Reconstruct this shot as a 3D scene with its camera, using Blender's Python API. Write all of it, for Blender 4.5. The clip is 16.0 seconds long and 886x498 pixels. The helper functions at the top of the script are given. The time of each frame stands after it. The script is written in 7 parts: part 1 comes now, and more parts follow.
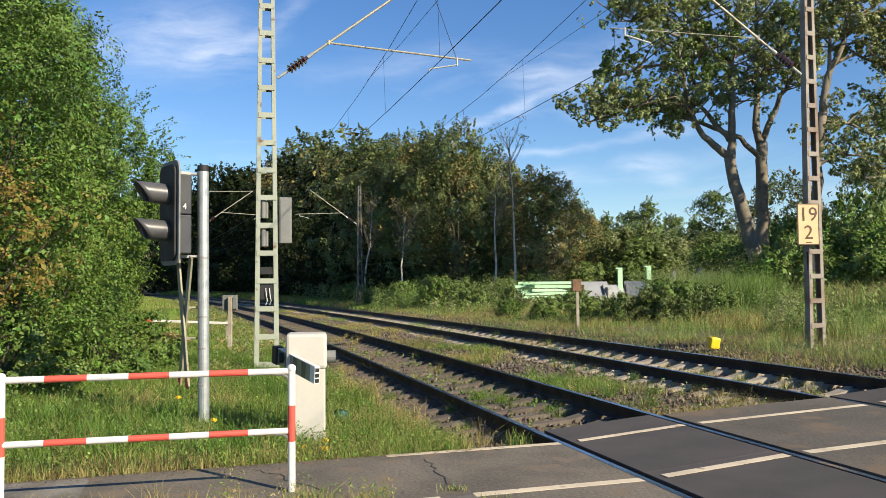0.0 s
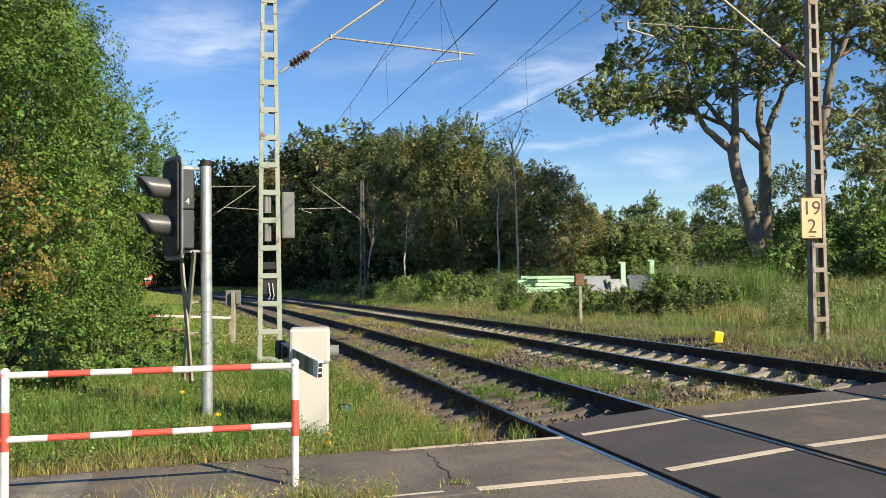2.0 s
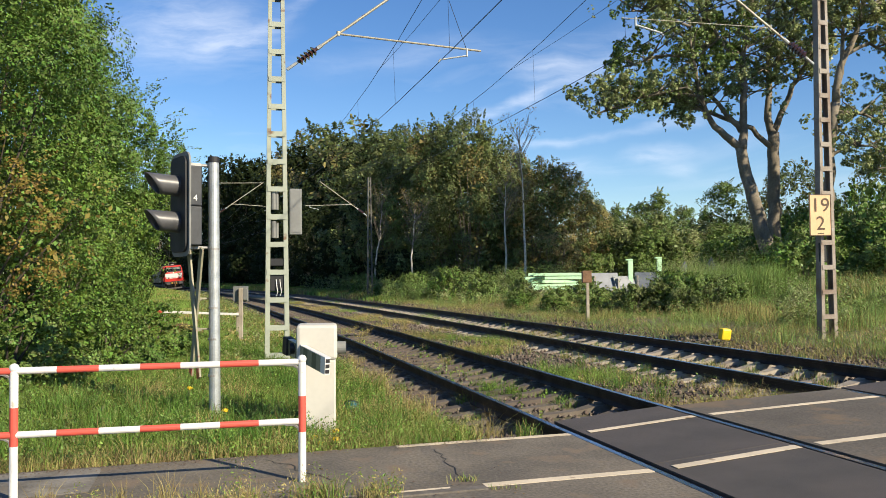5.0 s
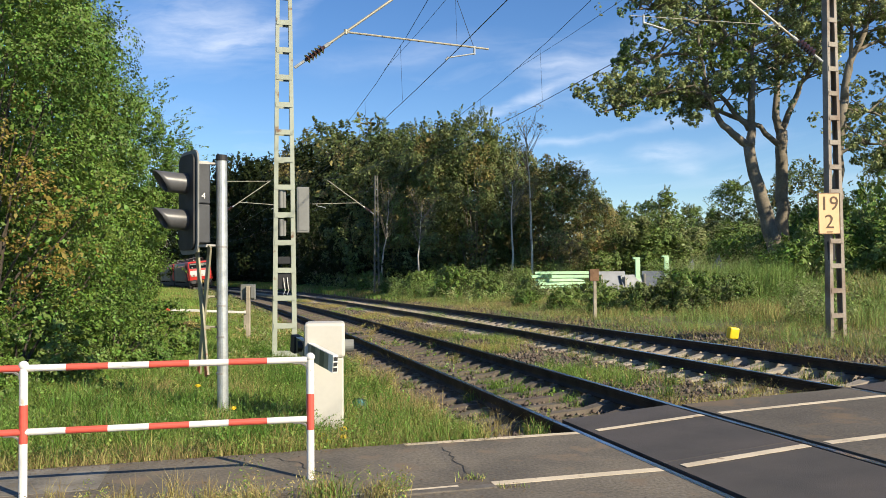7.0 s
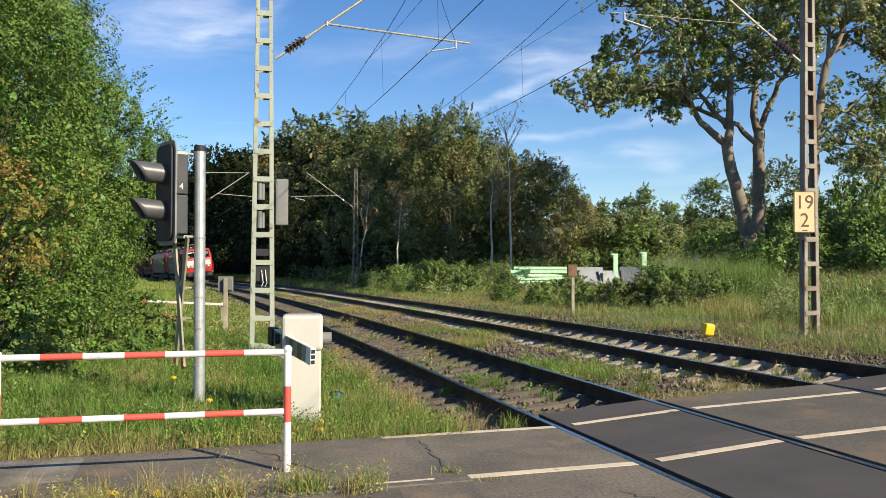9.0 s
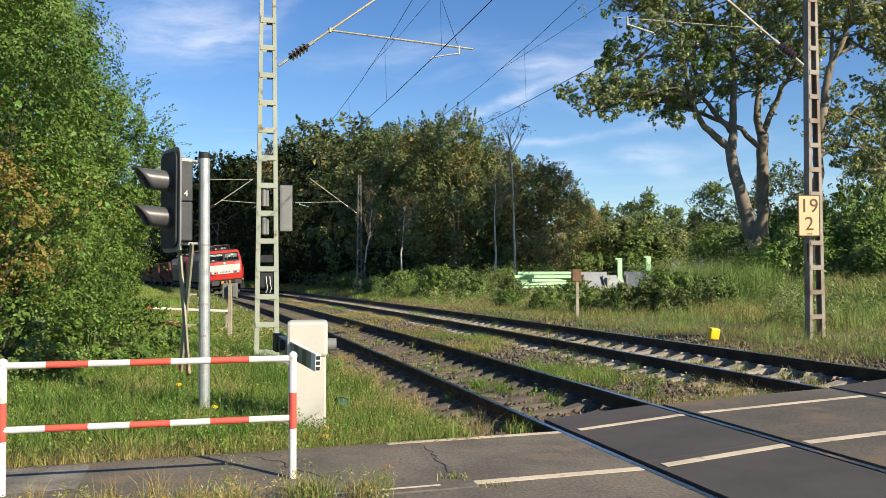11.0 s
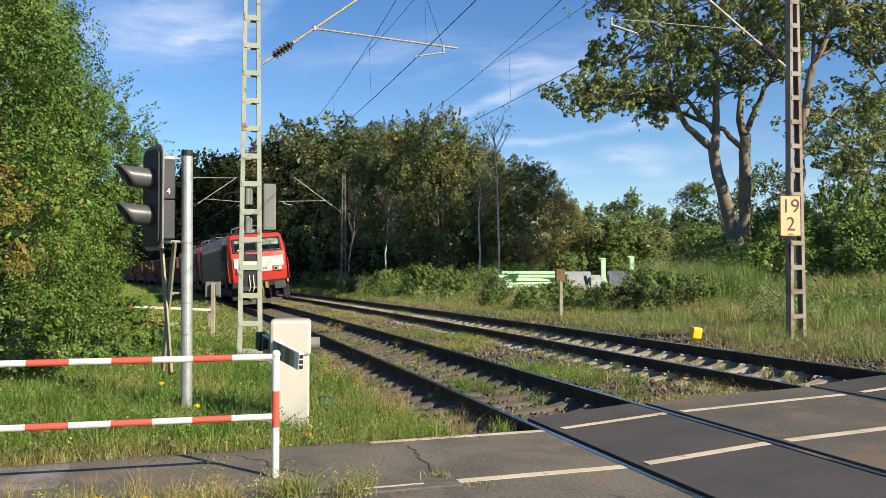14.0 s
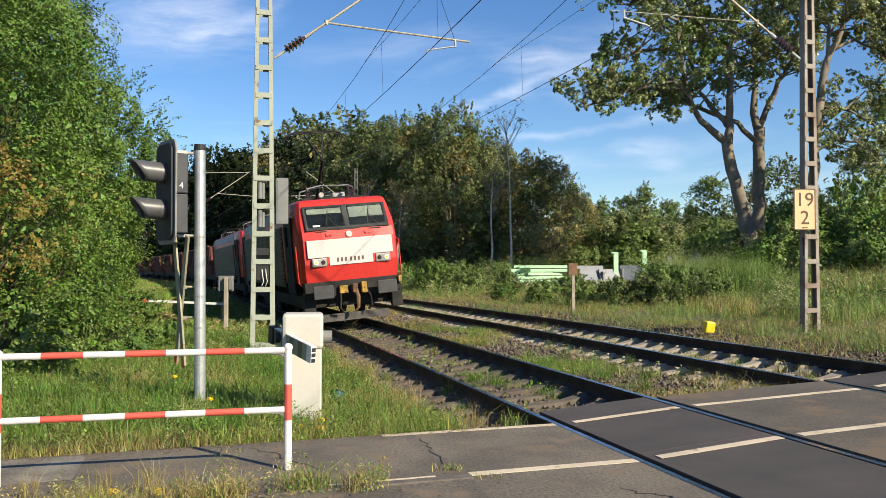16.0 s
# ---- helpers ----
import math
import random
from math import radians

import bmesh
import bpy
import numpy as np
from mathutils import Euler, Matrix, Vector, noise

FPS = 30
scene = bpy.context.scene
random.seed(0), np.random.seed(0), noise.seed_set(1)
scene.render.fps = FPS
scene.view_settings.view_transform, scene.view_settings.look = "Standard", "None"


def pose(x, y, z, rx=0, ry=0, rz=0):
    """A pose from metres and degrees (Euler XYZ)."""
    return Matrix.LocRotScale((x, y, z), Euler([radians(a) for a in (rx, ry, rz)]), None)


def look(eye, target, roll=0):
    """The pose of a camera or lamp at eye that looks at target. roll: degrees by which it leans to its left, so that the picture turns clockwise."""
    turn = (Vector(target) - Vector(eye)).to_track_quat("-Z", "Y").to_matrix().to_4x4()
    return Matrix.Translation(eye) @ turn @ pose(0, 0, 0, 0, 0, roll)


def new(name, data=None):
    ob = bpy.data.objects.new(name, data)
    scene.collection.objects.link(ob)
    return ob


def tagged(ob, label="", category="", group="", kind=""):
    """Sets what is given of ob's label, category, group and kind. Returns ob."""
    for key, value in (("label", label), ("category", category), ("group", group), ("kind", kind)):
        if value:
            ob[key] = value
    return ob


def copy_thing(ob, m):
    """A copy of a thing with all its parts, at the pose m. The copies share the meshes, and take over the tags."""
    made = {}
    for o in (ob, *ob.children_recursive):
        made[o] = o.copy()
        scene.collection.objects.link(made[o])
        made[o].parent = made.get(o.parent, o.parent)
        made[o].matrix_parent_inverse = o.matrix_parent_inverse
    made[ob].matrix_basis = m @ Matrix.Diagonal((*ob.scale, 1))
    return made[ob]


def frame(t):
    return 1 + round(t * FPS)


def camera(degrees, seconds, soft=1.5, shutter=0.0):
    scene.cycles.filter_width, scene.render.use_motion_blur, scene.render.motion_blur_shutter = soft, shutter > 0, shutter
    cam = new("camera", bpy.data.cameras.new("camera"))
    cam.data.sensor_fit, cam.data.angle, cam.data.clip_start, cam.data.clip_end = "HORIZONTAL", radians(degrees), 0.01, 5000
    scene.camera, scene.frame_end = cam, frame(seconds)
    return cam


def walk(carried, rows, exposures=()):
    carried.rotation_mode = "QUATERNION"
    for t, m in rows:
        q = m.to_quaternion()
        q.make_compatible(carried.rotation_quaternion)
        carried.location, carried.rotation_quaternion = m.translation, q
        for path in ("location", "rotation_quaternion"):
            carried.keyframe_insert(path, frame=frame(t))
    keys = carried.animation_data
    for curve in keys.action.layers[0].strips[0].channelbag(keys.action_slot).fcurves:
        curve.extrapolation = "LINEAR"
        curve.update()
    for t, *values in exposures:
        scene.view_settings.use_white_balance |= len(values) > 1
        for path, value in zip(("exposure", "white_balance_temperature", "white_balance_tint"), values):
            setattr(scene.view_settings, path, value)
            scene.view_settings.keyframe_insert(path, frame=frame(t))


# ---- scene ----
cam = camera(55.2, 16.0, soft=0.75)
EYE = 1.65
ROWS = [
    (0.0, 0.000, 0.000, 0.000, 0.000, 2.443, 0.500),
    (0.5, -0.003, 0.001, 0.004, 0.069, 2.551, 0.352),
    (1.0, -0.006, 0.009, 0.003, 0.100, 2.429, 0.331),
    (1.5, -0.000, 0.006, -0.000, 0.167, 2.272, 0.498),
    (2.0, -0.000, 0.003, -0.001, 0.195, 2.076, 0.602),
    (2.5, 0.006, 0.006, -0.004, 0.364, 1.798, 0.708),
    (3.0, 0.003, -0.002, -0.002, 0.239, 1.920, 0.617),
    (3.5, -0.002, 0.006, -0.005, -0.219, 1.967, 0.463),
    (4.0, 0.001, 0.004, -0.002, -0.277, 2.187, 0.415),
    (4.5, -0.001, -0.000, 0.004, 0.204, 2.370, 0.454),
    (5.0, -0.000, 0.003, -0.004, 0.675, 1.871, 0.508),
    (7.5, -0.016, 0.012, -0.008, 1.250, 1.695, 0.321),
    (8.0, -0.015, 0.006, -0.012, 1.307, 1.554, 0.102),
    (8.5, -0.019, 0.013, -0.009, 0.375, 1.425, -0.210),
    (9.0, -0.013, 0.005, -0.011, -0.311, 1.371, -0.145),
    (11.5, -0.021, 0.007, -0.010, -0.024, 1.782, 0.185),
    (12.0, -0.017, 0.009, -0.014, -0.770, 1.398, -0.055),
    (12.5, -0.005, 0.006, -0.017, -1.967, 0.945, -0.284),
    (13.0, 0.003, 0.006, -0.020, -2.580, 0.997, -0.356),
    (13.5, -0.002, -0.001, -0.019, -2.047, 1.455, -0.095),
    (14.0, -0.016, 0.006, -0.017, -1.110, 1.699, 0.024),
    (14.5, -0.010, -0.001, -0.019, -0.612, 1.685, 0.061),
    (15.0, -0.017, 0.001, -0.019, -0.390, 1.597, -0.061),
    (15.5, -0.013, 0.008, -0.022, -0.283, 1.341, -0.025),
    (16.0, -0.011, 0.003, -0.024, -0.284, 1.319, 0.041),
]
walk(cam, [(t, pose(x, y, EYE + z, 90 + pitch, roll, yaw)) for t, x, y, z, yaw, pitch, roll in ROWS])

# ---- sky and sun ----
SUN_ELEV, SUN_AZ = 30.0, 130.0          # azimuth of the sun clockwise from +y
sun_dir = Vector((math.sin(radians(SUN_AZ)) * math.cos(radians(SUN_ELEV)), math.cos(radians(SUN_AZ)) * math.cos(radians(SUN_ELEV)), math.sin(radians(SUN_ELEV))))
world = bpy.data.worlds.new("sky")
scene.world = world
world.use_nodes = True


WISPS = ((-0.325, 0.3, 0.1207, 0.0468, 4, 0.36), (-0.25, 0.282, 0.06325, 0.0234, 10, 0.288), (-0.19, 0.325, 0.0575, 0.0143, 38, 0.252), (0.08, 0.209, 0.09775, 0.00975, 20, 0.396),
         (0.118, 0.243, 0.0575, 0.0234, -8, 0.3024), (0.245, 0.141, 0.0575, 0.013, 8, 0.36), (0.15, 0.128, 0.0414, 0.0143, -6, 0.324), (0.13, 0.16, 0.092, 0.0065, 2, 0.288),
         (0.26, 0.177, 0.0575, 0.0091, 14, 0.252), (0.19, 0.27, 0.08625, 0.0286, 12, 0.2304), (0.27, 0.122, 0.0322, 0.0117, 0, 0.2304), (-0.05, 0.263, 0.1495, 0.0208, 6, 0.144))


def sky_nodes():
    nt = world.node_tree
    nt.nodes.clear()
    N, L = nt.nodes.new, nt.links.new
    sky = N("ShaderNodeTexSky")
    sky.sky_type, sky.sun_disc = "NISHITA", False
    sky.sun_elevation, sky.sun_rotation = radians(SUN_ELEV), radians(SUN_AZ)
    sky.air_density, sky.dust_density, sky.ozone_density = 1.0, 0.0, 3.5
    tc = N("ShaderNodeTexCoord")
    # thin cirrus: stretched noise over the sky
    mp = N("ShaderNodeMapping")
    mp.inputs["Rotation"].default_value = (0.0, radians(-9), radians(14))
    mp.inputs["Scale"].default_value = (3.2, 3.2, 15.0)
    L(tc.outputs["Generated"], mp.inputs["Vector"])
    n1 = N("ShaderNodeTexNoise")
    n1.inputs["Scale"].default_value, n1.inputs["Detail"].default_value, n1.inputs["Roughness"].default_value, n1.inputs["Distortion"].default_value = 1.3, 7.0, 0.55, 0.7
    L(mp.outputs["Vector"], n1.inputs["Vector"])
    ramp = N("ShaderNodeMapRange")
    ramp.inputs["From Min"].default_value, ramp.inputs["From Max"].default_value = 0.53, 0.86
    ramp.inputs["To Min"].default_value, ramp.inputs["To Max"].default_value = 0.0, 0.22
    L(n1.outputs["Fac"], ramp.inputs["Value"])
    # single wisps by their place in the sky: across, up, half length, half width, turn in degrees, strength
    sep = N("ShaderNodeSeparateXYZ")
    L(tc.outputs["Generated"], sep.inputs["Vector"])
    across, up, flat = N("ShaderNodeMath"), N("ShaderNodeMath"), N("ShaderNodeCombineXYZ")
    across.operation = up.operation = "DIVIDE"
    L(sep.outputs["X"], across.inputs[0])
    L(sep.outputs["Y"], across.inputs[1])
    L(sep.outputs["Z"], up.inputs[0])
    L(sep.outputs["Y"], up.inputs[1])
    L(across.outputs["Value"], flat.inputs["X"])
    L(up.outputs["Value"], flat.inputs["Y"])
    bend = N("ShaderNodeTexNoise")
    bend.inputs["Scale"].default_value, bend.inputs["Detail"].default_value = 14.0, 4.0
    L(flat.outputs["Vector"], bend.inputs["Vector"])
    shift = N("ShaderNodeVectorMath")
    shift.operation = "MULTIPLY_ADD"
    L(bend.outputs["Color"], shift.inputs[0])
    shift.inputs[1].default_value = (0.06, 0.03, 0.0)
    L(flat.outputs["Vector"], shift.inputs[2])
    comb = N("ShaderNodeMapping")
    comb.inputs["Rotation"].default_value = (0, 0, radians(-12))
    comb.inputs["Scale"].default_value = (9.0, 42.0, 1.0)
    L(shift.outputs["Vector"], comb.inputs["Vector"])
    fibre = N("ShaderNodeTexNoise")
    fibre.inputs["Scale"].default_value, fibre.inputs["Detail"].default_value, fibre.inputs["Roughness"].default_value = 1.0, 6.0, 0.6
    L(comb.outputs["Vector"], fibre.inputs["Vector"])
    thick = N("ShaderNodeMapRange")
    thick.inputs["From Min"].default_value, thick.inputs["From Max"].default_value = 0.33, 0.66
    thick.inputs["To Min"].default_value, thick.inputs["To Max"].default_value = 0.15, 1.2
    L(fibre.outputs["Fac"], thick.inputs["Value"])
    total = ramp.outputs["Result"]
    for u, v, a, b, turn, strength in WISPS:
        mp2 = N("ShaderNodeMapping")
        mp2.vector_type = "TEXTURE"
        mp2.inputs["Location"].default_value = (u + 0.03, v + 0.015, 0)
        mp2.inputs["Rotation"].default_value = (0, 0, radians(turn))
        mp2.inputs["Scale"].default_value = (a, b, 1)
        L(shift.outputs["Vector"], mp2.inputs["Vector"])
        far = N("ShaderNodeVectorMath")
        far.operation = "LENGTH"
        L(mp2.outputs["Vector"], far.inputs[0])
        fall = N("ShaderNodeMapRange")
        fall.interpolation_type = "SMOOTHSTEP"
        fall.inputs["From Min"].default_value, fall.inputs["From Max"].default_value = 0.0, 1.35
        fall.inputs["To Min"].default_value, fall.inputs["To Max"].default_value = strength, 0.0
        L(far.outputs["Value"], fall.inputs["Value"])
        add = N("ShaderNodeMath")
        add.operation = "MULTIPLY_ADD"
        L(fall.outputs["Result"], add.inputs[0])
        L(thick.outputs["Result"], add.inputs[1])
        L(total, add.inputs[2])
        total = add.outputs["Value"]
    mix = N("ShaderNodeMix")
    mix.data_type = "RGBA"
    mix.clamp_factor = True
    L(total, mix.inputs["Factor"])
    sat = N("ShaderNodeHueSaturation")
    sat.inputs["Saturation"].default_value, sat.inputs["Hue"].default_value = 1.2, 0.508
    L(sky.outputs["Color"], sat.inputs["Color"])
    L(sat.outputs["Color"], mix.inputs["A"])
    mix.inputs["B"].default_value = (7.6, 8.0, 8.8, 1)
    bg = N("ShaderNodeBackground")
    bg.inputs["Strength"].default_value = 0.089
    L(mix.outputs["Result"], bg.inputs["Color"])
    out = N("ShaderNodeOutputWorld")
    L(bg.outputs["Background"], out.inputs["Surface"])


sky_nodes()
sun = new("sun", bpy.data.lights.new("sun", "SUN"))
sun.data.energy, sun.data.angle, sun.data.color = 5.0, radians(0.55), (1.0, 0.87, 0.66)
sun.matrix_world = look(sun_dir * 100, (0, 0, 0))
scene.view_settings.exposure = 0.70


# ---- materials ----
def material(name, color, rough=0.8, metal=0.0, var=0.15, scale=4.0, fine=40.0, bump=0.15, color2=None, rust=None, rust_amount=0.0, spec=0.5, island=0.0, trans=0.0, objrand=0.0, coat=0.0):
    """Procedural surface: a base colour broken up by coarse stains and fine grain, with fine relief."""
    m = bpy.data.materials.new(name)
    m.use_nodes = True
    nt = m.node_tree
    N, L = nt.nodes.new, nt.links.new
    b = nt.nodes["Principled BSDF"]
    tc = N("ShaderNodeTexCoord")
    big, small = N("ShaderNodeTexNoise"), N("ShaderNodeTexNoise")
    big.inputs["Scale"].default_value, big.inputs["Detail"].default_value = scale, 5
    small.inputs["Scale"].default_value, small.inputs["Detail"].default_value = fine, 3
    for n in (big, small):
        L(tc.outputs["Object"], n.inputs["Vector"])
    c2 = color2 or tuple(c * (1 - 2.2 * var) for c in color)
    mix = N("ShaderNodeMix")
    mix.data_type = "RGBA"
    mix.inputs["A"].default_value, mix.inputs["B"].default_value = (*color, 1), (*c2, 1)
    rng = N("ShaderNodeMapRange")
    rng.inputs["From Min"].default_value, rng.inputs["From Max"].default_value = 0.35, 0.68
    L(big.outputs["Fac"], rng.inputs["Value"])
    L(rng.outputs["Result"], mix.inputs["Factor"])
    col = mix.outputs["Result"]
    hsv = N("ShaderNodeHueSaturation")
    val = N("ShaderNodeMapRange")
    val.inputs["To Min"].default_value, val.inputs["To Max"].default_value = 1 - 1.6 * var, 1 + 1.6 * var
    L(small.outputs["Fac"], val.inputs["Value"])
    L(val.outputs["Result"], hsv.inputs["Value"])
    L(col, hsv.inputs["Color"])
    col = hsv.outputs["Color"]
    if island or objrand:
        h2 = N("ShaderNodeHueSaturation")
        if island:
            src = N("ShaderNodeNewGeometry").outputs["Random Per Island"]
        else:
            src = N("ShaderNodeObjectInfo").outputs["Random"]
        amount = island or objrand
        v2, hh = N("ShaderNodeMapRange"), N("ShaderNodeMapRange")
        v2.inputs["To Min"].default_value, v2.inputs["To Max"].default_value = 1 - amount, 1 + amount
        hh.inputs["To Min"].default_value, hh.inputs["To Max"].default_value = 0.5 - 0.05 * amount, 0.5 + 0.05 * amount
        L(src, v2.inputs["Value"])
        L(src, hh.inputs["Value"])
        L(v2.outputs["Result"], h2.inputs["Value"])
        L(hh.outputs["Result"], h2.inputs["Hue"])
        L(col, h2.inputs["Color"])
        col = h2.outputs["Color"]
    if rust:
        rn = N("ShaderNodeTexNoise")
        rn.inputs["Scale"].default_value, rn.inputs["Detail"].default_value = scale * 2.3, 8
        L(tc.outputs["Object"], rn.inputs["Vector"])
        rr = N("ShaderNodeMapRange")
        rr.inputs["From Min"].default_value, rr.inputs["From Max"].default_value = 0.66 - 0.3 * rust_amount, 0.72 - 0.2 * rust_amount
        L(rn.outputs["Fac"], rr.inputs["Value"])
        m3 = N("ShaderNodeMix")
        m3.data_type = "RGBA"
        L(rr.outputs["Result"], m3.inputs["Factor"])
        L(col, m3.inputs["A"])
        m3.inputs["B"].default_value = (*rust, 1)
        col = m3.outputs["Result"]
    L(col, b.inputs["Base Color"])
    b.inputs["Metallic"].default_value = metal
    b.inputs["Specular IOR Level"].default_value = spec
    b.inputs["Coat Weight"].default_value = coat
    rv = N("ShaderNodeMapRange")
    rv.inputs["To Min"].default_value, rv.inputs["To Max"].default_value = max(rough - 0.12, 0.03), min(rough + 0.12, 1)
    L(big.outputs["Fac"], rv.inputs["Value"])
    L(rv.outputs["Result"], b.inputs["Roughness"])
    if bump:
        bp = N("ShaderNodeBump")
        bp.inputs["Strength"].default_value, bp.inputs["Distance"].default_value = bump, 0.01
        L(small.outputs["Fac"], bp.inputs["Height"])
        L(bp.outputs["Normal"], b.inputs["Normal"])
    if trans:
        tr = N("ShaderNodeBsdfTranslucent")
        L(col, tr.inputs["Color"])
        ms = N("ShaderNodeMixShader")
        ms.inputs["Fac"].default_value = trans
        L(b.outputs["BSDF"], ms.inputs[1])
        L(tr.outputs["BSDF"], ms.inputs[2])
        L(ms.outputs["Shader"], nt.nodes["Material Output"].inputs["Surface"])
    return m


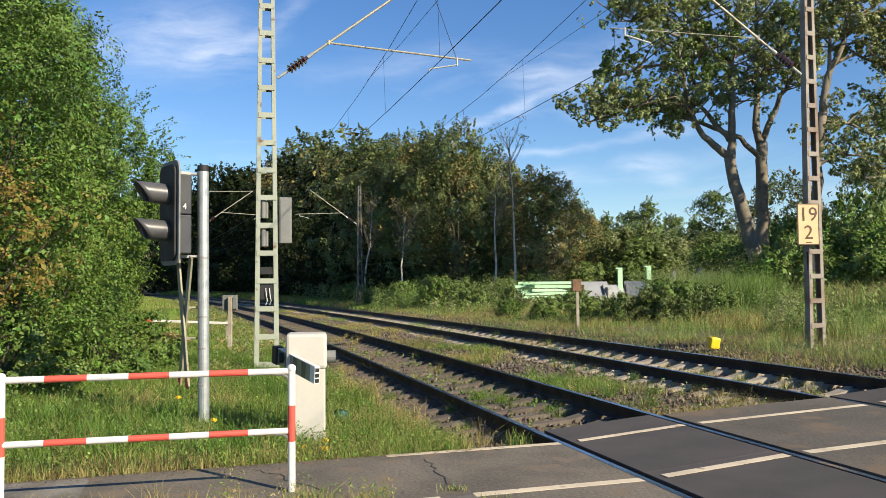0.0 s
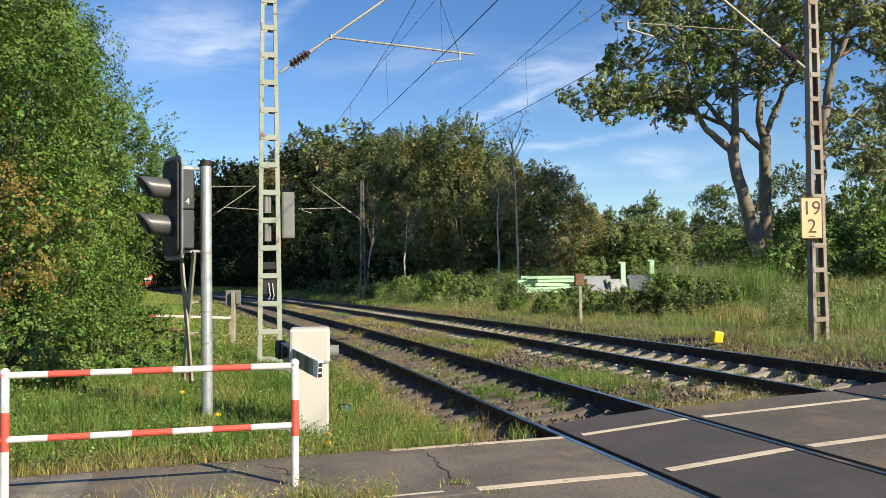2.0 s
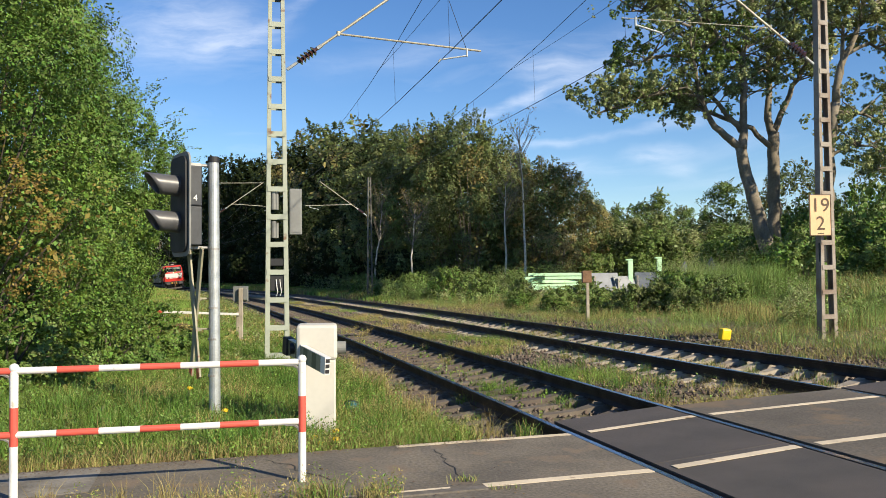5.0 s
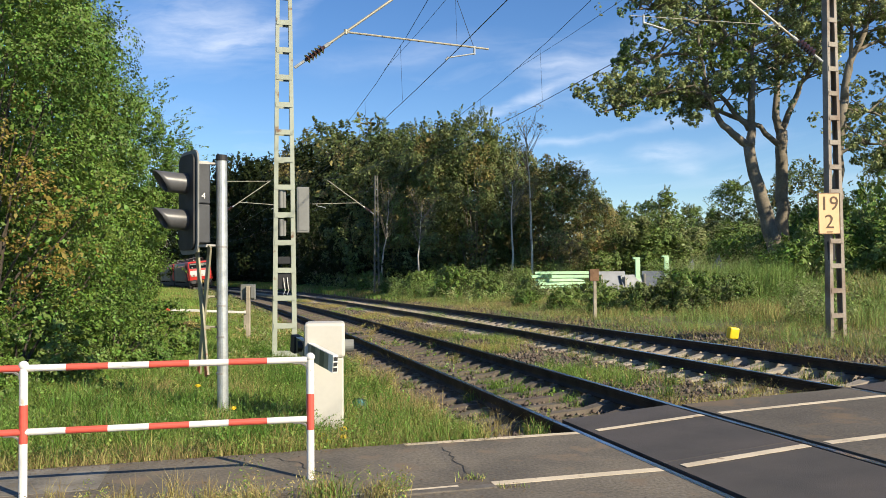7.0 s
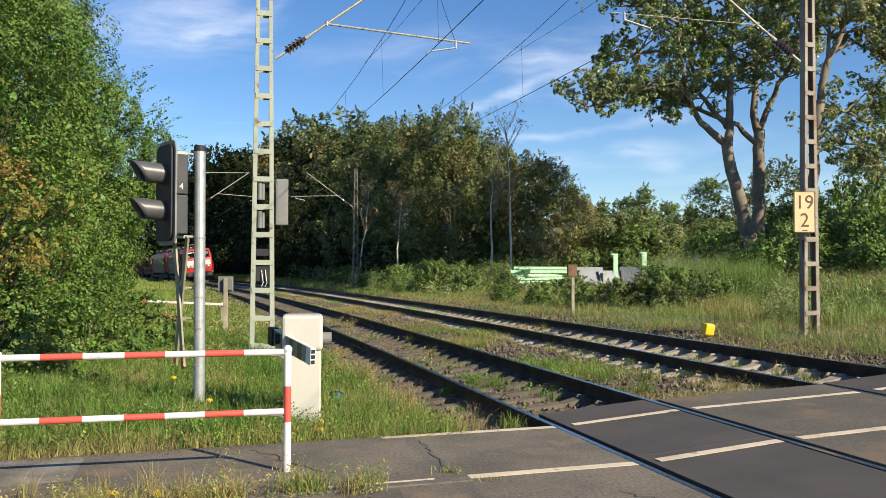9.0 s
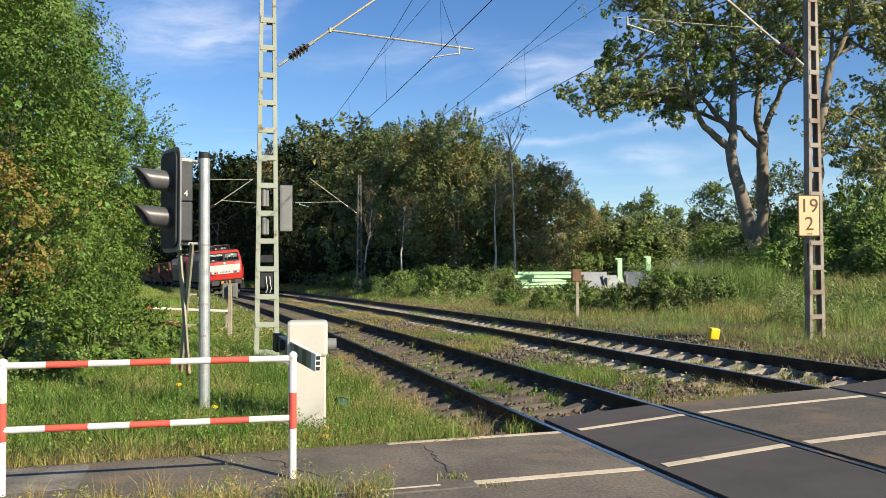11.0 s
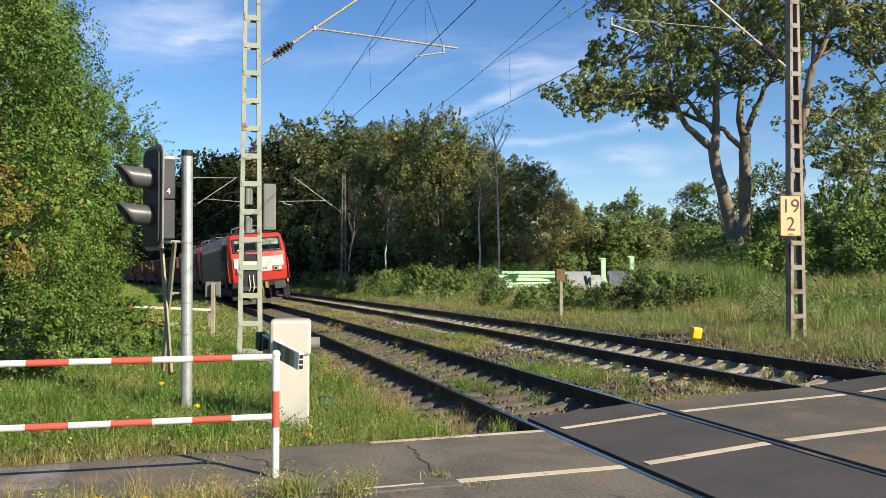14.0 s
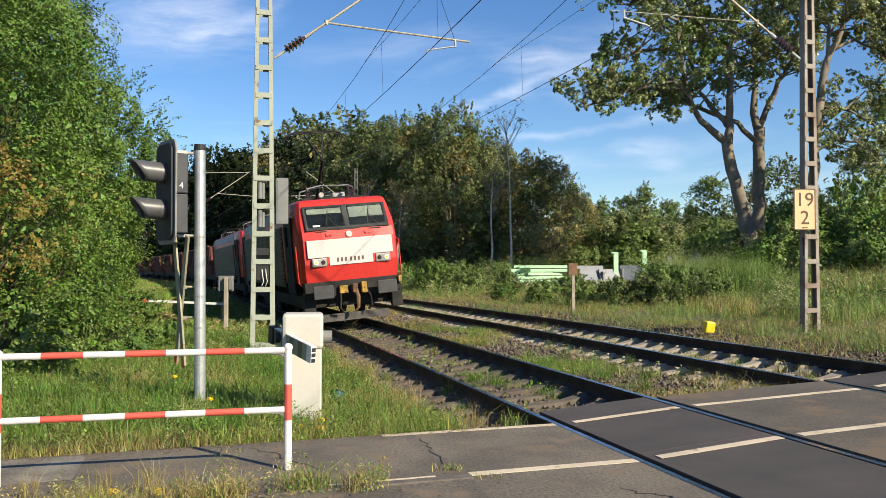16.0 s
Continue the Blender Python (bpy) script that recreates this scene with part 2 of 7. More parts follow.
M = {
    "earth": material("earth", (0.13, 0.10, 0.06), 0.95, var=0.25, scale=0.6, fine=14, bump=0.6, color2=(0.07, 0.09, 0.03)),
    "asphalt": material("asphalt", (0.120, 0.103, 0.080), 0.88, var=0.42, scale=0.8, fine=38, bump=0.5, color2=(0.08, 0.07, 0.056), rust=(0.15, 0.11, 0.07), rust_amount=0.35),
    "old_asphalt": material("old_asphalt", (0.16, 0.137, 0.103), 0.92, var=0.48, scale=1.1, fine=34, bump=0.6, color2=(0.092, 0.081, 0.065), rust=(0.17, 0.13, 0.09), rust_amount=0.3),
    "panel": material("crossing_panel", (0.089, 0.075, 0.064), 0.72, var=0.22, scale=1.1, fine=120, bump=0.3, color2=(0.055, 0.05, 0.044), objrand=0.1),
    "line": material("road_paint", (0.66, 0.56, 0.41), 0.8, var=0.12, scale=2.2, fine=60, bump=0.2, rust=(0.30, 0.22, 0.14), rust_amount=0.12),
    "kerb": material("kerb_concrete", (0.17, 0.15, 0.125), 0.92, var=0.25, scale=4, fine=50, bump=0.5),
    "concrete": material("concrete", (0.34, 0.32, 0.28), 0.9, var=0.14, scale=3, fine=50, bump=0.3),
    "ballast": material("ballast", (0.15, 0.115, 0.09), 0.95, var=0.2, scale=3, fine=30, bump=0.5, island=0.45),
    "bed": material("ballast_bed", (0.13, 0.105, 0.085), 0.95, var=0.3, scale=2, fine=26, bump=0.9),
    "sleeper": material("sleeper_concrete", (0.37, 0.32, 0.255), 0.92, var=0.14, scale=2, fine=40, bump=0.4, objrand=0.15),
    "sleeper_dark": material("sleeper_dark", (0.14, 0.115, 0.09), 0.92, var=0.16, scale=2, fine=40, bump=0.4, objrand=0.2),
    "rail": material("rail_side", (0.045, 0.03, 0.024), 0.75, metal=0.2, var=0.25, scale=3, fine=40, bump=0.3),
    "rail_top": material("rail_top", (0.42, 0.43, 0.46), 0.22, metal=1.0, var=0.08, scale=2, fine=60, bump=0.03),
    "rubber": material("rubber", (0.02, 0.02, 0.02), 0.7, var=0.2),
    "mast": material("mast_paint", (0.33, 0.36, 0.29), 0.6, var=0.08, scale=1.5, fine=30, bump=0.1, rust=(0.16, 0.09, 0.05), rust_amount=0.05),
    "mast_rust": material("mast_rusty", (0.17, 0.12, 0.085), 0.7, var=0.2, scale=1.5, fine=30, bump=0.2, color2=(0.32, 0.30, 0.26)),
    "galv": material("galvanised", (0.49, 0.52, 0.52), 0.5, metal=0.6, var=0.13, scale=8, fine=50, bump=0.06),
    "dull_steel": material("dull_steel", (0.36, 0.35, 0.33), 0.55, metal=0.5, var=0.15, scale=5, fine=50, bump=0.1),
    "wire": material("wire", (0.05, 0.05, 0.05), 0.5, metal=0.6, var=0.1),
    "tube": material("cantilever_tube", (0.40, 0.38, 0.30), 0.5, metal=0.3, var=0.12, rust=(0.18, 0.1, 0.06), rust_amount=0.2),
    "porcelain": material("porcelain", (0.06, 0.03, 0.025), 0.2, var=0.1, coat=0.5),
    "white": material("white_paint", (0.70, 0.69, 0.65), 0.42, var=0.03, scale=6, fine=30, bump=0.04, rust=(0.5, 0.46, 0.38), rust_amount=0.05),
    "red": material("red_paint", (0.62, 0.10, 0.07), 0.42, var=0.06, scale=6, fine=30, bump=0.04),
    "cabinet": material("cabinet_cream", (0.53, 0.51, 0.45), 0.55, var=0.03, scale=2, fine=20, bump=0.04, rust=(0.5, 0.45, 0.36), rust_amount=0.03),
    "grey_box": material("grey_box", (0.185, 0.19, 0.18), 0.6, var=0.08, scale=3, fine=20, bump=0.06),
    "black": material("black_plastic", (0.014, 0.015, 0.017), 0.65, var=0.15, scale=4, fine=40, bump=0.05),
    "signal_grey": material("signal_back", (0.03, 0.034, 0.040), 0.55, var=0.15, scale=5, fine=30, bump=0.05),
    "hood": material("signal_hood", (0.085, 0.085, 0.088), 0.38, var=0.12, scale=5, fine=30, bump=0.03),
    "lens": material("signal_lens", (0.04, 0.012, 0.01), 0.08, var=0.05, coat=1.0),
    "cross": material("cross_back", (0.28, 0.265, 0.175), 0.6, var=0.14, scale=5, fine=30, bump=0.1, rust=(0.2, 0.1, 0.06), rust_amount=0.05),
    "sign_cream": material("sign_cream", (0.80, 0.51, 0.27), 0.5, var=0.05, scale=6, fine=30, bump=0.03),
    "print": material("print_dark", (0.10, 0.06, 0.03), 0.6, var=0.05),
    "yellow": material("yellow_plastic", (0.85, 0.62, 0.02), 0.45, var=0.08),
    "wood": material("weathered_wood", (0.40, 0.35, 0.27), 0.85, var=0.18, scale=3, fine=40, bump=0.3),
    "ochre": material("ochre_paint", (0.48, 0.30, 0.04), 0.6, var=0.3, scale=7, fine=30, bump=0.1, rust=(0.09, 0.05, 0.03), rust_amount=0.4),
    "frame_grey": material("frame_grey", (0.17, 0.19, 0.22), 0.5, var=0.1, scale=2, fine=20, bump=0.05),
    "mint": material("mint_paint", (0.52, 0.80, 0.50), 0.5, var=0.06),
    "loco_red": material("loco_red", (0.50, 0.03, 0.02), 0.5, var=0.10, scale=1.2, fine=14, bump=0.02, coat=0.05, color2=(0.48, 0.02, 0.016)),
    "loco_white": material("loco_white", (0.54, 0.52, 0.50), 0.4, var=0.03, scale=3, fine=20, bump=0.02),
    "loco_dark": material("loco_underframe", (0.02, 0.018, 0.016), 0.85, var=0.25, scale=3, fine=20, bump=0.2),
    "loco_grey": material("buffer_grey", (0.045, 0.045, 0.048), 0.6, var=0.15, scale=4, fine=30, bump=0.08),
    "louvre": material("louvre_metal", (0.058, 0.049, 0.038), 0.6, metal=0.15, var=0.12, scale=2, fine=20, bump=0.05),
    "plough_grey": material("plough_grey", (0.095, 0.088, 0.078), 0.8, var=0.2, scale=3, fine=20, bump=0.1),
    "pale_slab": material("pale_slab", (0.235, 0.215, 0.18), 0.92, var=0.25, scale=3, fine=40, bump=0.5, rust=(0.14, 0.12, 0.09), rust_amount=0.3),
    "roof_grey": material("roof_grey", (0.24, 0.24, 0.25), 0.6, var=0.15, scale=2, fine=20, bump=0.08),
    "blind": material("window_blind", (0.17, 0.175, 0.155), 0.8, var=0.05),
    # near-black that stands in for the unlit inside of the cab
    "cab_dark": material("cab_shade_black", (0.008, 0.009, 0.011), 0.9, var=0.2, spec=0.02),
    "lamp_glass": material("lamp_glass", (0.75, 0.74, 0.66), 0.1, var=0.03, coat=1.0),
    "coupler": material("coupler_rust", (0.22, 0.12, 0.06), 0.7, var=0.2, scale=6),
    "wagon": material("wagon_brown", (0.16, 0.03, 0.022), 0.7, var=0.2, scale=1.2, fine=16, bump=0.1, color2=(0.08, 0.03, 0.022)),
    "hedge_leaf": material("hedge_leaf", (0.125, 0.195, 0.030), 0.55, var=0.12, scale=0.5, fine=6, bump=0, color2=(0.07, 0.135, 0.022), island=0.5, trans=0.12, spec=0.35),
    "hedge_brown": material("hedge_leaf_dry", (0.24, 0.17, 0.04), 0.6, var=0.12, scale=0.8, fine=6, bump=0, color2=(0.17, 0.15, 0.03), island=0.4, trans=0.3, spec=0.35),
    "oak_leaf": material("oak_leaf", (0.165, 0.185, 0.062), 0.55, var=0.12, scale=0.25, fine=4, bump=0, color2=(0.09, 0.135, 0.04), island=0.5, trans=0.22, spec=0.35),
    "brown_leaf": material("brown_leaf", (0.27, 0.205, 0.075), 0.6, var=0.12, scale=0.25, fine=4, bump=0, color2=(0.18, 0.175, 0.055), island=0.4, trans=0.25, spec=0.35),
    "poplar_leaf": material("poplar_leaf", (0.34, 0.37, 0.16), 0.4, var=0.12, scale=0.3, fine=4, bump=0, color2=(0.20, 0.25, 0.09), island=0.5, trans=0.35, spec=0.4),
    "birch_leaf": material("birch_leaf", (0.29, 0.31, 0.125), 0.5, var=0.12, scale=0.3, fine=4, bump=0, color2=(0.20, 0.24, 0.085), island=0.5, trans=0.3),
    "bush_leaf": material("bush_leaf", (0.175, 0.24, 0.06), 0.5, var=0.12, scale=0.5, fine=5, bump=0, color2=(0.12, 0.18, 0.04), island=0.5, trans=0.25, spec=0.4),
    "grass": material("grass_green", (0.15, 0.25, 0.042), 0.6, var=0.1, scale=0.5, fine=3, bump=0, color2=(0.22, 0.28, 0.06), island=0.55, trans=0.22, spec=0.3),
    "plume": material("plume_leaf", (0.23, 0.31, 0.085), 0.6, var=0.1, scale=0.5, fine=3, bump=0, color2=(0.17, 0.26, 0.06), island=0.55, trans=0.26, spec=0.3),
    "grass_dry": material("grass_dry", (0.36, 0.28, 0.12), 0.7, var=0.1, scale=0.7, fine=3, bump=0, color2=(0.28, 0.25, 0.08), island=0.5, trans=0.22, spec=0.3),
    "tuft": material("grass_tuft", (0.085, 0.165, 0.025), 0.6, var=0.1, scale=0.5, fine=3, bump=0, color2=(0.12, 0.19, 0.03), island=0.5, trans=0.2, spec=0.3),
    "flower": material("yellow_flower", (0.85, 0.6, 0.02), 0.6, var=0.08, trans=0.2),
    "bark": material("bark", (0.135, 0.115, 0.085), 0.9, var=0.3, scale=2, fine=12, bump=1.0, color2=(0.235, 0.20, 0.15)),
    "bark_dark": material("bark_dark", (0.07, 0.055, 0.04), 0.9, var=0.25, scale=2, fine=16, bump=0.6),
    "birch_bark": material("birch_bark", (0.62, 0.57, 0.48), 0.75, var=0.2, scale=5, fine=16, bump=0.2, rust=(0.06, 0.05, 0.04), rust_amount=0.2),
    "olive": material("olive_band", (0.11, 0.115, 0.06), 0.6, var=0.12, scale=4, fine=30, bump=0.05),
    # leaf colour darkened to stand in for the deep shade of the wood
    "shade_leaf": material("shade_leaf", (0.026, 0.036, 0.013), 0.6, var=0.12, scale=0.25, fine=4, bump=0, color2=(0.02, 0.03, 0.010), island=0.35, trans=0.02, spec=0.06),
    "litter": material("leaf_litter", (0.16, 0.10, 0.05), 0.9, var=0.2, scale=3, fine=20, bump=0, island=0.5),
    "mast_dark": material("mast_far_dark", (0.11, 0.105, 0.085), 0.7, var=0.15, scale=1.5, fine=30, bump=0.1),
    "teal": material("teal_plastic", (0.02, 0.13, 0.14), 0.4, var=0.1),
}


def glass_material():
    m = bpy.data.materials.new("windscreen_glass")
    m.use_nodes = True
    b = m.node_tree.nodes["Principled BSDF"]
    b.inputs["Base Color"].default_value = (0.6, 0.68, 0.68, 1)
    b.inputs["Roughness"].default_value = 0.03
    b.inputs["Transmission Weight"].default_value = 1.0
    b.inputs["IOR"].default_value = 1.25
    return m


M["glass"] = glass_material()


# ---- mesh helpers ----
def part(name, bm, mat, parent=None, label="", smooth=False):
    me = bpy.data.meshes.new(name)
    bm.to_mesh(me)
    bm.free()
    if smooth:
        me.shade_smooth()
    me.materials.append(M[mat] if isinstance(mat, str) else mat)
    ob = new(name, me)
    ob.parent = parent
    if label:
        ob["label"] = label
    return ob


def array_mesh(name, verts, faces, mats, index=None):
    """A mesh from numpy arrays: verts (n, 3), faces (m, k) of one corner count."""
    me = bpy.data.meshes.new(name)
    verts = np.asarray(verts, np.float32)
    faces = np.asarray(faces, np.int32)
    m, k = faces.shape
    me.vertices.add(len(verts))
    me.vertices.foreach_set("co", verts.ravel())
    me.loops.add(m * k)
    me.loops.foreach_set("vertex_index", faces.ravel())
    me.polygons.add(m)
    me.polygons.foreach_set("loop_start", np.arange(0, m * k, k, dtype=np.int32))
    for mat in mats:
        me.materials.append(M[mat])
    if index is not None:
        me.polygons.foreach_set("material_index", np.asarray(index, np.int32))
    me.update(calc_edges=True)
    me.validate()
    return me


def box(bm, x0, x1, y0, y1, z0, z1, bevel=0.0, m=None):
    mat = Matrix.Translation(((x0 + x1) / 2, (y0 + y1) / 2, (z0 + z1) / 2)) @ Matrix.Diagonal((x1 - x0, y1 - y0, z1 - z0, 1))
    r = bmesh.ops.create_cube(bm, size=1, matrix=(m @ mat) if m else mat)
    if bevel:
        es = list({e for v in r["verts"] for e in v.link_edges})
        bmesh.ops.bevel(bm, geom=es, offset=bevel, segments=2, affect="EDGES", profile=0.5)
    return bm


def new_box(*a, **k):
    return box(bmesh.new(), *a, **k)


def rod(bm, a, b, r0, r1=None, seg=10, caps=True):
    """A tapered round bar from a to b."""
    a, b = Vector(a), Vector(b)
    d = b - a
    m = Matrix.Translation((a + b) / 2) @ d.to_track_quat("Z", "Y").to_matrix().to_4x4()
    bmesh.ops.create_cone(bm, cap_ends=caps, segments=seg, radius1=r0, radius2=r0 if r1 is None else r1, depth=d.length, matrix=m)
    return bm


def new_rod(*a, **k):
    return rod(bmesh.new(), *a, **k)


def path_tube(bm, pts, radii, seg=8):
    """A bent tapered tube through pts."""
    pts = [Vector(p) for p in pts]
    rings = []
    side = None
    for i, p in enumerate(pts):
        t = (pts[min(i + 1, len(pts) - 1)] - pts[max(i - 1, 0)]).normalized()
        side = (side - t * side.dot(t)).normalized() if side else t.orthogonal().normalized()
        up = t.cross(side)
        rings.append([bm.verts.new(p + (side * math.cos(2 * math.pi * k / seg) + up * math.sin(2 * math.pi * k / seg)) * radii[i]) for k in range(seg)])
    for r0, r1 in zip(rings, rings[1:]):
        for k in range(seg):
            bm.faces.new((r0[k], r0[(k + 1) % seg], r1[(k + 1) % seg], r1[k]))
    bm.faces.new(rings[-1])
    bm.faces.new(rings[0][::-1])
    return bm


def prism(bm, outline, y0, y1, axis="y"):
    """An outline of (u, v) extruded along an axis: 'y' gives (u, y, v), 'x' gives (x, u, v), 'z' gives (u, v, z)."""
    def at(u, v, w):
        return {"y": (u, w, v), "x": (w, u, v), "z": (u, v, w)}[axis]
    a = [bm.verts.new(at(u, v, y0)) for u, v in outline]
    b = [bm.verts.new(at(u, v, y1)) for u, v in outline]
    n = len(outline)
    for i in range(n):
        bm.faces.new((a[i], a[(i + 1) % n], b[(i + 1) % n], b[i]))
    bm.faces.new(a[::-1])
    bm.faces.new(b)
    bmesh.ops.recalc_face_normals(bm, faces=bm.faces[:])
    return bm


def thing(name, label, category, m=None, group="", kind=""):
    ob = new(name)
    ob.empty_display_size = 0.2
    if m is not None:
        ob.matrix_world = m
    return tagged(ob, label, category, group, kind)


# ---- the line of the railway: a straight, then a wide curve to the left, banked ----
X0, Y0, HEAD, BEND = 2.407, 7.5, 0.2724, 0.00129


def along(s):
    """Middle of the near track and its heading at s metres past the crossing."""
    q = max(s, 0.0)
    h = HEAD + BEND * q
    if s <= 0:
        return X0 - math.sin(HEAD) * s, Y0 + math.cos(HEAD) * s, HEAD
    return X0 + (math.cos(h) - math.cos(HEAD)) / BEND, Y0 + (math.sin(h) - math.sin(HEAD)) / BEND, h


def at(s, n, z=0.0):
    x, y, h = along(s)
    return Vector((x + n * math.cos(h), y + n * math.sin(h), z))


def track_coords(x, y):
    """s and n of places (arrays) by the curve's circle."""
    cx, cy = X0 - math.cos(HEAD) / BEND, Y0 - math.sin(HEAD) / BEND
    dx, dy = x - cx, y - cy
    s = (np.arctan2(dy, dx) - HEAD) / BEND
    n = np.hypot(dx, dy) - 1 / BEND
    s0 = -(x - X0) * math.sin(HEAD) + (y - Y0) * math.cos(HEAD)
    n0 = (x - X0) * math.cos(HEAD) + (y - Y0) * math.sin(HEAD)
    return np.where(s > 0, s, s0), np.where(s > 0, n, n0)


def bank(n):
    """Height of the plane of the rail tops, and of the road, at n metres to the side."""
    return np.interp(n, [-0.75, 0.75, 3.25, 4.75, 7.0], [0.0, 0.105, 0.19, 0.295, 0.30])


def soil(x, y):
    """Height of the bare ground."""
    s, n = track_coords(np.asarray(x, float), np.asarray(y, float))
    z = np.interp(n, [-40, -9, -5, -2.6, -1.8, -1.4, -0.75, 0.75, 1.5, 2.5, 3.25, 4.75, 5.6, 6.6, 9, 13, 20, 30, 60],
                  [0.3, 0.0, -0.08, -0.14, -0.2, -0.26, -0.27, -0.17, -0.12, -0.06, -0.08, 0.02, 0.12, 0.28, 0.38, 0.48, 0.8, 1.6, 2.2])
    z = z + 0.05 * np.sin(x * 0.9 + 1.3 * np.sin(y * 0.5)) * np.sin(y * 0.7) * (np.abs(n - 2) > 5)
    # the made ground of the road lies just under its surface
    v = y - 0.33 * x
    road = np.interp(v, [-6, -4, 9.0, 9.8], [0, 1, 1, 0])
    return z * (1 - road) + road * (bank(n) - 0.12)


def ground_z(x, y):
    return float(soil(np.array([x]), np.array([y]))[0])


def spot(x, y, turn=0.0, scale=1.0, sz=None, dz=0.0):
    return Matrix.Translation((x, y, ground_z(x, y) + dz)) @ pose(0, 0, 0, 0, 0, turn) @ Matrix.Diagonal((scale, scale, sz or scale, 1))


def clone(ob, m):
    """A copy at m, whatever the size of the first one."""
    return copy_thing(ob, m @ Matrix.Diagonal((1 / ob.scale.x, 1 / ob.scale.y, 1 / ob.scale.z, 1)))


def clear_of_track(x, y, r):
    """The place itself, or the nearest one that leaves the tracks free."""
    s, n = track_coords(np.array([x]), np.array([y]))
    s, n = float(s[0]), float(n[0])
    if -3.4 - r < n < 6.3 + r:
        p = at(s, 6.3 + r if n > -1 else -3.4 - r)
        return p.x, p.y
    return x, y


# ---- ground ----
def ground():
    def steps(lo, hi, a, b, fine, grow):
        xs = list(np.arange(a, b, fine))
        d, x = fine, b
        while x < hi:
            xs.append(x)
            d *= grow
            x += d
        d, x = fine, a - fine
        while x > lo:
            xs.append(x)
            d *= grow
            x -= d
        return np.array(sorted(xs + [lo, hi]))
    xs, ys = steps(-1500, 1500, -14, 18, 0.35, 1.13), steps(-1500, 1500, -3, 60, 0.35, 1.13)
    gx, gy = np.meshgrid(xs, ys)
    gz = soil(gx, gy)
    far = np.hypot(gx, gy)
    gz = np.where(far > 250, gz * 0 + 1.0, gz)
    nx, ny = len(xs), len(ys)
    i = np.arange(nx * ny).reshape(ny, nx)
    f = np.stack([i[:-1, :-1], i[:-1, 1:], i[1:, 1:], i[1:, :-1]], -1).reshape(-1, 4)
    me = array_mesh("ground", np.stack([gx, gy, gz], -1).reshape(-1, 3), f, ["earth"])
    me.shade_smooth()
    tagged(new("ground", me), "brown earth with grass beside the railway", "ground", kind="structure")


ground()


# ---- road and crossing ----
SLOPE = 0.33                            # the road runs along y = v + SLOPE * x


def on_road(n, v, z=0.0):
    """Place at n beside the track's straight and v across the road, z above the road surface."""
    c, s = math.cos(HEAD), math.sin(HEAD)
    x = (n - (v - Y0) * s + X0 * c) / (c + SLOPE * s)
    y = v + SLOPE * x
    return Vector((x, y, float(bank(n)) + z))


def slab(name, n0, n1, v0, v1, mat, parent=None, top=0.0, deep=0.10, cuts=1, wob=0.0):
    """A piece of paving between two lines along the track and two across it."""
    bm = bmesh.new()
    ns = sorted(set([n0 + (n1 - n0) * i / cuts for i in range(cuts + 1)] + [b for b in (-0.75, 0.75, 3.25, 4.75, 7.0) if n0 < b < n1]))
    rnd = random.Random(int(n0 * 100) + int(v0 * 10))
    rows = [[], [], [], []]
    for n in ns:
        w = wob * rnd.uniform(-1, 1)
        rows[0].append(bm.verts.new(on_road(n, v0, top)))
        rows[1].append(bm.verts.new(on_road(n, v1 + w, top)))
        rows[2].append(bm.verts.new(on_road(n, v1 + w, top - deep)))
        rows[3].append(bm.verts.new(on_road(n, v0, top - deep)))
    for i in range(len(ns) - 1):
        for a, b in ((0, 1), (1, 2), (2, 3), (3, 0)):
            bm.faces.new((rows[a][i], rows[a][i + 1], rows[b][i + 1], rows[b][i]))
    bm.faces.new([r[0] for r in rows])
    bm.faces.new([r[-1] for r in rows][::-1])
    bmesh.ops.recalc_face_normals(bm, faces=bm.faces[:])
    return part(name, bm, mat, parent)


GAP = 0.045
road = tagged(slab("road", -30, -0.75 - GAP, -7.0, 8.52, "old_asphalt", cuts=40), "grey weathered asphalt road leading to the crossing", "road", kind="structure")
tagged(slab("road", 0.75 + GAP + 0.06, 3.25 - GAP, -7.0, 9.2, "asphalt", cuts=4), "dark asphalt between the two tracks of the crossing", "road", kind="structure")
tagged(slab("road", 4.75 + GAP + 0.06, 40, -7.0, 9.1, "asphalt", cuts=10), "dark asphalt road beyond the second track", "road", kind="structure")


def crossing(n_mid):
    c = thing("crossing_deck", "dark worn crossing panels between the rails", "crossing deck", kind="structure")
    v = 9.28
    while v > -6:
        slab("panel", n_mid - 0.75 + 0.10, n_mid + 0.75 - GAP, v - 2.39, v, "panel", c, top=-0.004)
        v -= 2.4
    return c


crossing(0.0)
crossing(4.0)


def painted(v0, v1, n0, n1):
    tagged(slab("road_marking", n0, n1, v0, v1, "line", top=0.004, deep=0.003, cuts=6), "faded cream painted line on the asphalt", "road marking", kind="structure")


for v, w in ((8.47, 0.10), (6.66, 0.12)):
    for n0, n1 in ((-2.65 if v > 8 else -2.3, -0.80), (-0.58, 0.69), (0.9, 3.19), (3.45, 4.68), (4.9, 14.0)):
        painted(v - w / 2, v + w / 2, n0, n1)

painted(6.61, 6.70, -3.45, -2.58)


# ---- tracks ----
def rail_profile():
    half = [(0.075, -0.172), (0.075, -0.162), (0.022, -0.145), (0.009, -0.13), (0.009, -0.05), (0.035, -0.038), (0.036, -0.012), (0.031, -0.003)]
    return half + [(-u, v) for u, v in half[::-1]]


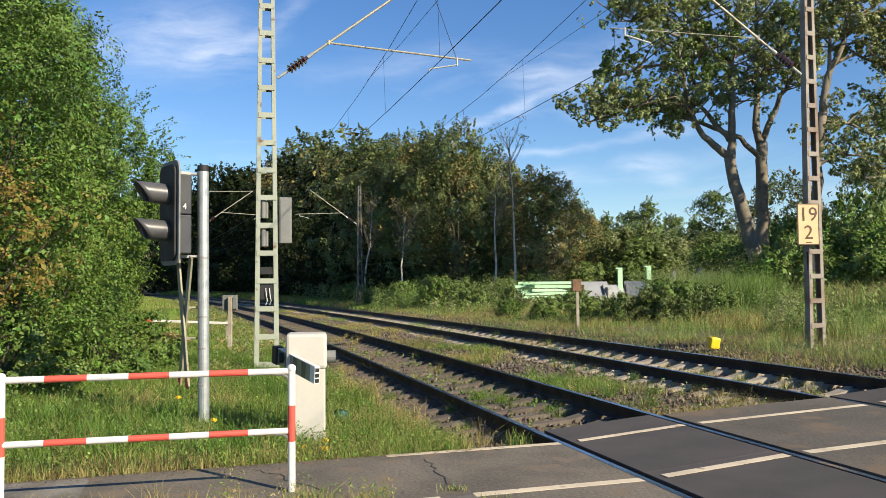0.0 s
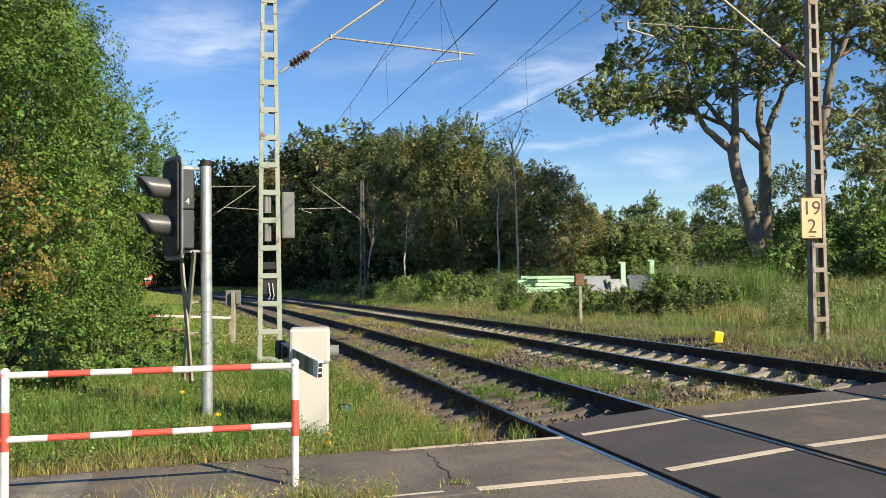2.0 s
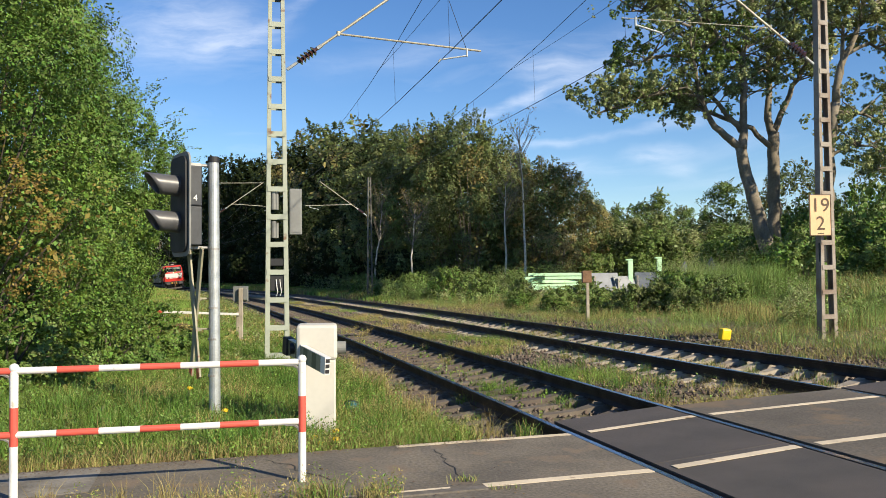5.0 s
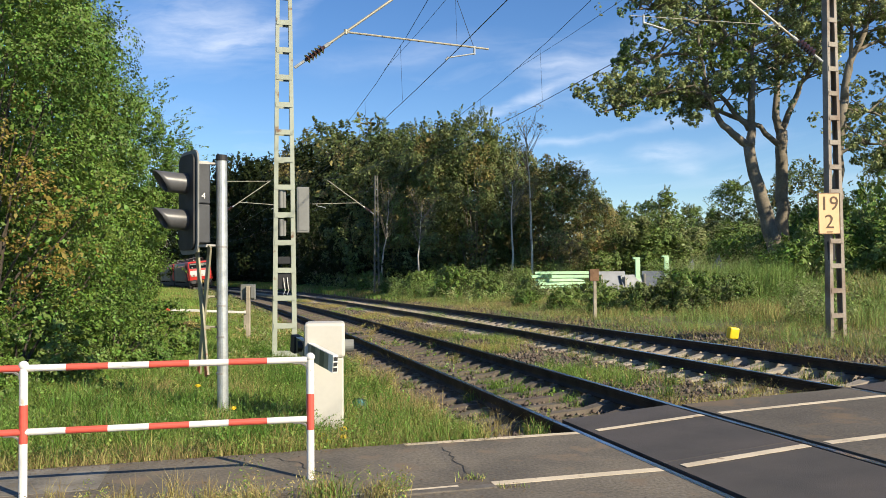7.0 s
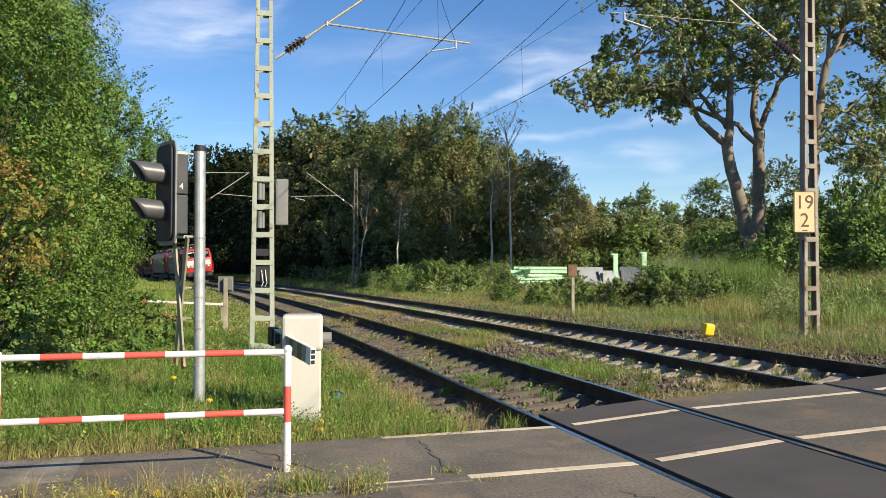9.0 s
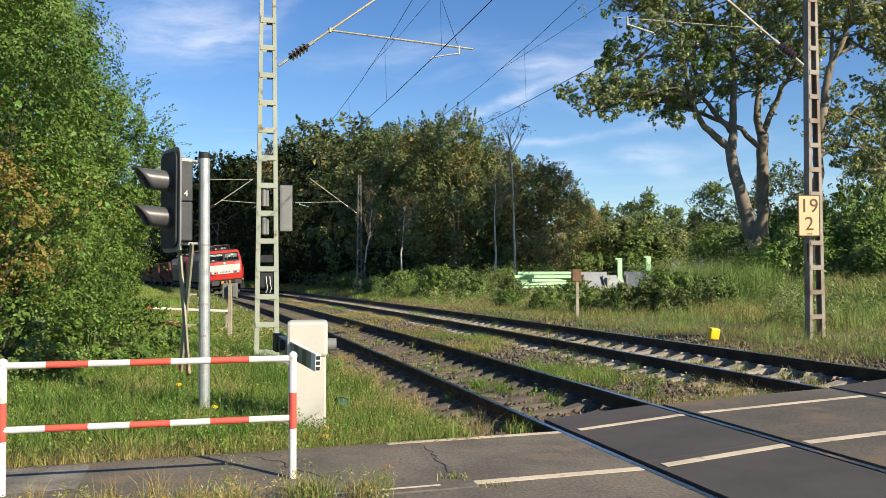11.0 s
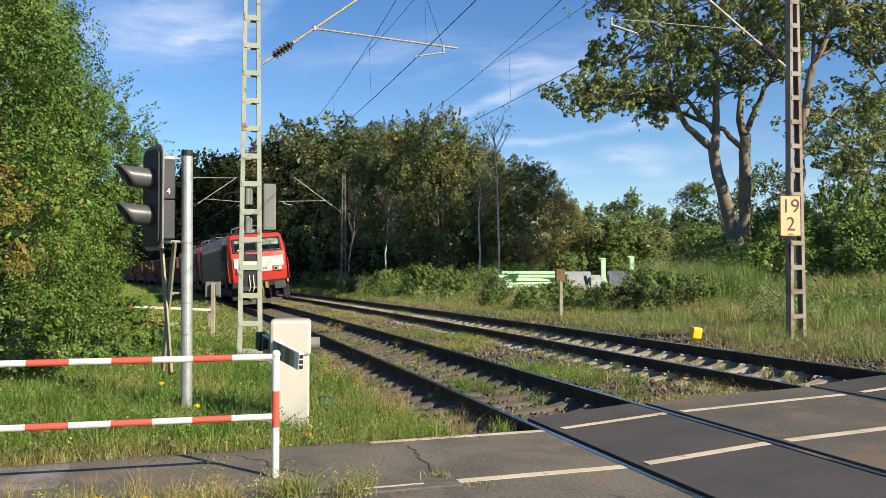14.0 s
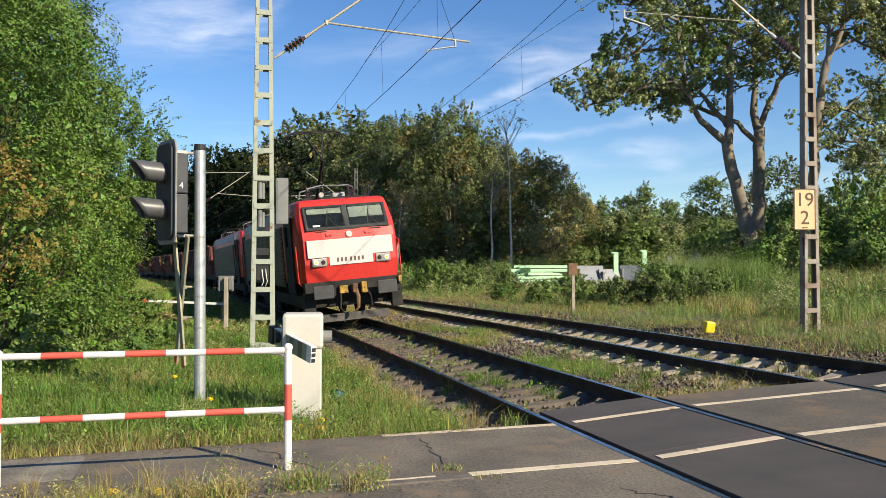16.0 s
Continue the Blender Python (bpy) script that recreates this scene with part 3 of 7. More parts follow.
def sweep(name, outline, n_mid, s0, s1, mat, parent, lean, z0, step=1.5, label=""):
    bm = bmesh.new()
    rings = []
    k = int((s1 - s0) / step) + 1
    for i in range(k + 1):
        s = s0 + (s1 - s0) * i / k
        x, y, h = along(s)
        ring = []
        for u, v in outline:
            n = n_mid + u * math.cos(lean) - v * math.sin(lean)
            ring.append(bm.verts.new((x + n * math.cos(h), y + n * math.sin(h), z0 + u * math.sin(lean) + v * math.cos(lean))))
        rings.append(ring)
    m = len(outline)
    for a, b in zip(rings, rings[1:]):
        for j in range(m):
            bm.faces.new((a[j], a[(j + 1) % m], b[(j + 1) % m], b[j]))
    bm.faces.new(rings[0])
    bm.faces.new(rings[-1][::-1])
    bmesh.ops.recalc_face_normals(bm, faces=bm.faces[:])
    return part(name, bm, mat, parent, label)


LEAN = math.atan(0.07)


def sleeper_mesh(mat):
    """Concrete sleeper, thicker and broader under the rails, along x, its top at the rail seats at z = 0."""
    bm = bmesh.new()
    prof = [(-1.3, 0.11, -0.02), (-0.95, 0.14, 0.0), (-0.55, 0.14, 0.0), (-0.3, 0.10, -0.035), (0.3, 0.10, -0.035), (0.55, 0.14, 0.0), (0.95, 0.14, 0.0), (1.3, 0.11, -0.02)]
    rings = [[bm.verts.new(p) for p in ((x, -w, -0.2), (x, -w * 0.78, z), (x, w * 0.78, z), (x, w, -0.2))] for x, w, z in prof]
    for a, b in zip(rings, rings[1:]):
        for j in range(3):
            bm.faces.new((a[j], a[j + 1], b[j + 1], b[j]))
    bm.faces.new(rings[0])
    bm.faces.new(rings[-1][::-1])
    for x in (-0.87, -0.63, 0.63, 0.87):
        box(bm, x - 0.04, x + 0.04, -0.05, 0.05, -0.01, 0.03)
    bmesh.ops.recalc_face_normals(bm, faces=bm.faces[:])
    me = bpy.data.meshes.new("sleeper")
    bm.to_mesh(me)
    bm.free()
    me.materials.append(M[mat])
    return me


def track(n_mid, mat, first, count, label):
    t = thing("railway_track", label, "railway track", kind="structure")
    for side in (-0.7175 - 0.036, 0.7175 + 0.036):
        z = float(bank(n_mid + math.copysign(0.75, side))) - 0.002
        r = sweep("rail", rail_profile(), n_mid + side, -22, 185, "rail", t, LEAN, z)
        sweep("running_surface", [(-0.027, 0.0), (-0.027, 0.0015), (0.027, 0.0015), (0.027, 0.0)], n_mid + side, -22, 185, "rail_top", r, LEAN, z, label="shiny worn rail top")
    me = sleeper_mesh(mat)
    rnd = random.Random(5)
    zc = float(bank(n_mid - 0.75) + bank(n_mid + 0.75)) / 2
    for i in range(count):
        s = first + 0.6 * i
        x, y, h = along(s)
        ob = new("sleeper", me)
        ob.parent = t
        ob.matrix_basis = Matrix.Translation((x + n_mid * math.cos(h), y + n_mid * math.sin(h), zc - 0.185)) @ pose(0, 0, 0, 0, 0, math.degrees(h) + rnd.uniform(-0.8, 0.8)) @ pose(0, 0, 0, 0, -math.degrees(LEAN), 0)
    return t


track(0.0, "sleeper_dark", 2.15, 280, "banked near track with rusty rails on grimy sleepers")
track(4.0, "sleeper", 1.9, 280, "banked far track with rusty rails on pale concrete sleepers")


# ---- fence ----
def fence():
    p0, p1 = Vector((-3.31, 6.37, 0)), Vector((-1.235, 6.91, 0))
    d = (p1 - p0).normalized()
    f = thing("barrier_fence", "red and white striped tubular steel fence on the pavement", "fence", Matrix.Translation(p1) @ pose(0, 0, 0, 0, 0, math.degrees(math.atan2(d.y, d.x))))
    L = (p1 - p0).length

    def post(x):
        for a, b, mt in ((-0.1, 0.40, "white"), (0.40, 0.69, "red"), (0.69, 0.985, "white")):
            part("post", new_rod((x, 0, a), (x, 0, b), 0.031, seg=16), mt, f, smooth=False)
        bm = bmesh.new()
        bmesh.ops.create_uvsphere(bm, u_segments=16, v_segments=10, radius=0.037, matrix=Matrix.Translation((x, 0, 0.985)))
        part("post_cap", bm, "white", f, smooth=True)
    post(0)
    post(-L)
    for z in (0.965, 0.485):
        seg = L / 7.15
        x, i = -0.03, 0
        while x > -L - 0.9:
            x2 = x - (seg * 1.05 if i == 0 else seg)
            part("rail_band", new_rod((x, 0, z), (x2, 0, z), 0.026, seg=14), "white" if i % 2 == 0 else "red", f)
            x, i = x2, i + 1
        for xx in (0, -L):
            path = [(xx + (-0.02), 0.0, z - 0.10), (xx - 0.03, 0.0, z - 0.05), (xx - 0.07, 0, z - 0.025), (xx - 0.14, 0, z - 0.022)]
            part("bracket", path_tube(bmesh.new(), path, [0.012] * 4, 6), "dull_steel", f)


fence()


# ---- overhead line masts ----
def mast(name, base, yaw, w0, w1, height, mat, label, first=0.42, step=0.53, c=0.092):
    """Tapered flat mast of two channels joined by rows of plates, its broad side along x."""
    m = thing(name, label, "mast", Matrix.Translation(base) @ pose(0, 0, 0, 0, 0, yaw))
    dep = 0.15
    for sgn in (-1, 1):
        bm = bmesh.new()
        for z0, z1 in ((-0.4, height),):
            o0, o1 = sgn * (w0 / 2 + 0.4 * (w0 - w1) / height / 2), sgn * w1 / 2
            # channel: outer web and two flanges
            for (a0, a1, y0, y1) in ((0, 0.018, -dep / 2, dep / 2), (0.018, c, -dep / 2, -dep / 2 + 0.014), (0.018, c, dep / 2 - 0.014, dep / 2)):
                k = 1 - 0.3 
                lo = [(o0 - sgn * a0, y0), (o0 - sgn * a1, y0), (o0 - sgn * a1, y1), (o0 - sgn * a0, y1)]
                hi = [(o1 - sgn * a0 * k, y0), (o1 - sgn * a1 * k, y0), (o1 - sgn * a1 * k, y1), (o1 - sgn * a0 * k, y1)]
                va = [bm.verts.new((x, y, z0)) for x, y in lo]
                vb = [bm.verts.new((x, y, z1)) for x, y in hi]
                for j in range(4):
                    bm.faces.new((va[j], va[(j + 1) % 4], vb[(j + 1) % 4], vb[j]))
                bm.faces.new(va)
                bm.faces.new(vb)
        bmesh.ops.recalc_face_normals(bm, faces=bm.faces[:])
        part("channel", bm, mat, m)
    z = first
    while z < height - 0.1:
        half = (w0 + (w1 - w0) * z / height) / 2 - 0.02
        for y in (-dep / 2 - 0.012, dep / 2 + 0.001):
            part("tie_plate", new_box(-half, half, y, y + 0.011, z - 0.048, z + 0.048), mat, m)
        z += step
    return m


TRACK_YAW = math.degrees(HEAD)


def text_mark(body, size, m, parent, name="lettering", mat="print", align="CENTER"):
    cu = bpy.data.curves.new(name, "FONT")
    cu.body, cu.size, cu.align_x, cu.align_y, cu.extrude = body, size, align, "CENTER", 0.002
    cu.materials.append(M[mat])
    ob = new(name, cu)
    ob.parent = parent
    ob.matrix_basis = m
    return ob


def insulator(bm, a, b, r=0.07, discs=5):
    a, b = Vector(a), Vector(b)
    rod(bm, a, b, r * 0.35, seg=8)
    for i in range(discs):
        c = a.lerp(b, (i + 0.8) / (discs + 0.6))
        d = (b - a).normalized() * 0.02
        rod(bm, c - d, c + d, r, r * 0.6, seg=12)
    return bm


def cantilever(parent, reach, z_contact, z_mess, side=1, stay=0.021):
    """Bracket arm of an overhead line mast; x runs from the mast to the track in the mast's own space."""
    z0 = z_contact - 0.3
    x0 = side * 0.2
    a, top = Vector((x0, 0, z0)), Vector((side * reach * 0.98, 0, z_mess + 0.03))
    d = (top - a).normalized()
    part("arm_insulator", insulator(bmesh.new(), a + d * 0.26, a + d * 0.72, 0.10, 5), "porcelain", parent, "dark brown ribbed insulator")
    part("arm_fitting", new_rod(a, a + d * 0.24, 0.03, seg=8), "galv", parent)
    part("arm_fitting", new_rod(a + d * 0.73, a + d * 0.85, 0.04, seg=8), "galv", parent)
    part("top_tube", new_rod(a + d * 0.8, top, 0.026, seg=10), "tube", parent)
    j = a + d * 1.25
    e = Vector((side * (reach + 0.9), 0, z_contact + 0.28))
    part("registration_tube", rod(new_rod(j, e, stay, seg=8), j - Vector((0, 0, 0.04)), j + Vector((0, 0, 0.05)), 0.035, seg=8), "tube", parent)
    k = Vector((side * (reach + 0.6), 0, z_contact + 0.27))
    w = Vector((side * reach, 0, z_contact + 0.01))
    bm = new_rod(k + Vector((0, 0, 0.05)), k - Vector((0, 0, 0.12)), 0.022, seg=8)
    rod(bm, k - Vector((0, 0, 0.10)), w + Vector((side * 0.05, 0, 0.05)), 0.016, seg=8)
    rod(bm, w + Vector((side * 0.05, 0, 0.06)), w, 0.02, seg=8)
    part("steady_arm", bm, "galv", parent)
    part("hanger_wire", new_rod(k, (side * reach, 0, z_mess), 0.006, seg=5), "wire", parent)


CONTACT, MESS = 6.08, 7.95
mast_left = mast("catenary_mast", (-3.37, 16.2, -0.1), TRACK_YAW - 1, 0.475, 0.26, 8.9, "mast", "pale green painted lattice mast beside the near track", first=0.27)
cantilever(mast_left, 3.22, CONTACT + 0.0, MESS + 0.05)
mast_right = mast("catenary_mast", (7.66, 17.5, 0.38), TRACK_YAW + 3, 0.40, 0.19, 9.0, "mast_rust", "rusty lattice mast beside the far track", first=0.38, step=0.505, c=0.085)
cantilever(mast_right, 3.75, CONTACT - 0.2, MESS - 0.2, -1, stay=0.007)


def far_mast(s, n, z, side, reach, mat, label):
    x, y, h = along(s)
    p = at(s, n, z)
    m = mast("catenary_mast", p, math.degrees(h), 0.40, 0.22, 8.0, mat, label, first=0.3)
    cantilever(m, reach, CONTACT - z, MESS - z, side)
    if side > 0:
        part("tie_tube", new_rod((0, 0, MESS - z - 0.1), (side * reach * 0.97, 0, MESS - z), 0.022, seg=8), "tube", m)


far_mast(50.5, -2.95, -0.1, 1, 3.3, "mast", "pale green lattice mast far along the near track")
far_mast(49.0, 7.1, 0.35, -1, 3.4, "mast_dark", "dark lattice mast far along the far track")


# fittings on the left mast
def mast_gear():
    bx = part("switch_box", new_box(0.235, 0.47, -0.09, 0.13, 2.58, 3.46, 0.012), "grey_box", mast_left, "grey metal switch box")
    part("box_door", new_box(0.26, 0.445, -0.098, -0.088, 2.62, 3.42, 0.004), "grey_box", bx)
    for z0, z1 in ((3.06, 3.42), (2.52, 2.84)):
        part("drive_rod", rod(new_rod((-0.06, 0, z0), (-0.06, 0, z1), 0.05, seg=12), (0.0, 0, z0), (0.0, 0, z1 - 0.03), 0.035, seg=10), "grey_box", mast_left)
    for z0, z1 in ((1.98, 2.12), (1.50, 1.86)):
        part("junction_box", new_box(-0.13, 0.13, -0.05, 0.07, z0, z1, 0.01), "black", mast_left, "small black junction box")
    for x in (-0.02, 0.05):
        part("cable", path_tube(bmesh.new(), [(x, -0.06, 1.72), (x + 0.01, -0.09, 1.6), (x + 0.03, -0.08, 1.48), (x, -0.05, 1.4)], [0.008] * 4, 6), "white", mast_left)


mast_gear()
part("base_cap", new_rod((0.06, -0.35, 0.05), (0.06, -0.35, 0.22), 0.11, 0.09, seg=12), "yellow", mast_left, "yellow plastic cap")
part("foundation", new_box(-0.42, 0.42, -0.3, 0.3, -0.3, 0.06, 0.02), "concrete", mast_left)


# kilometre board on the right mast
def km_board():
    b = thing("kilometre_board", "cream kilometre board with the figures 19 and 2 on the mast", "sign", Matrix.Translation((7.48, 17.30, 2.83)) @ pose(0, 0, 0, 0, 0, TRACK_YAW - 12))
    bm = new_box(-0.225, 0.225, -0.012, 0.012, -0.42, 0.42, 0.02)
    part("plate", bm, "sign_cream", b)
    for (x0, x1, z0, z1) in ((-0.225, 0.225, 0.408, 0.42), (-0.225, 0.225, -0.42, -0.408), (-0.225, -0.213, -0.408, 0.408), (0.213, 0.225, -0.408, 0.408)):
        part("border", new_box(x0, x1, -0.018, -0.013, z0, z1), "print", b)
    text_mark("19", 0.40, Matrix.Translation((0.0, -0.016, 0.19)) @ pose(0, 0, 0, 90, 0, 0), b)
    text_mark("2", 0.40, Matrix.Translation((0.0, -0.016, -0.18)) @ pose(0, 0, 0, 90, 0, 0), b)
    part("small_print", new_box(-0.06, 0.06, -0.016, -0.012, -0.385, -0.365), "print", b)
    part("bracket", new_box(-0.2, 0.28, 0.012, 0.05, -0.33, -0.27), "dull_steel", b)
    part("mast_box", new_box(0.02, 0.17, 0.10, 0.24, -0.95, -0.56, 0.01), "black", b, "small black box under the board")


km_board()


# ---- overhead wires ----
def wires(n, zc, zm, label):
    w = thing("overhead_line", label, "overhead line")
    ss = [-26 + 4.0 * i for i in range(46)]

    def stagger(s):
        return n + 0.22 * math.sin((s - 9) / 40 * math.pi + 0.5)

    def sag(s):
        q = ((s - 9.6) % 41.0) / 41.0
        return 1.0 * 4 * q * (1 - q)
    part("contact_wire", path_tube(bmesh.new(), [at(s, stagger(s), zc) for s in ss], [0.0085] * len(ss), 5), "wire", w)
    part("messenger_wire", path_tube(bmesh.new(), [at(s, stagger(s) - 0.05, zm - sag(s)) for s in ss], [0.0075] * len(ss), 5), "wire", w)
    for i in range(13):
        s = 9.6 - 34 + 5.2 * i + 2.6
        part("dropper", new_rod(at(s, stagger(s), zc), at(s, stagger(s) - 0.05, zm - sag(s)), 0.0035, seg=4), "wire", w)
    s0 = 9.6
    q = [at(s0 - 7, stagger(s0) - 0.05, zm - sag(s0 - 7)), at(s0 - 3, stagger(s0), zm - 0.62), at(s0 + 3, stagger(s0), zm - 0.62), at(s0 + 7, stagger(s0), zm - sag(s0 + 7))]
    part("stitch_wire", path_tube(bmesh.new(), q, [0.005] * 4, 5), "wire", w)


wires(0.05, CONTACT, MESS, "contact and carrying wires above the near track")
wires(3.9, CONTACT + 0.2, MESS + 0.2, "contact and carrying wires above the far track")


# ---- road signal ----
def signal():
    g = thing("crossing_signal", "galvanised pole with a dark two-lamp crossing signal", "traffic signal", Matrix.Translation((-2.83, 10.06, -0.05)))
    pole = part("pole", new_rod((0, 0, -0.3), (-0.02, 0, 3.08), 0.065, seg=20), "galv", g, "galvanised steel pole", smooth=False)
    part("pole_cap", new_rod((-0.02, 0, 3.08), (-0.02, 0, 3.15), 0.070, 0.066, seg=20), "black", pole)
    for z in (2.05, 1.35, 0.98, 0.55):
        part("clamp", new_rod((-0.015, 0, z - 0.012), (-0.015, 0, z + 0.012), 0.0695, seg=20), "dull_steel", pole)
    # head: x forward (the way it shows), y to its side
    hm = Matrix.Translation((-0.36, -0.12, 2.57)) @ pose(0, 0, 0, 0, 0, 180 + 37)
    head = new("signal_head")
    head.parent, head.matrix_basis = g, hm
    head["label"] = "dark signal head with two hooded lamps"

    def rounded(w, h, r, k=5):
        pts = []
        for cx, cy, a0 in ((w - r, h - r, 0), (-w + r, h - r, 90), (-w + r, -h + r, 180), (w - r, -h + r, 270)):
            pts += [(cx + r * math.cos(radians(a0 + 90 * i / k)), cy + r * math.sin(radians(a0 + 90 * i / k))) for i in range(k + 1)]
        return pts
    part("backboard", prism(bmesh.new(), rounded(0.31, 0.61, 0.13), 0.0, 0.02, "x"), "grey_box", head, "light grey rim of the signal board")
    part("front_plate", prism(bmesh.new(), rounded(0.255, 0.56, 0.10), 0.02, 0.05, "x"), "black", head)
    part("housing", new_box(-0.175, -0.002, -0.20, 0.20, -0.02, 0.45, 0.015), "signal_grey", head, "dark grey lamp housing")
    part("housing", new_box(-0.175, -0.002, -0.20, 0.20, -0.48, -0.025, 0.015), "signal_grey", head, "dark grey lamp housing")
    for z in (0.22, -0.21):
        bm = bmesh.new()
        seg, R = 28, 0.124
        rings = []
        for f in (0.0, 0.4, 0.8, 1.0):
            ring = []
            for i in range(seg):
                a = 2 * math.pi * i / seg
                up = 0.5 + 0.5 * math.sin(a)
                L = 0.22 + 0.16 * up
                ring.append((0.05 + L * f, R * (1 - 0.02 * f) * math.cos(a), z + R * (1 - 0.02 * f) * math.sin(a) + 0.02 * f))
            rings.append(ring)
        outer = [[bm.verts.new(p) for p in r] for r in rings]
        inner = [[bm.verts.new((p[0], p[1] * 0.94, z + (p[2] - z) * 0.94)) for p in r] for r in rings]
        for R_ in (outer, inner):
            for a, b in zip(R_, R_[1:]):
                for i in range(seg):
                    bm.faces.new((a[i], a[(i + 1) % seg], b[(i + 1) % seg], b[i]))
        for i in range(seg):
            bm.faces.new((outer[-1][i], outer[-1][(i + 1) % seg], inner[-1][(i + 1) % seg], inner[-1][i]))
        bmesh.ops.recalc_face_normals(bm, faces=bm.faces[:])
        part("hood", bm, "hood", head, "dark metal lamp hood", smooth=True)
        lb = bmesh.new()
        bmesh.ops.create_uvsphere(lb, u_segments=20, v_segments=10, radius=0.10, matrix=Matrix.Translation((0.045, 0, z)) @ Matrix.Diagonal((0.3, 1, 1, 1)))
        part("lamp_lens", lb, "lens", head, smooth=True)
    text_mark("4", 0.10, Matrix.Translation((-0.09, 0.202, 0.07)) @ pose(0, 0, 0, 90, 0, 180), head, "numeral", "white")
    part("top_bracket", rod(new_box(-0.2, -0.02, 0.02, 0.10, 0.455, 0.495, 0.004), (-0.18, 0.06, 0.475), (-0.36, 0.09, 0.475), 0.018, seg=10), "dull_steel", head)
    part("low_bracket", rod(new_box(-0.22, -0.02, 0.02, 0.10, -0.525, -0.49, 0.004), (-0.18, 0.06, -0.505), (-0.36, 0.09, -0.505), 0.018, seg=10), "dull_steel", head)
    # warning cross, its back towards the road user behind it
    cm = Matrix.Translation((-0.22, -0.06, 1.30)) @ pose(0, 0, 0, 0, 0, 180 + 31)
    cross = new("warning_cross")
    cross.parent, cross.matrix_basis = g, cm
    cross["label"] = "upright warning cross seen almost edge-on"
    for s in (1, -1):
        bm = bmesh.new()
        box(bm, -0.012 + s * 0.014, 0.012 + s * 0.014, -0.06, 0.06, -0.79, 0.79, 0.004, m=pose(0, 0, 0, s * 18, 0, 0))
        board = part("cross_board", bm, "cross", cross, "grey-green back of the board")
        fb = bmesh.new()
        box(fb, s * 0.014 + 0.0125, s * 0.014 + 0.0145, -0.058, 0.058, -0.786, -0.67, m=pose(0, 0, 0, s * 18, 0, 0))
        part("red_end", fb, "red", board)
    for z in (0.16, -0.2):
        part("cross_bracket", rod(new_box(-0.05, 0.0, -0.1, 0.1, z - 0.02, z + 0.02, 0.004), (-0.02, 0.0, z), (-0.22, 0.02, z), 0.014, seg=8), "cross", cross)


signal()


# ---- barrier drive ----
def barrier_drive():
    b = thing("barrier_drive", "cream painted barrier machine cabinet in the grass", "cabinet", Matrix.Translation((-1.53, 9.52, -0.12)) @ pose(0, 0, 0, 0, 0, 8))
    part("body", new_box(-0.205, 0.205, -0.19, 0.19, -0.1, 0.86, 0.02), "cabinet", b)
    part("hood", new_box(-0.222, 0.222, -0.207, 0.207, 0.862, 1.25, 0.035), "cabinet", b, "cream removable hood")
    part("hood_vent", new_box(-0.226, -0.222, -0.13, 0.13, 0.98, 1.12, 0.001), "grey_box", b)
    part("shaft", new_rod((0.2, 0, 0.98), (0.32, 0, 0.98), 0.07, seg=16), "grey_box", b)
    part("shaft", new_rod((-0.2, 0, 0.98), (-0.30, 0, 0.98), 0.06, seg=16), "black", b)
    # counter-arm
    a, e = Vector((-0.31, 0.18, 0.985)), Vector((0.12, -0.86, 0.86))
    am = look(a, e)
    L = (e - a).length
    arm = new("counter_arm")
    arm.parent, arm.matrix_basis = b, am
    arm["label"] = "striped hollow barrier counter-arm"
    # side bands take the dull tones they have in shade
    n = 9
    for i in range(n):
        bm = new_box(-0.028, 0.028, -0.085, 0.085, -L * (i + 1) / n, -L * i / n)
        part("band", bm, ("olive", "cross")[i % 2] if i < n - 1 else "white", arm)
    # white strip paints the sunlit top of the arm
    part("top_edge", new_box(-0.030, 0.030, 0.085, 0.094, -L, 0), "white", arm)
    # black squares stand in for the dark insides of three holes
    for y in (-0.055, 0.0, 0.055):
        part("tube_opening", new_box(-0.022, 0.022, y - 0.02, y + 0.02, -L - 0.003, -L + 0.01), "black", arm)
    part("arm_hub", new_box(-0.05, 0.05, -0.10, 0.10, -0.02, 0.12, 0.01), "black", arm)
    return b


barrier_drive()


def bucket():
    bm = new_rod((0, 0, 0), (0, 0, 0.24), 0.10, 0.13, seg=18)
    b = thing("plastic_bucket", "black and teal plastic bucket lying in the grass", "bucket", Matrix.Translation((-1.30, 10.7, -0.1)) @ pose(0, 0, 0, -35, 25, 30) @ Matrix.Diagonal((0.75, 0.75, 0.75, 1)))
    part("body", bm, "teal", b)
    part("rim", new_rod((0, 0, 0.22), (0, 0, 0.245), 0.136, seg=18), "black", b)


bucket()


# ---- small things beside the line ----
def post_box():
    b = thing("telephone_post", "weathered post carrying a small grey box", "post", Matrix.Translation((-5.52, 22.0, -0.12)))
    part("post", new_box(-0.05, 0.05, -0.05, 0.05, -0.2, 1.52, 0.01), "wood", b)
    part("box", new_box(-0.22, 0.14, 0.06, 0.25, 1.16, 1.56, 0.01), "grey_box", b, "grey metal box")
    part("box", new_box(0.06, 0.18, -0.02, 0.05, 1.2, 1.5, 0.01), "grey_box", b)


post_box()


def marker_post():
    b = thing("marker_post", "wooden marker post with a rusty brown plate", "post", Matrix.Translation((4.08, 25.8, 0.33)))
    part("post", new_box(-0.045, 0.045, -0.045, 0.045, -0.2, 1.40, 0.008), "wood", b)
    part("plate", new_box(-0.15, 0.12, -0.065, -0.047, 1.1, 1.46, 0.004), "coupler", b, "rusty brown plate")
    part("plate_back", new_box(-0.17, -0.14, -0.07, 0.05, 1.1, 1.44, 0.004), "rail", b)


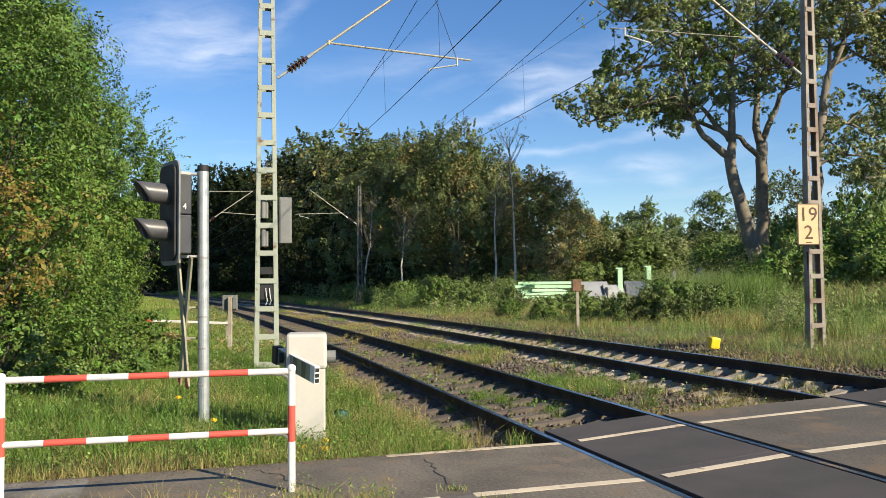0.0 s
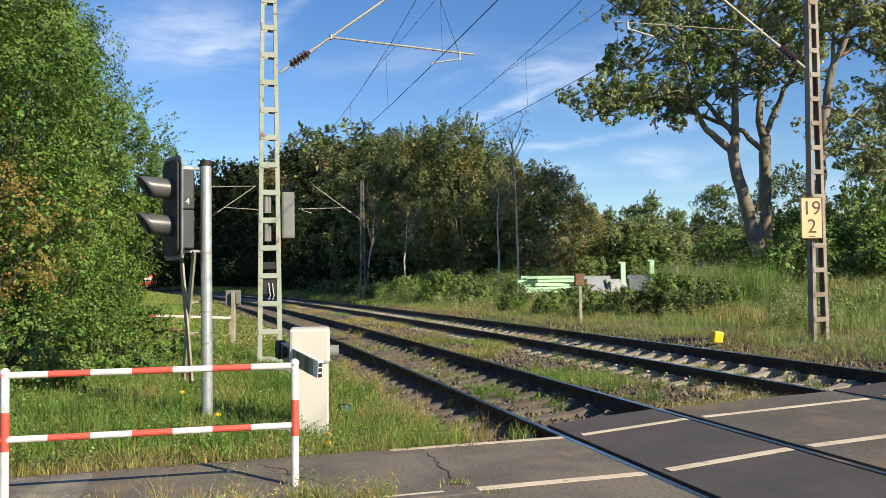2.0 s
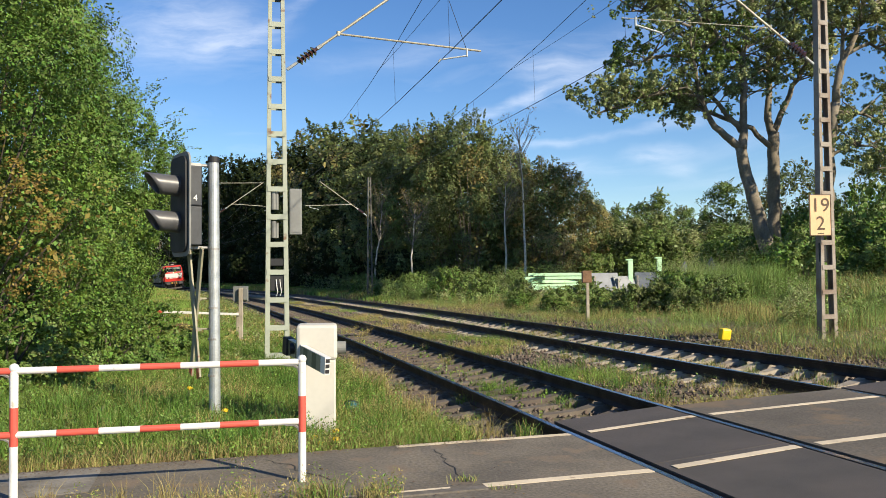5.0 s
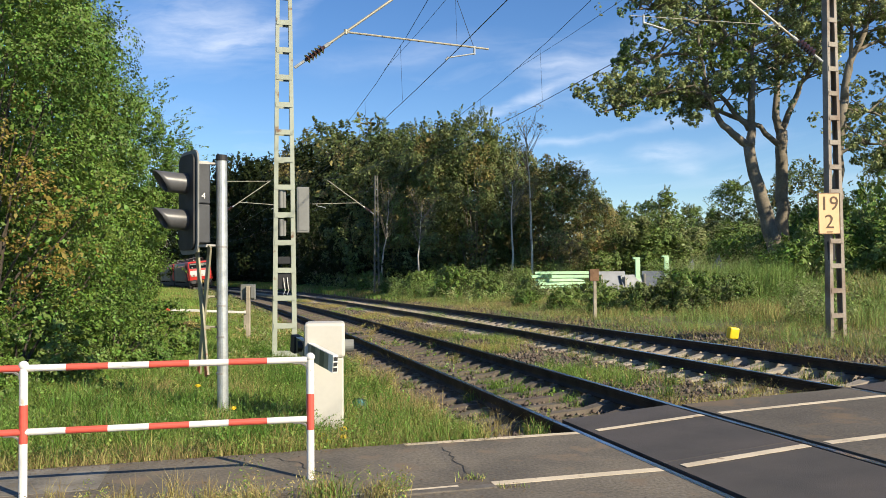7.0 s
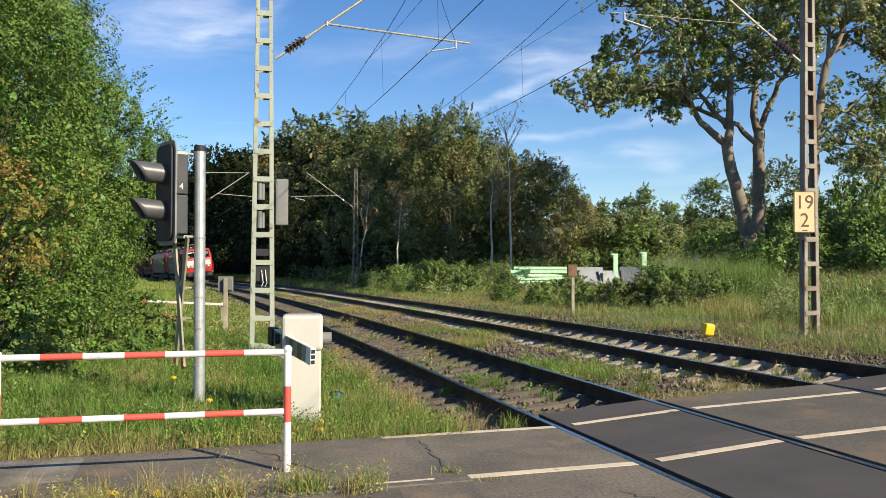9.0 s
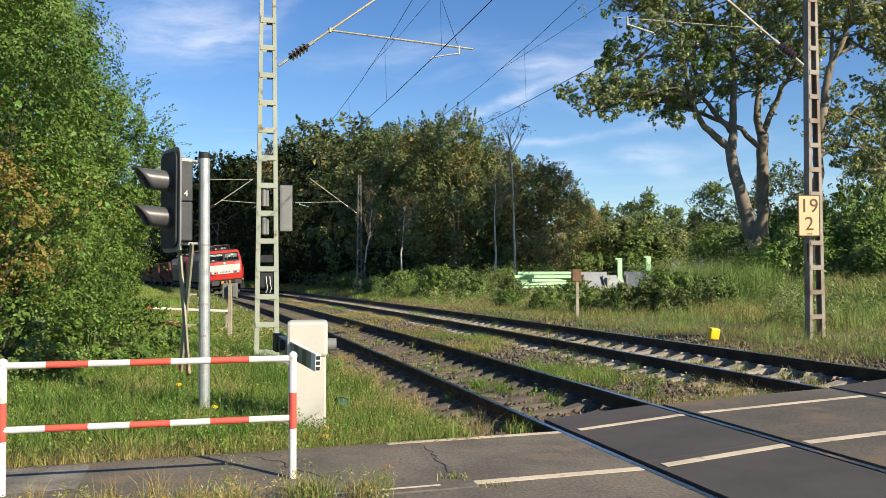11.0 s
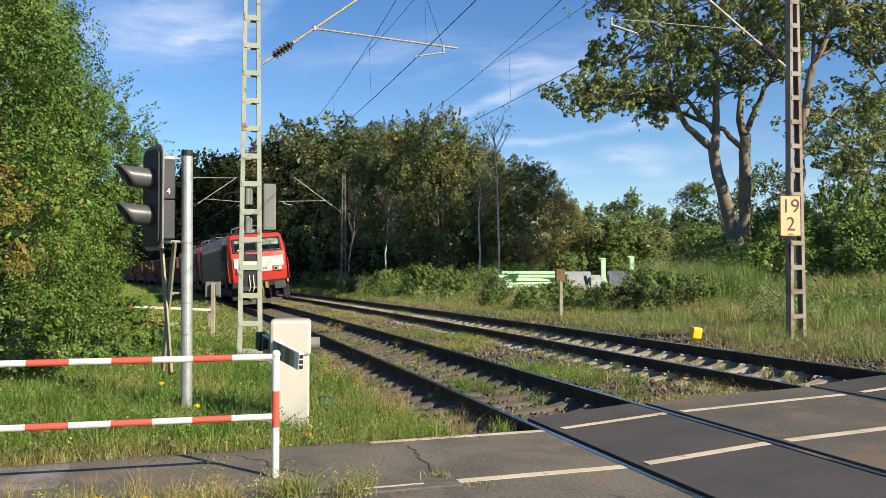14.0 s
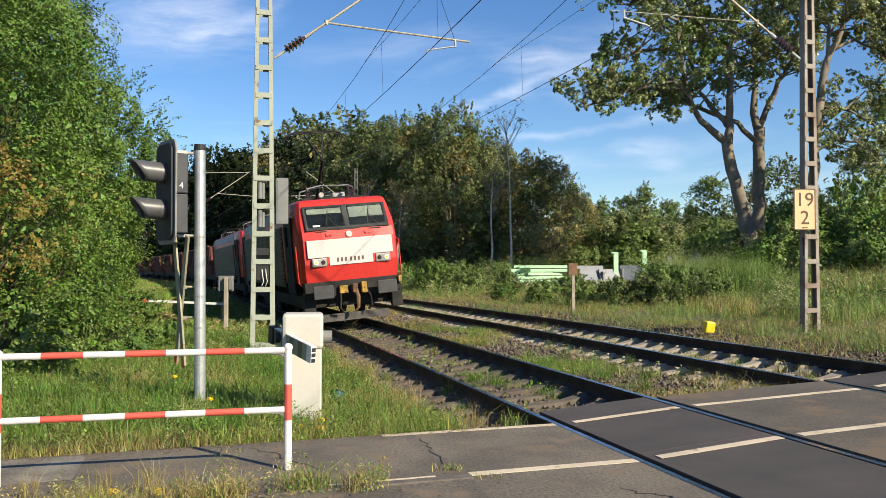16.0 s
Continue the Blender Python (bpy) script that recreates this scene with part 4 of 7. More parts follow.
marker_post()
yb = tagged(part("marker_block", new_box(-0.11, 0.11, -0.08, 0.08, -0.1, 0.14, 0.03), "yellow"), "yellow plastic marker block in the grass", "marker")
yb.matrix_world = Matrix.Translation((5.72, 18.0, 0.36)) @ pose(0, 0, 0, 8, 6, 15)


def low_rail():
    b = thing("low_barrier", "low white wooden rail with a red end", "barrier", Matrix.Translation((-8.95, 26.0, 0.0)) @ pose(0, 0, 0, 0, 0, 2))
    part("beam", new_box(0.0, 2.45, -0.03, 0.03, 0.61, 0.68, 0.006, m=pose(0, 0, 0, 0, 2.5, 0)), "white", b)
    part("beam_end", new_box(-0.13, 0.0, -0.032, 0.032, 0.60, 0.69, 0.006), "red", b)
    for x in (0.05, 2.3):
        part("post", new_box(x - 0.04, x + 0.04, 0.035, 0.10, -0.2, 0.62, 0.006), "wood", b)


low_rail()


def stacks():
    r = random.Random(9)
    p = thing("beam_stack", "stack of mint green painted steel beams behind the shrubs", "stack", spot(5.9, 44.0, 4, dz=0.1))
    for i in range(5):
        for j in range(4):
            z = 0.25 + 0.185 * i
            y = j * 0.34 + r.uniform(-0.03, 0.03)
            length = r.uniform(1.5, 2.9) if i > 1 else 3.0
            x0 = -2.15 + (r.uniform(0.0, 0.6) if i < 2 else r.uniform(-0.1, 2.9 - length + 0.3))
            bm = new_box(x0, x0 + length, y, y + 0.25, z, z + 0.15, 0.012)
            bmesh.ops.rotate(bm, verts=bm.verts, cent=(x0 + 1.0, y, z), matrix=Matrix.Rotation(r.uniform(-0.14, 0.14) * (i > 1), 3, "Z"))
            part("beam", bm, "mint", p)
    for x in (-1.4, 0.6):
        part("bearer", new_box(x, x + 0.15, -0.1, 1.4, -0.1, 0.25), "wood", p)
    for x in (9.25, 10.75):
        u = thing("upright_beam", "mint green steel upright standing behind the shrubs", "steel post", spot(x, 44.3), "mint uprights")
        part("beam", new_box(-0.12, 0.12, -0.08, 0.08, -0.2, 1.8, 0.01), "mint", u)
        part("head_plate", new_box(-0.24, 0.12, -0.1, 0.1, 1.75, 1.83, 0.01), "mint", u)
    for i, (x, s) in enumerate(((7.9, 1.0), (9.0, 0.8), (10.1, 0.9), (11.9, 1.1), (13.3, 1.2))):
        t = thing("steel_frame", "grey steel frame leaning among the weeds", "steel frame", spot(x, 43.6 + 0.2 * i, r.uniform(-25, 25), s * 1.1, dz=0.05), "grey frames")
        if i < 3:
            part("panel", new_box(-0.7, 0.7, 0.0, 0.08, 0.2, 1.15, 0.01, m=pose(0, 0, 0, -24, 0, 0)), "frame_grey", t)
            part("strut", new_box(-0.6, -0.5, 0.1, 0.7, 0.1, 0.9, 0.01), "concrete", t)
        else:
            part("gusset", prism(bmesh.new(), [(-0.55, 0.0), (0.55, 0.0), (0.15, 1.25)], 0, 0.06), "frame_grey", t)
            part("foot", new_box(-0.6, 0.6, -0.15, 0.25, -0.1, 0.05, 0.01), "frame_grey", t)


stacks()


# ---- plants ----
rng = np.random.default_rng(7)


def unit(n, r):
    v = r.normal(size=(n, 3))
    return v / np.linalg.norm(v, axis=1, keepdims=True)


def leaf_mesh(name, pos, out, size, mats, index, r, wide=0.6):
    """Pointed leaves at pos, each a folded pair of triangles, facing roughly outwards and up."""
    n = len(pos)
    nrm = out * 1.0 + unit(n, r) * 0.6 + np.array([0, 0, 0.3])
    nrm /= np.linalg.norm(nrm, axis=1, keepdims=True)
    u = np.cross(nrm, unit(n, r))
    u /= np.linalg.norm(u, axis=1, keepdims=True) + 1e-9
    v = np.cross(nrm, u)
    size = np.asarray(size).reshape(-1, 1) * r.uniform(0.7, 1.25, (n, 1))
    a, b = pos - u * size * 0.5, pos + u * size * 0.5
    c = pos + v * size * wide * 0.5 - nrm * size * 0.12
    d = pos - v * size * wide * 0.5 - nrm * size * 0.12
    verts = np.stack([a, c, b, d], 1).reshape(-1, 3)
    k = np.arange(n)[:, None] * 4
    f = k + np.array([[0, 1, 2, 3]])
    return array_mesh(name, verts, f, mats, index)


def blobs_to_leaves(centers, radii, n, r, core, flat=0.85, each=22, dense=7):
    """n places on twig-sized tufts that sit on the outer skin of many overlapping lumps round core."""
    tufts = max(len(centers) * dense, n // each)
    w = radii ** 2
    pick = r.choice(len(centers), tufts, p=w / w.sum())
    away = centers[pick] - core
    away /= np.linalg.norm(away, axis=1, keepdims=True) + 1e-6
    d = unit(tufts, r) + away * 0.6 + np.array([0, 0, 0.2])
    d /= np.linalg.norm(d, axis=1, keepdims=True)
    R = radii[pick][:, None]
    mid = centers[pick] + d * R * (0.95 - 0.5 * r.random((tufts, 1)) ** 2) * np.array([1, 1, flat])
    small = R * r.uniform(0.18, 0.42, (tufts, 1))
    k = r.choice(tufts, n, p=(small[:, 0] ** 1.5) / (small[:, 0] ** 1.5).sum())
    e = unit(n, r) + d[k] * 0.7
    e /= np.linalg.norm(e, axis=1, keepdims=True)
    return mid[k] + e * small[k] * (1 - 0.5 * r.random((n, 1)) ** 1.5), e * 0.5 + d[k] * 0.5


def crown(name, parent, centers, radii, n, size, mats, weights, seed, core, wide=0.6, patch=1.2, label="", sprays=0, reach=0.9, each=22, near=(), dense=7, fill=0):
    r = np.random.default_rng(seed)
    centers, radii = np.asarray(centers, float), np.asarray(radii, float)
    core = np.asarray(core, float)
    pos, out = blobs_to_leaves(centers, radii, n, r, core, each=each, dense=dense)
    if sprays:
        # leafy shoots that stand out of the skin
        per = 34
        k = r.choice(len(centers), sprays)
        d = (centers[k] - core) * np.array([1, 1, 0.5])
        d /= np.linalg.norm(d, axis=1, keepdims=True) + 1e-6
        d = d + unit(sprays, r) * 0.5 + np.array([0, 0, 0.45])
        d /= np.linalg.norm(d, axis=1, keepdims=True)
        start = centers[k] + d * radii[k][:, None] * 0.6
        length = reach * r.uniform(0.45, 1.2, (sprays, 1))
        f = r.random((sprays * per, 1))
        e = unit(sprays * per, r)
        sp = np.repeat(start, per, 0) + np.repeat(d * length, per, 0) * f + e * np.repeat(length, per, 0) * 0.16 * (1.05 - f)
        sp[:, 2] -= (np.repeat(length, per, 0) * f ** 2 * 0.25)[:, 0]
        pos, out = np.concatenate([pos, sp]), np.concatenate([out, e * 0.6 + np.array([0, 0, 0.5])])
        n = len(pos)
    big = np.full(n, size)
    if fill:
        # extra broad leaves inside the lumps, added to block light and sky
        k = r.choice(len(centers), fill, p=radii ** 2 / (radii ** 2).sum())
        inner = centers[k] + unit(fill, r) * radii[k][:, None] * 0.62 * r.random((fill, 1)) ** 0.4
        pos, out, big = np.concatenate([pos, inner]), np.concatenate([out, unit(fill, r)]), np.concatenate([big, np.full(fill, size * 1.9)])
        n = len(pos)
    # the second colour comes in patches
    f = np.sin(pos[:, 0] * patch + seed) + np.sin(pos[:, 1] * patch * 1.1 + 2 * seed) + np.sin(pos[:, 2] * patch * 0.9 + 3 * seed) + r.normal(size=n) * 0.22
    if near:
        # the second colour keeps to the neighbourhood of a few boughs
        f = r.normal(size=n) * 0.3 - np.min([np.linalg.norm((pos - np.array(q)) * np.array([1, 1, 1.6]), axis=1) for q in near], axis=0)
    cut = np.quantile(f, np.cumsum(weights)[:-1]) if len(weights) > 1 else []
    index = np.searchsorted(cut, f)
    ob = new(name, leaf_mesh(name, pos, out, big, mats, index, r, wide))
    ob.parent = parent
    if label:
        ob["label"] = label
    return ob


def make_tree(name, label, seed, height, radius, base, leaf, n, mats, weights, trunk_r=0.16, bark="bark", limbs=9, lump=0.9, lumps=46, top=1.0, m=None, group="", wide=0.6):
    """A tree: swaying tapered trunk, limbs with forks, and leaves in uneven lumps at the limbs' ends."""
    r = random.Random(seed)
    t = thing(name, label, "tree", m, group)
    k = 9
    sway = [(0, 0)]
    for i in range(k):
        sway.append((sway[-1][0] + r.uniform(-0.02, 0.02) * height, sway[-1][1] + r.uniform(-0.02, 0.02) * height))
    pts = [(sway[i][0], sway[i][1], -0.3 + (height * 0.93 + 0.3) * i / k) for i in range(k + 1)]
    part("trunk", path_tube(bmesh.new(), pts, [trunk_r * (1.25 if i == 0 else 1) * (1 - 0.88 * i / k) for i in range(k + 1)], 9), bark, t, smooth=True)
    bm = bmesh.new()
    centers, radii = [], []

    def trunk_at(z):
        f = min(max(z / (height * 0.93), 0), 0.999) * k
        i = int(f)
        return Vector(pts[i]).lerp(Vector(pts[i + 1]), f - i)
    for j in range(limbs):
        f = base + (0.95 - base) * (j + r.random()) / limbs
        p = trunk_at(f * height)
        az = j * 2.4 + r.uniform(-0.5, 0.5)
        q = (f - base) / (1 - base)
        reach = radius * (0.45 + 0.75 * math.sin(math.pi * min(q * 0.75 + 0.22, 1))) * r.uniform(0.75, 1.15)
        rise = min(r.uniform(0.25, 0.8) * reach, max(height * 0.97 - p.z - lump * 0.5, 0.05 * height))
        end = p + Vector((math.cos(az) * reach, math.sin(az) * reach, rise))
        mid = p.lerp(end, 0.5) + Vector((r.uniform(-0.1, 0.1), r.uniform(-0.1, 0.1), -0.08)) * reach
        rr = trunk_r * 0.42 * (1 - 0.5 * f)
        path_tube(bm, [p, mid, end], [rr, rr * 0.6, rr * 0.2], 5)
        for g in range(max(2, lumps // limbs)):
            a = p.lerp(end, r.uniform(0.35, 1.0))
            b = a + Vector((r.gauss(0, 1), r.gauss(0, 1), r.gauss(0.1, 0.7))) * radius * 0.24
            b.z = min(b.z, height - lump * r.uniform(0.3, 1.0))
            path_tube(bm, [a, b], [rr * 0.25, rr * 0.08], 4)
            centers.append(b)
            radii.append(lump * r.uniform(0.6, 1.25))
    for g in range(4):
        centers.append(Vector(pts[-1]) + Vector((r.gauss(0, 0.3), r.gauss(0, 0.3), r.uniform(-1.2, 0.3))))
        radii.append(lump * r.uniform(0.5, 0.9) * top)
    tagged(part("branchwork", bm, bark, t), kind="stuff")
    crown("crown", t, centers, radii, n, leaf, mats, weights, seed, (0, 0, height * 0.5), wide)
    return t


def make_bush(name, label, seed, rx, ry, height, leaf, n, mats, weights, lumps=40, lump=0.6, bark="bark_dark", m=None, group="", taper=2.2, category="bush", wide=0.6, ragged=0.0, foot=0.75, sprays=0, reach=0.9, each=22, near=(), dense=7, fill=0):
    """A shrub or hedge tree leafy to the ground."""
    r = random.Random(seed)
    t = thing(name, label, category, m, group)
    centers, radii = [], []
    bm = bmesh.new()
    for j in range(lumps):
        z = height * (j + r.random()) / lumps * 0.94
        w = max(1 - (z / height) ** taper, 0.0) ** 0.5 * min(1, foot + z / height)
        az, q = j * 2.399 + r.uniform(-0.4, 0.4), r.uniform(0.55, 1.03 + ragged)
        c = Vector((math.cos(az) * (rx * w - lump * 0.4) * q, math.sin(az) * (ry * w - lump * 0.4) * q, z + lump * 0.2))
        centers.append(c)
        radii.append(lump * r.uniform(0.5, 1.35) * (1.0 if z < height * 0.85 else 0.7))
        if j % 3 == 0:
            path_tube(bm, [(c.x * 0.1, c.y * 0.1, -0.2), (c.x * 0.4, c.y * 0.4, c.z * 0.55), c], [0.035 + height * 0.004, 0.025, 0.008], 5)
    tagged(part("branchwork", bm, bark, t), kind="stuff")
    crown("foliage", t, centers, radii, n, leaf, mats, weights, seed, (0, 0, height * 0.4), wide, sprays=sprays, reach=reach, each=each, near=near, dense=dense, fill=fill)
    return t


# the wood behind the tracks
def wood():
    lab = {"o": "dark green broadleaf tree at the edge of the wood", "b": "broadleaf tree turning brown at the edge of the wood", "k": "slender light green tree in the distance", "d": "tree deep in the wood, its shade put into near-black leaves"}
    def grown(name, label, seed, rx, leaf, n, mats, w, lumps, lump, taper):
        return make_bush(name, label, seed, rx, rx, 14, leaf, n, mats, w, lumps=lumps, lump=lump, m=spot(-10, 70), group="wood", taper=taper, category="tree", ragged=0.2, bark="bark", sprays=45, reach=1.0, each=45, fill=n // 10)
    protos = {
        "o": [grown("oak_tree", lab["o"], 11, 4.0, 0.20, 17000, ["oak_leaf", "brown_leaf"], [0.9, 0.1], 62, 1.4, 1.9),
              grown("oak_tree", lab["o"], 12, 4.6, 0.20, 17000, ["oak_leaf", "brown_leaf"], [0.85, 0.15], 66, 1.5, 1.7),
              grown("oak_tree", lab["o"], 13, 3.6, 0.20, 16000, ["oak_leaf", "bush_leaf"], [0.8, 0.2], 62, 1.3, 2.3)],
        "b": [grown("autumn_tree", lab["b"], 21, 4.2, 0.20, 17000, ["oak_leaf", "brown_leaf"], [0.4, 0.6], 66, 1.4, 2.2),
              grown("autumn_tree", lab["b"], 22, 3.7, 0.20, 16000, ["oak_leaf", "brown_leaf"], [0.55, 0.45], 62, 1.3, 2.6)],
        "O": [grown("oak_tree", lab["o"], 14, 4.2, 0.29, 7000, ["oak_leaf", "brown_leaf"], [0.88, 0.12], 62, 1.4, 1.9)],
        "B": [grown("autumn_tree", lab["b"], 24, 4.0, 0.28, 7000, ["oak_leaf", "brown_leaf"], [0.45, 0.55], 62, 1.4, 2.3)],
        # near-black crowns carry the wood's shade in their colour
        "d": [grown("dark_tree", lab["d"], 23, 4.4, 0.34, 6000, ["shade_leaf"], [1.0], 105, 1.15, 2.6)],
        "k": [make_bush("slender_tree", lab["k"], 31, 1.7, 1.7, 10, 0.17, 7500, ["birch_leaf", "bush_leaf"], [0.35, 0.65], lumps=40, lump=0.85, m=spot(-10, 70), group="distant trees", taper=1.25, category="tree", ragged=0.25, bark="bark", sprays=50, reach=0.9, each=40, fill=900),
              make_bush("slender_tree", lab["k"], 32, 2.2, 2.2, 10, 0.18, 8000, ["bush_leaf", "oak_leaf"], [0.6, 0.4], lumps=40, lump=1.0, m=spot(-10, 70), group="distant trees", taper=1.7, category="tree", ragged=0.25, bark="bark", sprays=40, reach=0.9, each=40, fill=900)],
    }
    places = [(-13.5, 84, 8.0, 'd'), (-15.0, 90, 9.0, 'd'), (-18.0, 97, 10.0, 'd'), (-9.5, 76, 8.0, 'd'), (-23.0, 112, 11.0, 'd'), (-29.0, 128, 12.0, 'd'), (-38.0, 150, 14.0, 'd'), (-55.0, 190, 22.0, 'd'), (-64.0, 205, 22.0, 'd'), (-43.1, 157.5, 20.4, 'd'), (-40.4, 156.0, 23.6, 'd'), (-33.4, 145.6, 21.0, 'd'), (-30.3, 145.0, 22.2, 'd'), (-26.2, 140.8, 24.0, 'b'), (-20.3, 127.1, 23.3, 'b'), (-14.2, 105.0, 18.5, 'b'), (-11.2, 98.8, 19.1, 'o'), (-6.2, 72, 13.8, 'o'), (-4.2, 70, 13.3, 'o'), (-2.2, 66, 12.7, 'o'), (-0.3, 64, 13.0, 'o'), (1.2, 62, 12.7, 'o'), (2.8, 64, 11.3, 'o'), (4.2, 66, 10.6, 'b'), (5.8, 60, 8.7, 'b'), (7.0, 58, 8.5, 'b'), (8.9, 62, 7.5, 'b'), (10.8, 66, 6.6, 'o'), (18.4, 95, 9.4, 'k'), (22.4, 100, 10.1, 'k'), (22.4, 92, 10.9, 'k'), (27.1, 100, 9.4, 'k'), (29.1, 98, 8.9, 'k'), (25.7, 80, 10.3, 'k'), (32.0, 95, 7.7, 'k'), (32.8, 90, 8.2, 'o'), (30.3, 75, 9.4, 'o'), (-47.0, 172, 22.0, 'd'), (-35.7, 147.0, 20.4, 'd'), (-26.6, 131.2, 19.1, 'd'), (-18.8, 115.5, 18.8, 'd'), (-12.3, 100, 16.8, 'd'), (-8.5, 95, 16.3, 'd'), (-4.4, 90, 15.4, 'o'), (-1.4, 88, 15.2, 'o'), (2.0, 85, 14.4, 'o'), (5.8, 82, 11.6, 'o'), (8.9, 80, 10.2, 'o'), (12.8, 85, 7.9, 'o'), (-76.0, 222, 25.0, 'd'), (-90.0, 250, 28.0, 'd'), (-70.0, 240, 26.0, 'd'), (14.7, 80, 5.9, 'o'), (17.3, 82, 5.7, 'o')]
    used = {k: 0 for k in protos}
    r = random.Random(3)
    for x, y, h, k in places:
        x, y = clear_of_track(x, y, 3.4 if k != "k" else 2)
        if y > 72 and k in "ob":
            k = k.upper()               # farther trees have fewer, broader leaves
        i = used[k]
        used[k] += 1
        p = protos[k][i % len(protos[k])]
        full = 10.0 if k == "k" else 14.0
        s = h / full / (1.22 if k == "k" else 0.97)
        m = spot(x, y, r.uniform(0, 360), s * r.uniform(0.85, 1.1) if k != "k" else s * 1.25, s)
        if i < len(protos[k]):
            p.matrix_basis = m
        else:
            clone(p, m)


wood()


# pale birch trunks and thin bare crowns at the wood's edge
def bare_birch():
    for x, y, h, lean, seed in ((4.6, 53, 9.8, -2, 41), (3.3, 54, 7.0, 1, 42), (-2.9, 58, 5.5, 3, 43), (-6.0, 64, 7.0, 6, 44)):
        r = random.Random(seed)
        t = thing("birch_tree", "pale birch with a thin, almost leafless crown", "tree", spot(x, y) @ pose(0, 0, 0, 0, lean, 0), "bare birches")
        pts = [(r.uniform(-0.08, 0.08), r.uniform(-0.08, 0.08), -0.3 + (h + 0.3) * i / 8) for i in range(9)]
        part("trunk", path_tube(bmesh.new(), pts, [0.09 * (1 - 0.1 * i) for i in range(9)], 8), "birch_bark", t, smooth=True)
        bm = bmesh.new()
        cs = []
        for j in range(26):
            z = h * r.uniform(0.55, 1.0)
            a = r.uniform(0, 6.28)
            q = Vector((math.cos(a), math.sin(a), 1.5)) * r.uniform(0.5, 1.2)
            path_tube(bm, [(0, 0, z), Vector((0, 0, z)) + q * 0.6, Vector((0, 0, z)) + q + Vector((0, 0, 0.2))], [0.028, 0.018, 0.006], 4)
            for w in range(3):
                e = Vector((0, 0, z)) + q * r.uniform(0.5, 1)
                path_tube(bm, [e, e + Vector((r.uniform(-0.5, 0.5), r.uniform(-0.5, 0.5), r.uniform(0.2, 0.7)))], [0.010, 0.004], 4)
            cs.append(Vector((0, 0, z)) + q)
        tagged(part("branchwork", bm, "bark", t), kind="stuff")
        crown("crown", t, cs, [0.5] * len(cs), 420, 0.13, ["brown_leaf", "birch_leaf"], [0.7, 0.3], seed, (0, 0, h * 0.8))


bare_birch()


# the tall hedge along the verge
def hedge():
    g = "tall hedge"
    spec = [(-7.9, 13.6, 2.3, 2.3, 7.4, 51, 60000, [0.95, 0.05], 0.058), (-10.2, 16.5, 3.0, 2.6, 12.5, 52, 44000, [0.97, 0.03], 0.072),
            (-9.3, 19.3, 2.4, 2.6, 8.0, 53, 46000, [1.0, 0.0], 0.064), (-12.0, 23.8, 2.8, 2.6, 10.8, 54, 36000, [1.0, 0.0], 0.085),
            (-11.5, 26.0, 4.1, 2.7, 7.7, 55, 56000, [1.0, 0.0], 0.08), (-13.6, 31.5, 2.4, 2.8, 7.6, 56, 18000, [1.0, 0.0], 0.10), (-16.4, 38.5, 2.4, 3.0, 7.2, 57, 14000, [1.0, 0.0], 0.12), (-22.0, 50.0, 3.2, 5.0, 7.5, 58, 14000, [1.0, 0.0], 0.15)]
    for x, y, rx, ry, h, seed, n, w, leaf in spec:
        dry = w[1] > 0.3
        make_bush("hedge_tree", "dense green hedge tree with browning leaves, leafy to the ground" if dry else "dense green hedge tree, leafy to the ground", seed, rx, ry, h, leaf, n, ["hedge_leaf", "hedge_brown"], w, lumps=int(30 + h * 11), lump=0.8, m=spot(x, y), group=g, taper=5.0 if seed == 55 else 3.0, category="tree", foot=0.2 if seed == 55 else 0.75, sprays=300 if seed < 56 else 90, reach=1.15 if seed == 55 else 0.75, each=120, dense=3, fill=n // 9, near=((2.0, -1.5, 2.8), (1.5, -1.8, 3.7), (1.9, -1.6, 1.9), (0.9, -2.0, 2.4)) if seed == 51 else ())


hedge()
bramble = make_bush("bramble_bush", "low dark bramble at the foot of the hedge", 76, 1.1, 1.0, 1.15, 0.06, 9000, ["hedge_leaf", "bush_leaf"], [0.45, 0.55], lumps=26, lump=0.34, m=spot(-6.5, 12.3), group="brambles at the hedge", sprays=40, reach=0.5, each=60, dense=4, fill=700)
clone(bramble, spot(-6.0, 14.6, 70, 0.9))
clone(bramble, spot(-6.6, 10.9, 200, 0.75))
clone(bramble, spot(-6.2, 17.2, 130, 0.9))


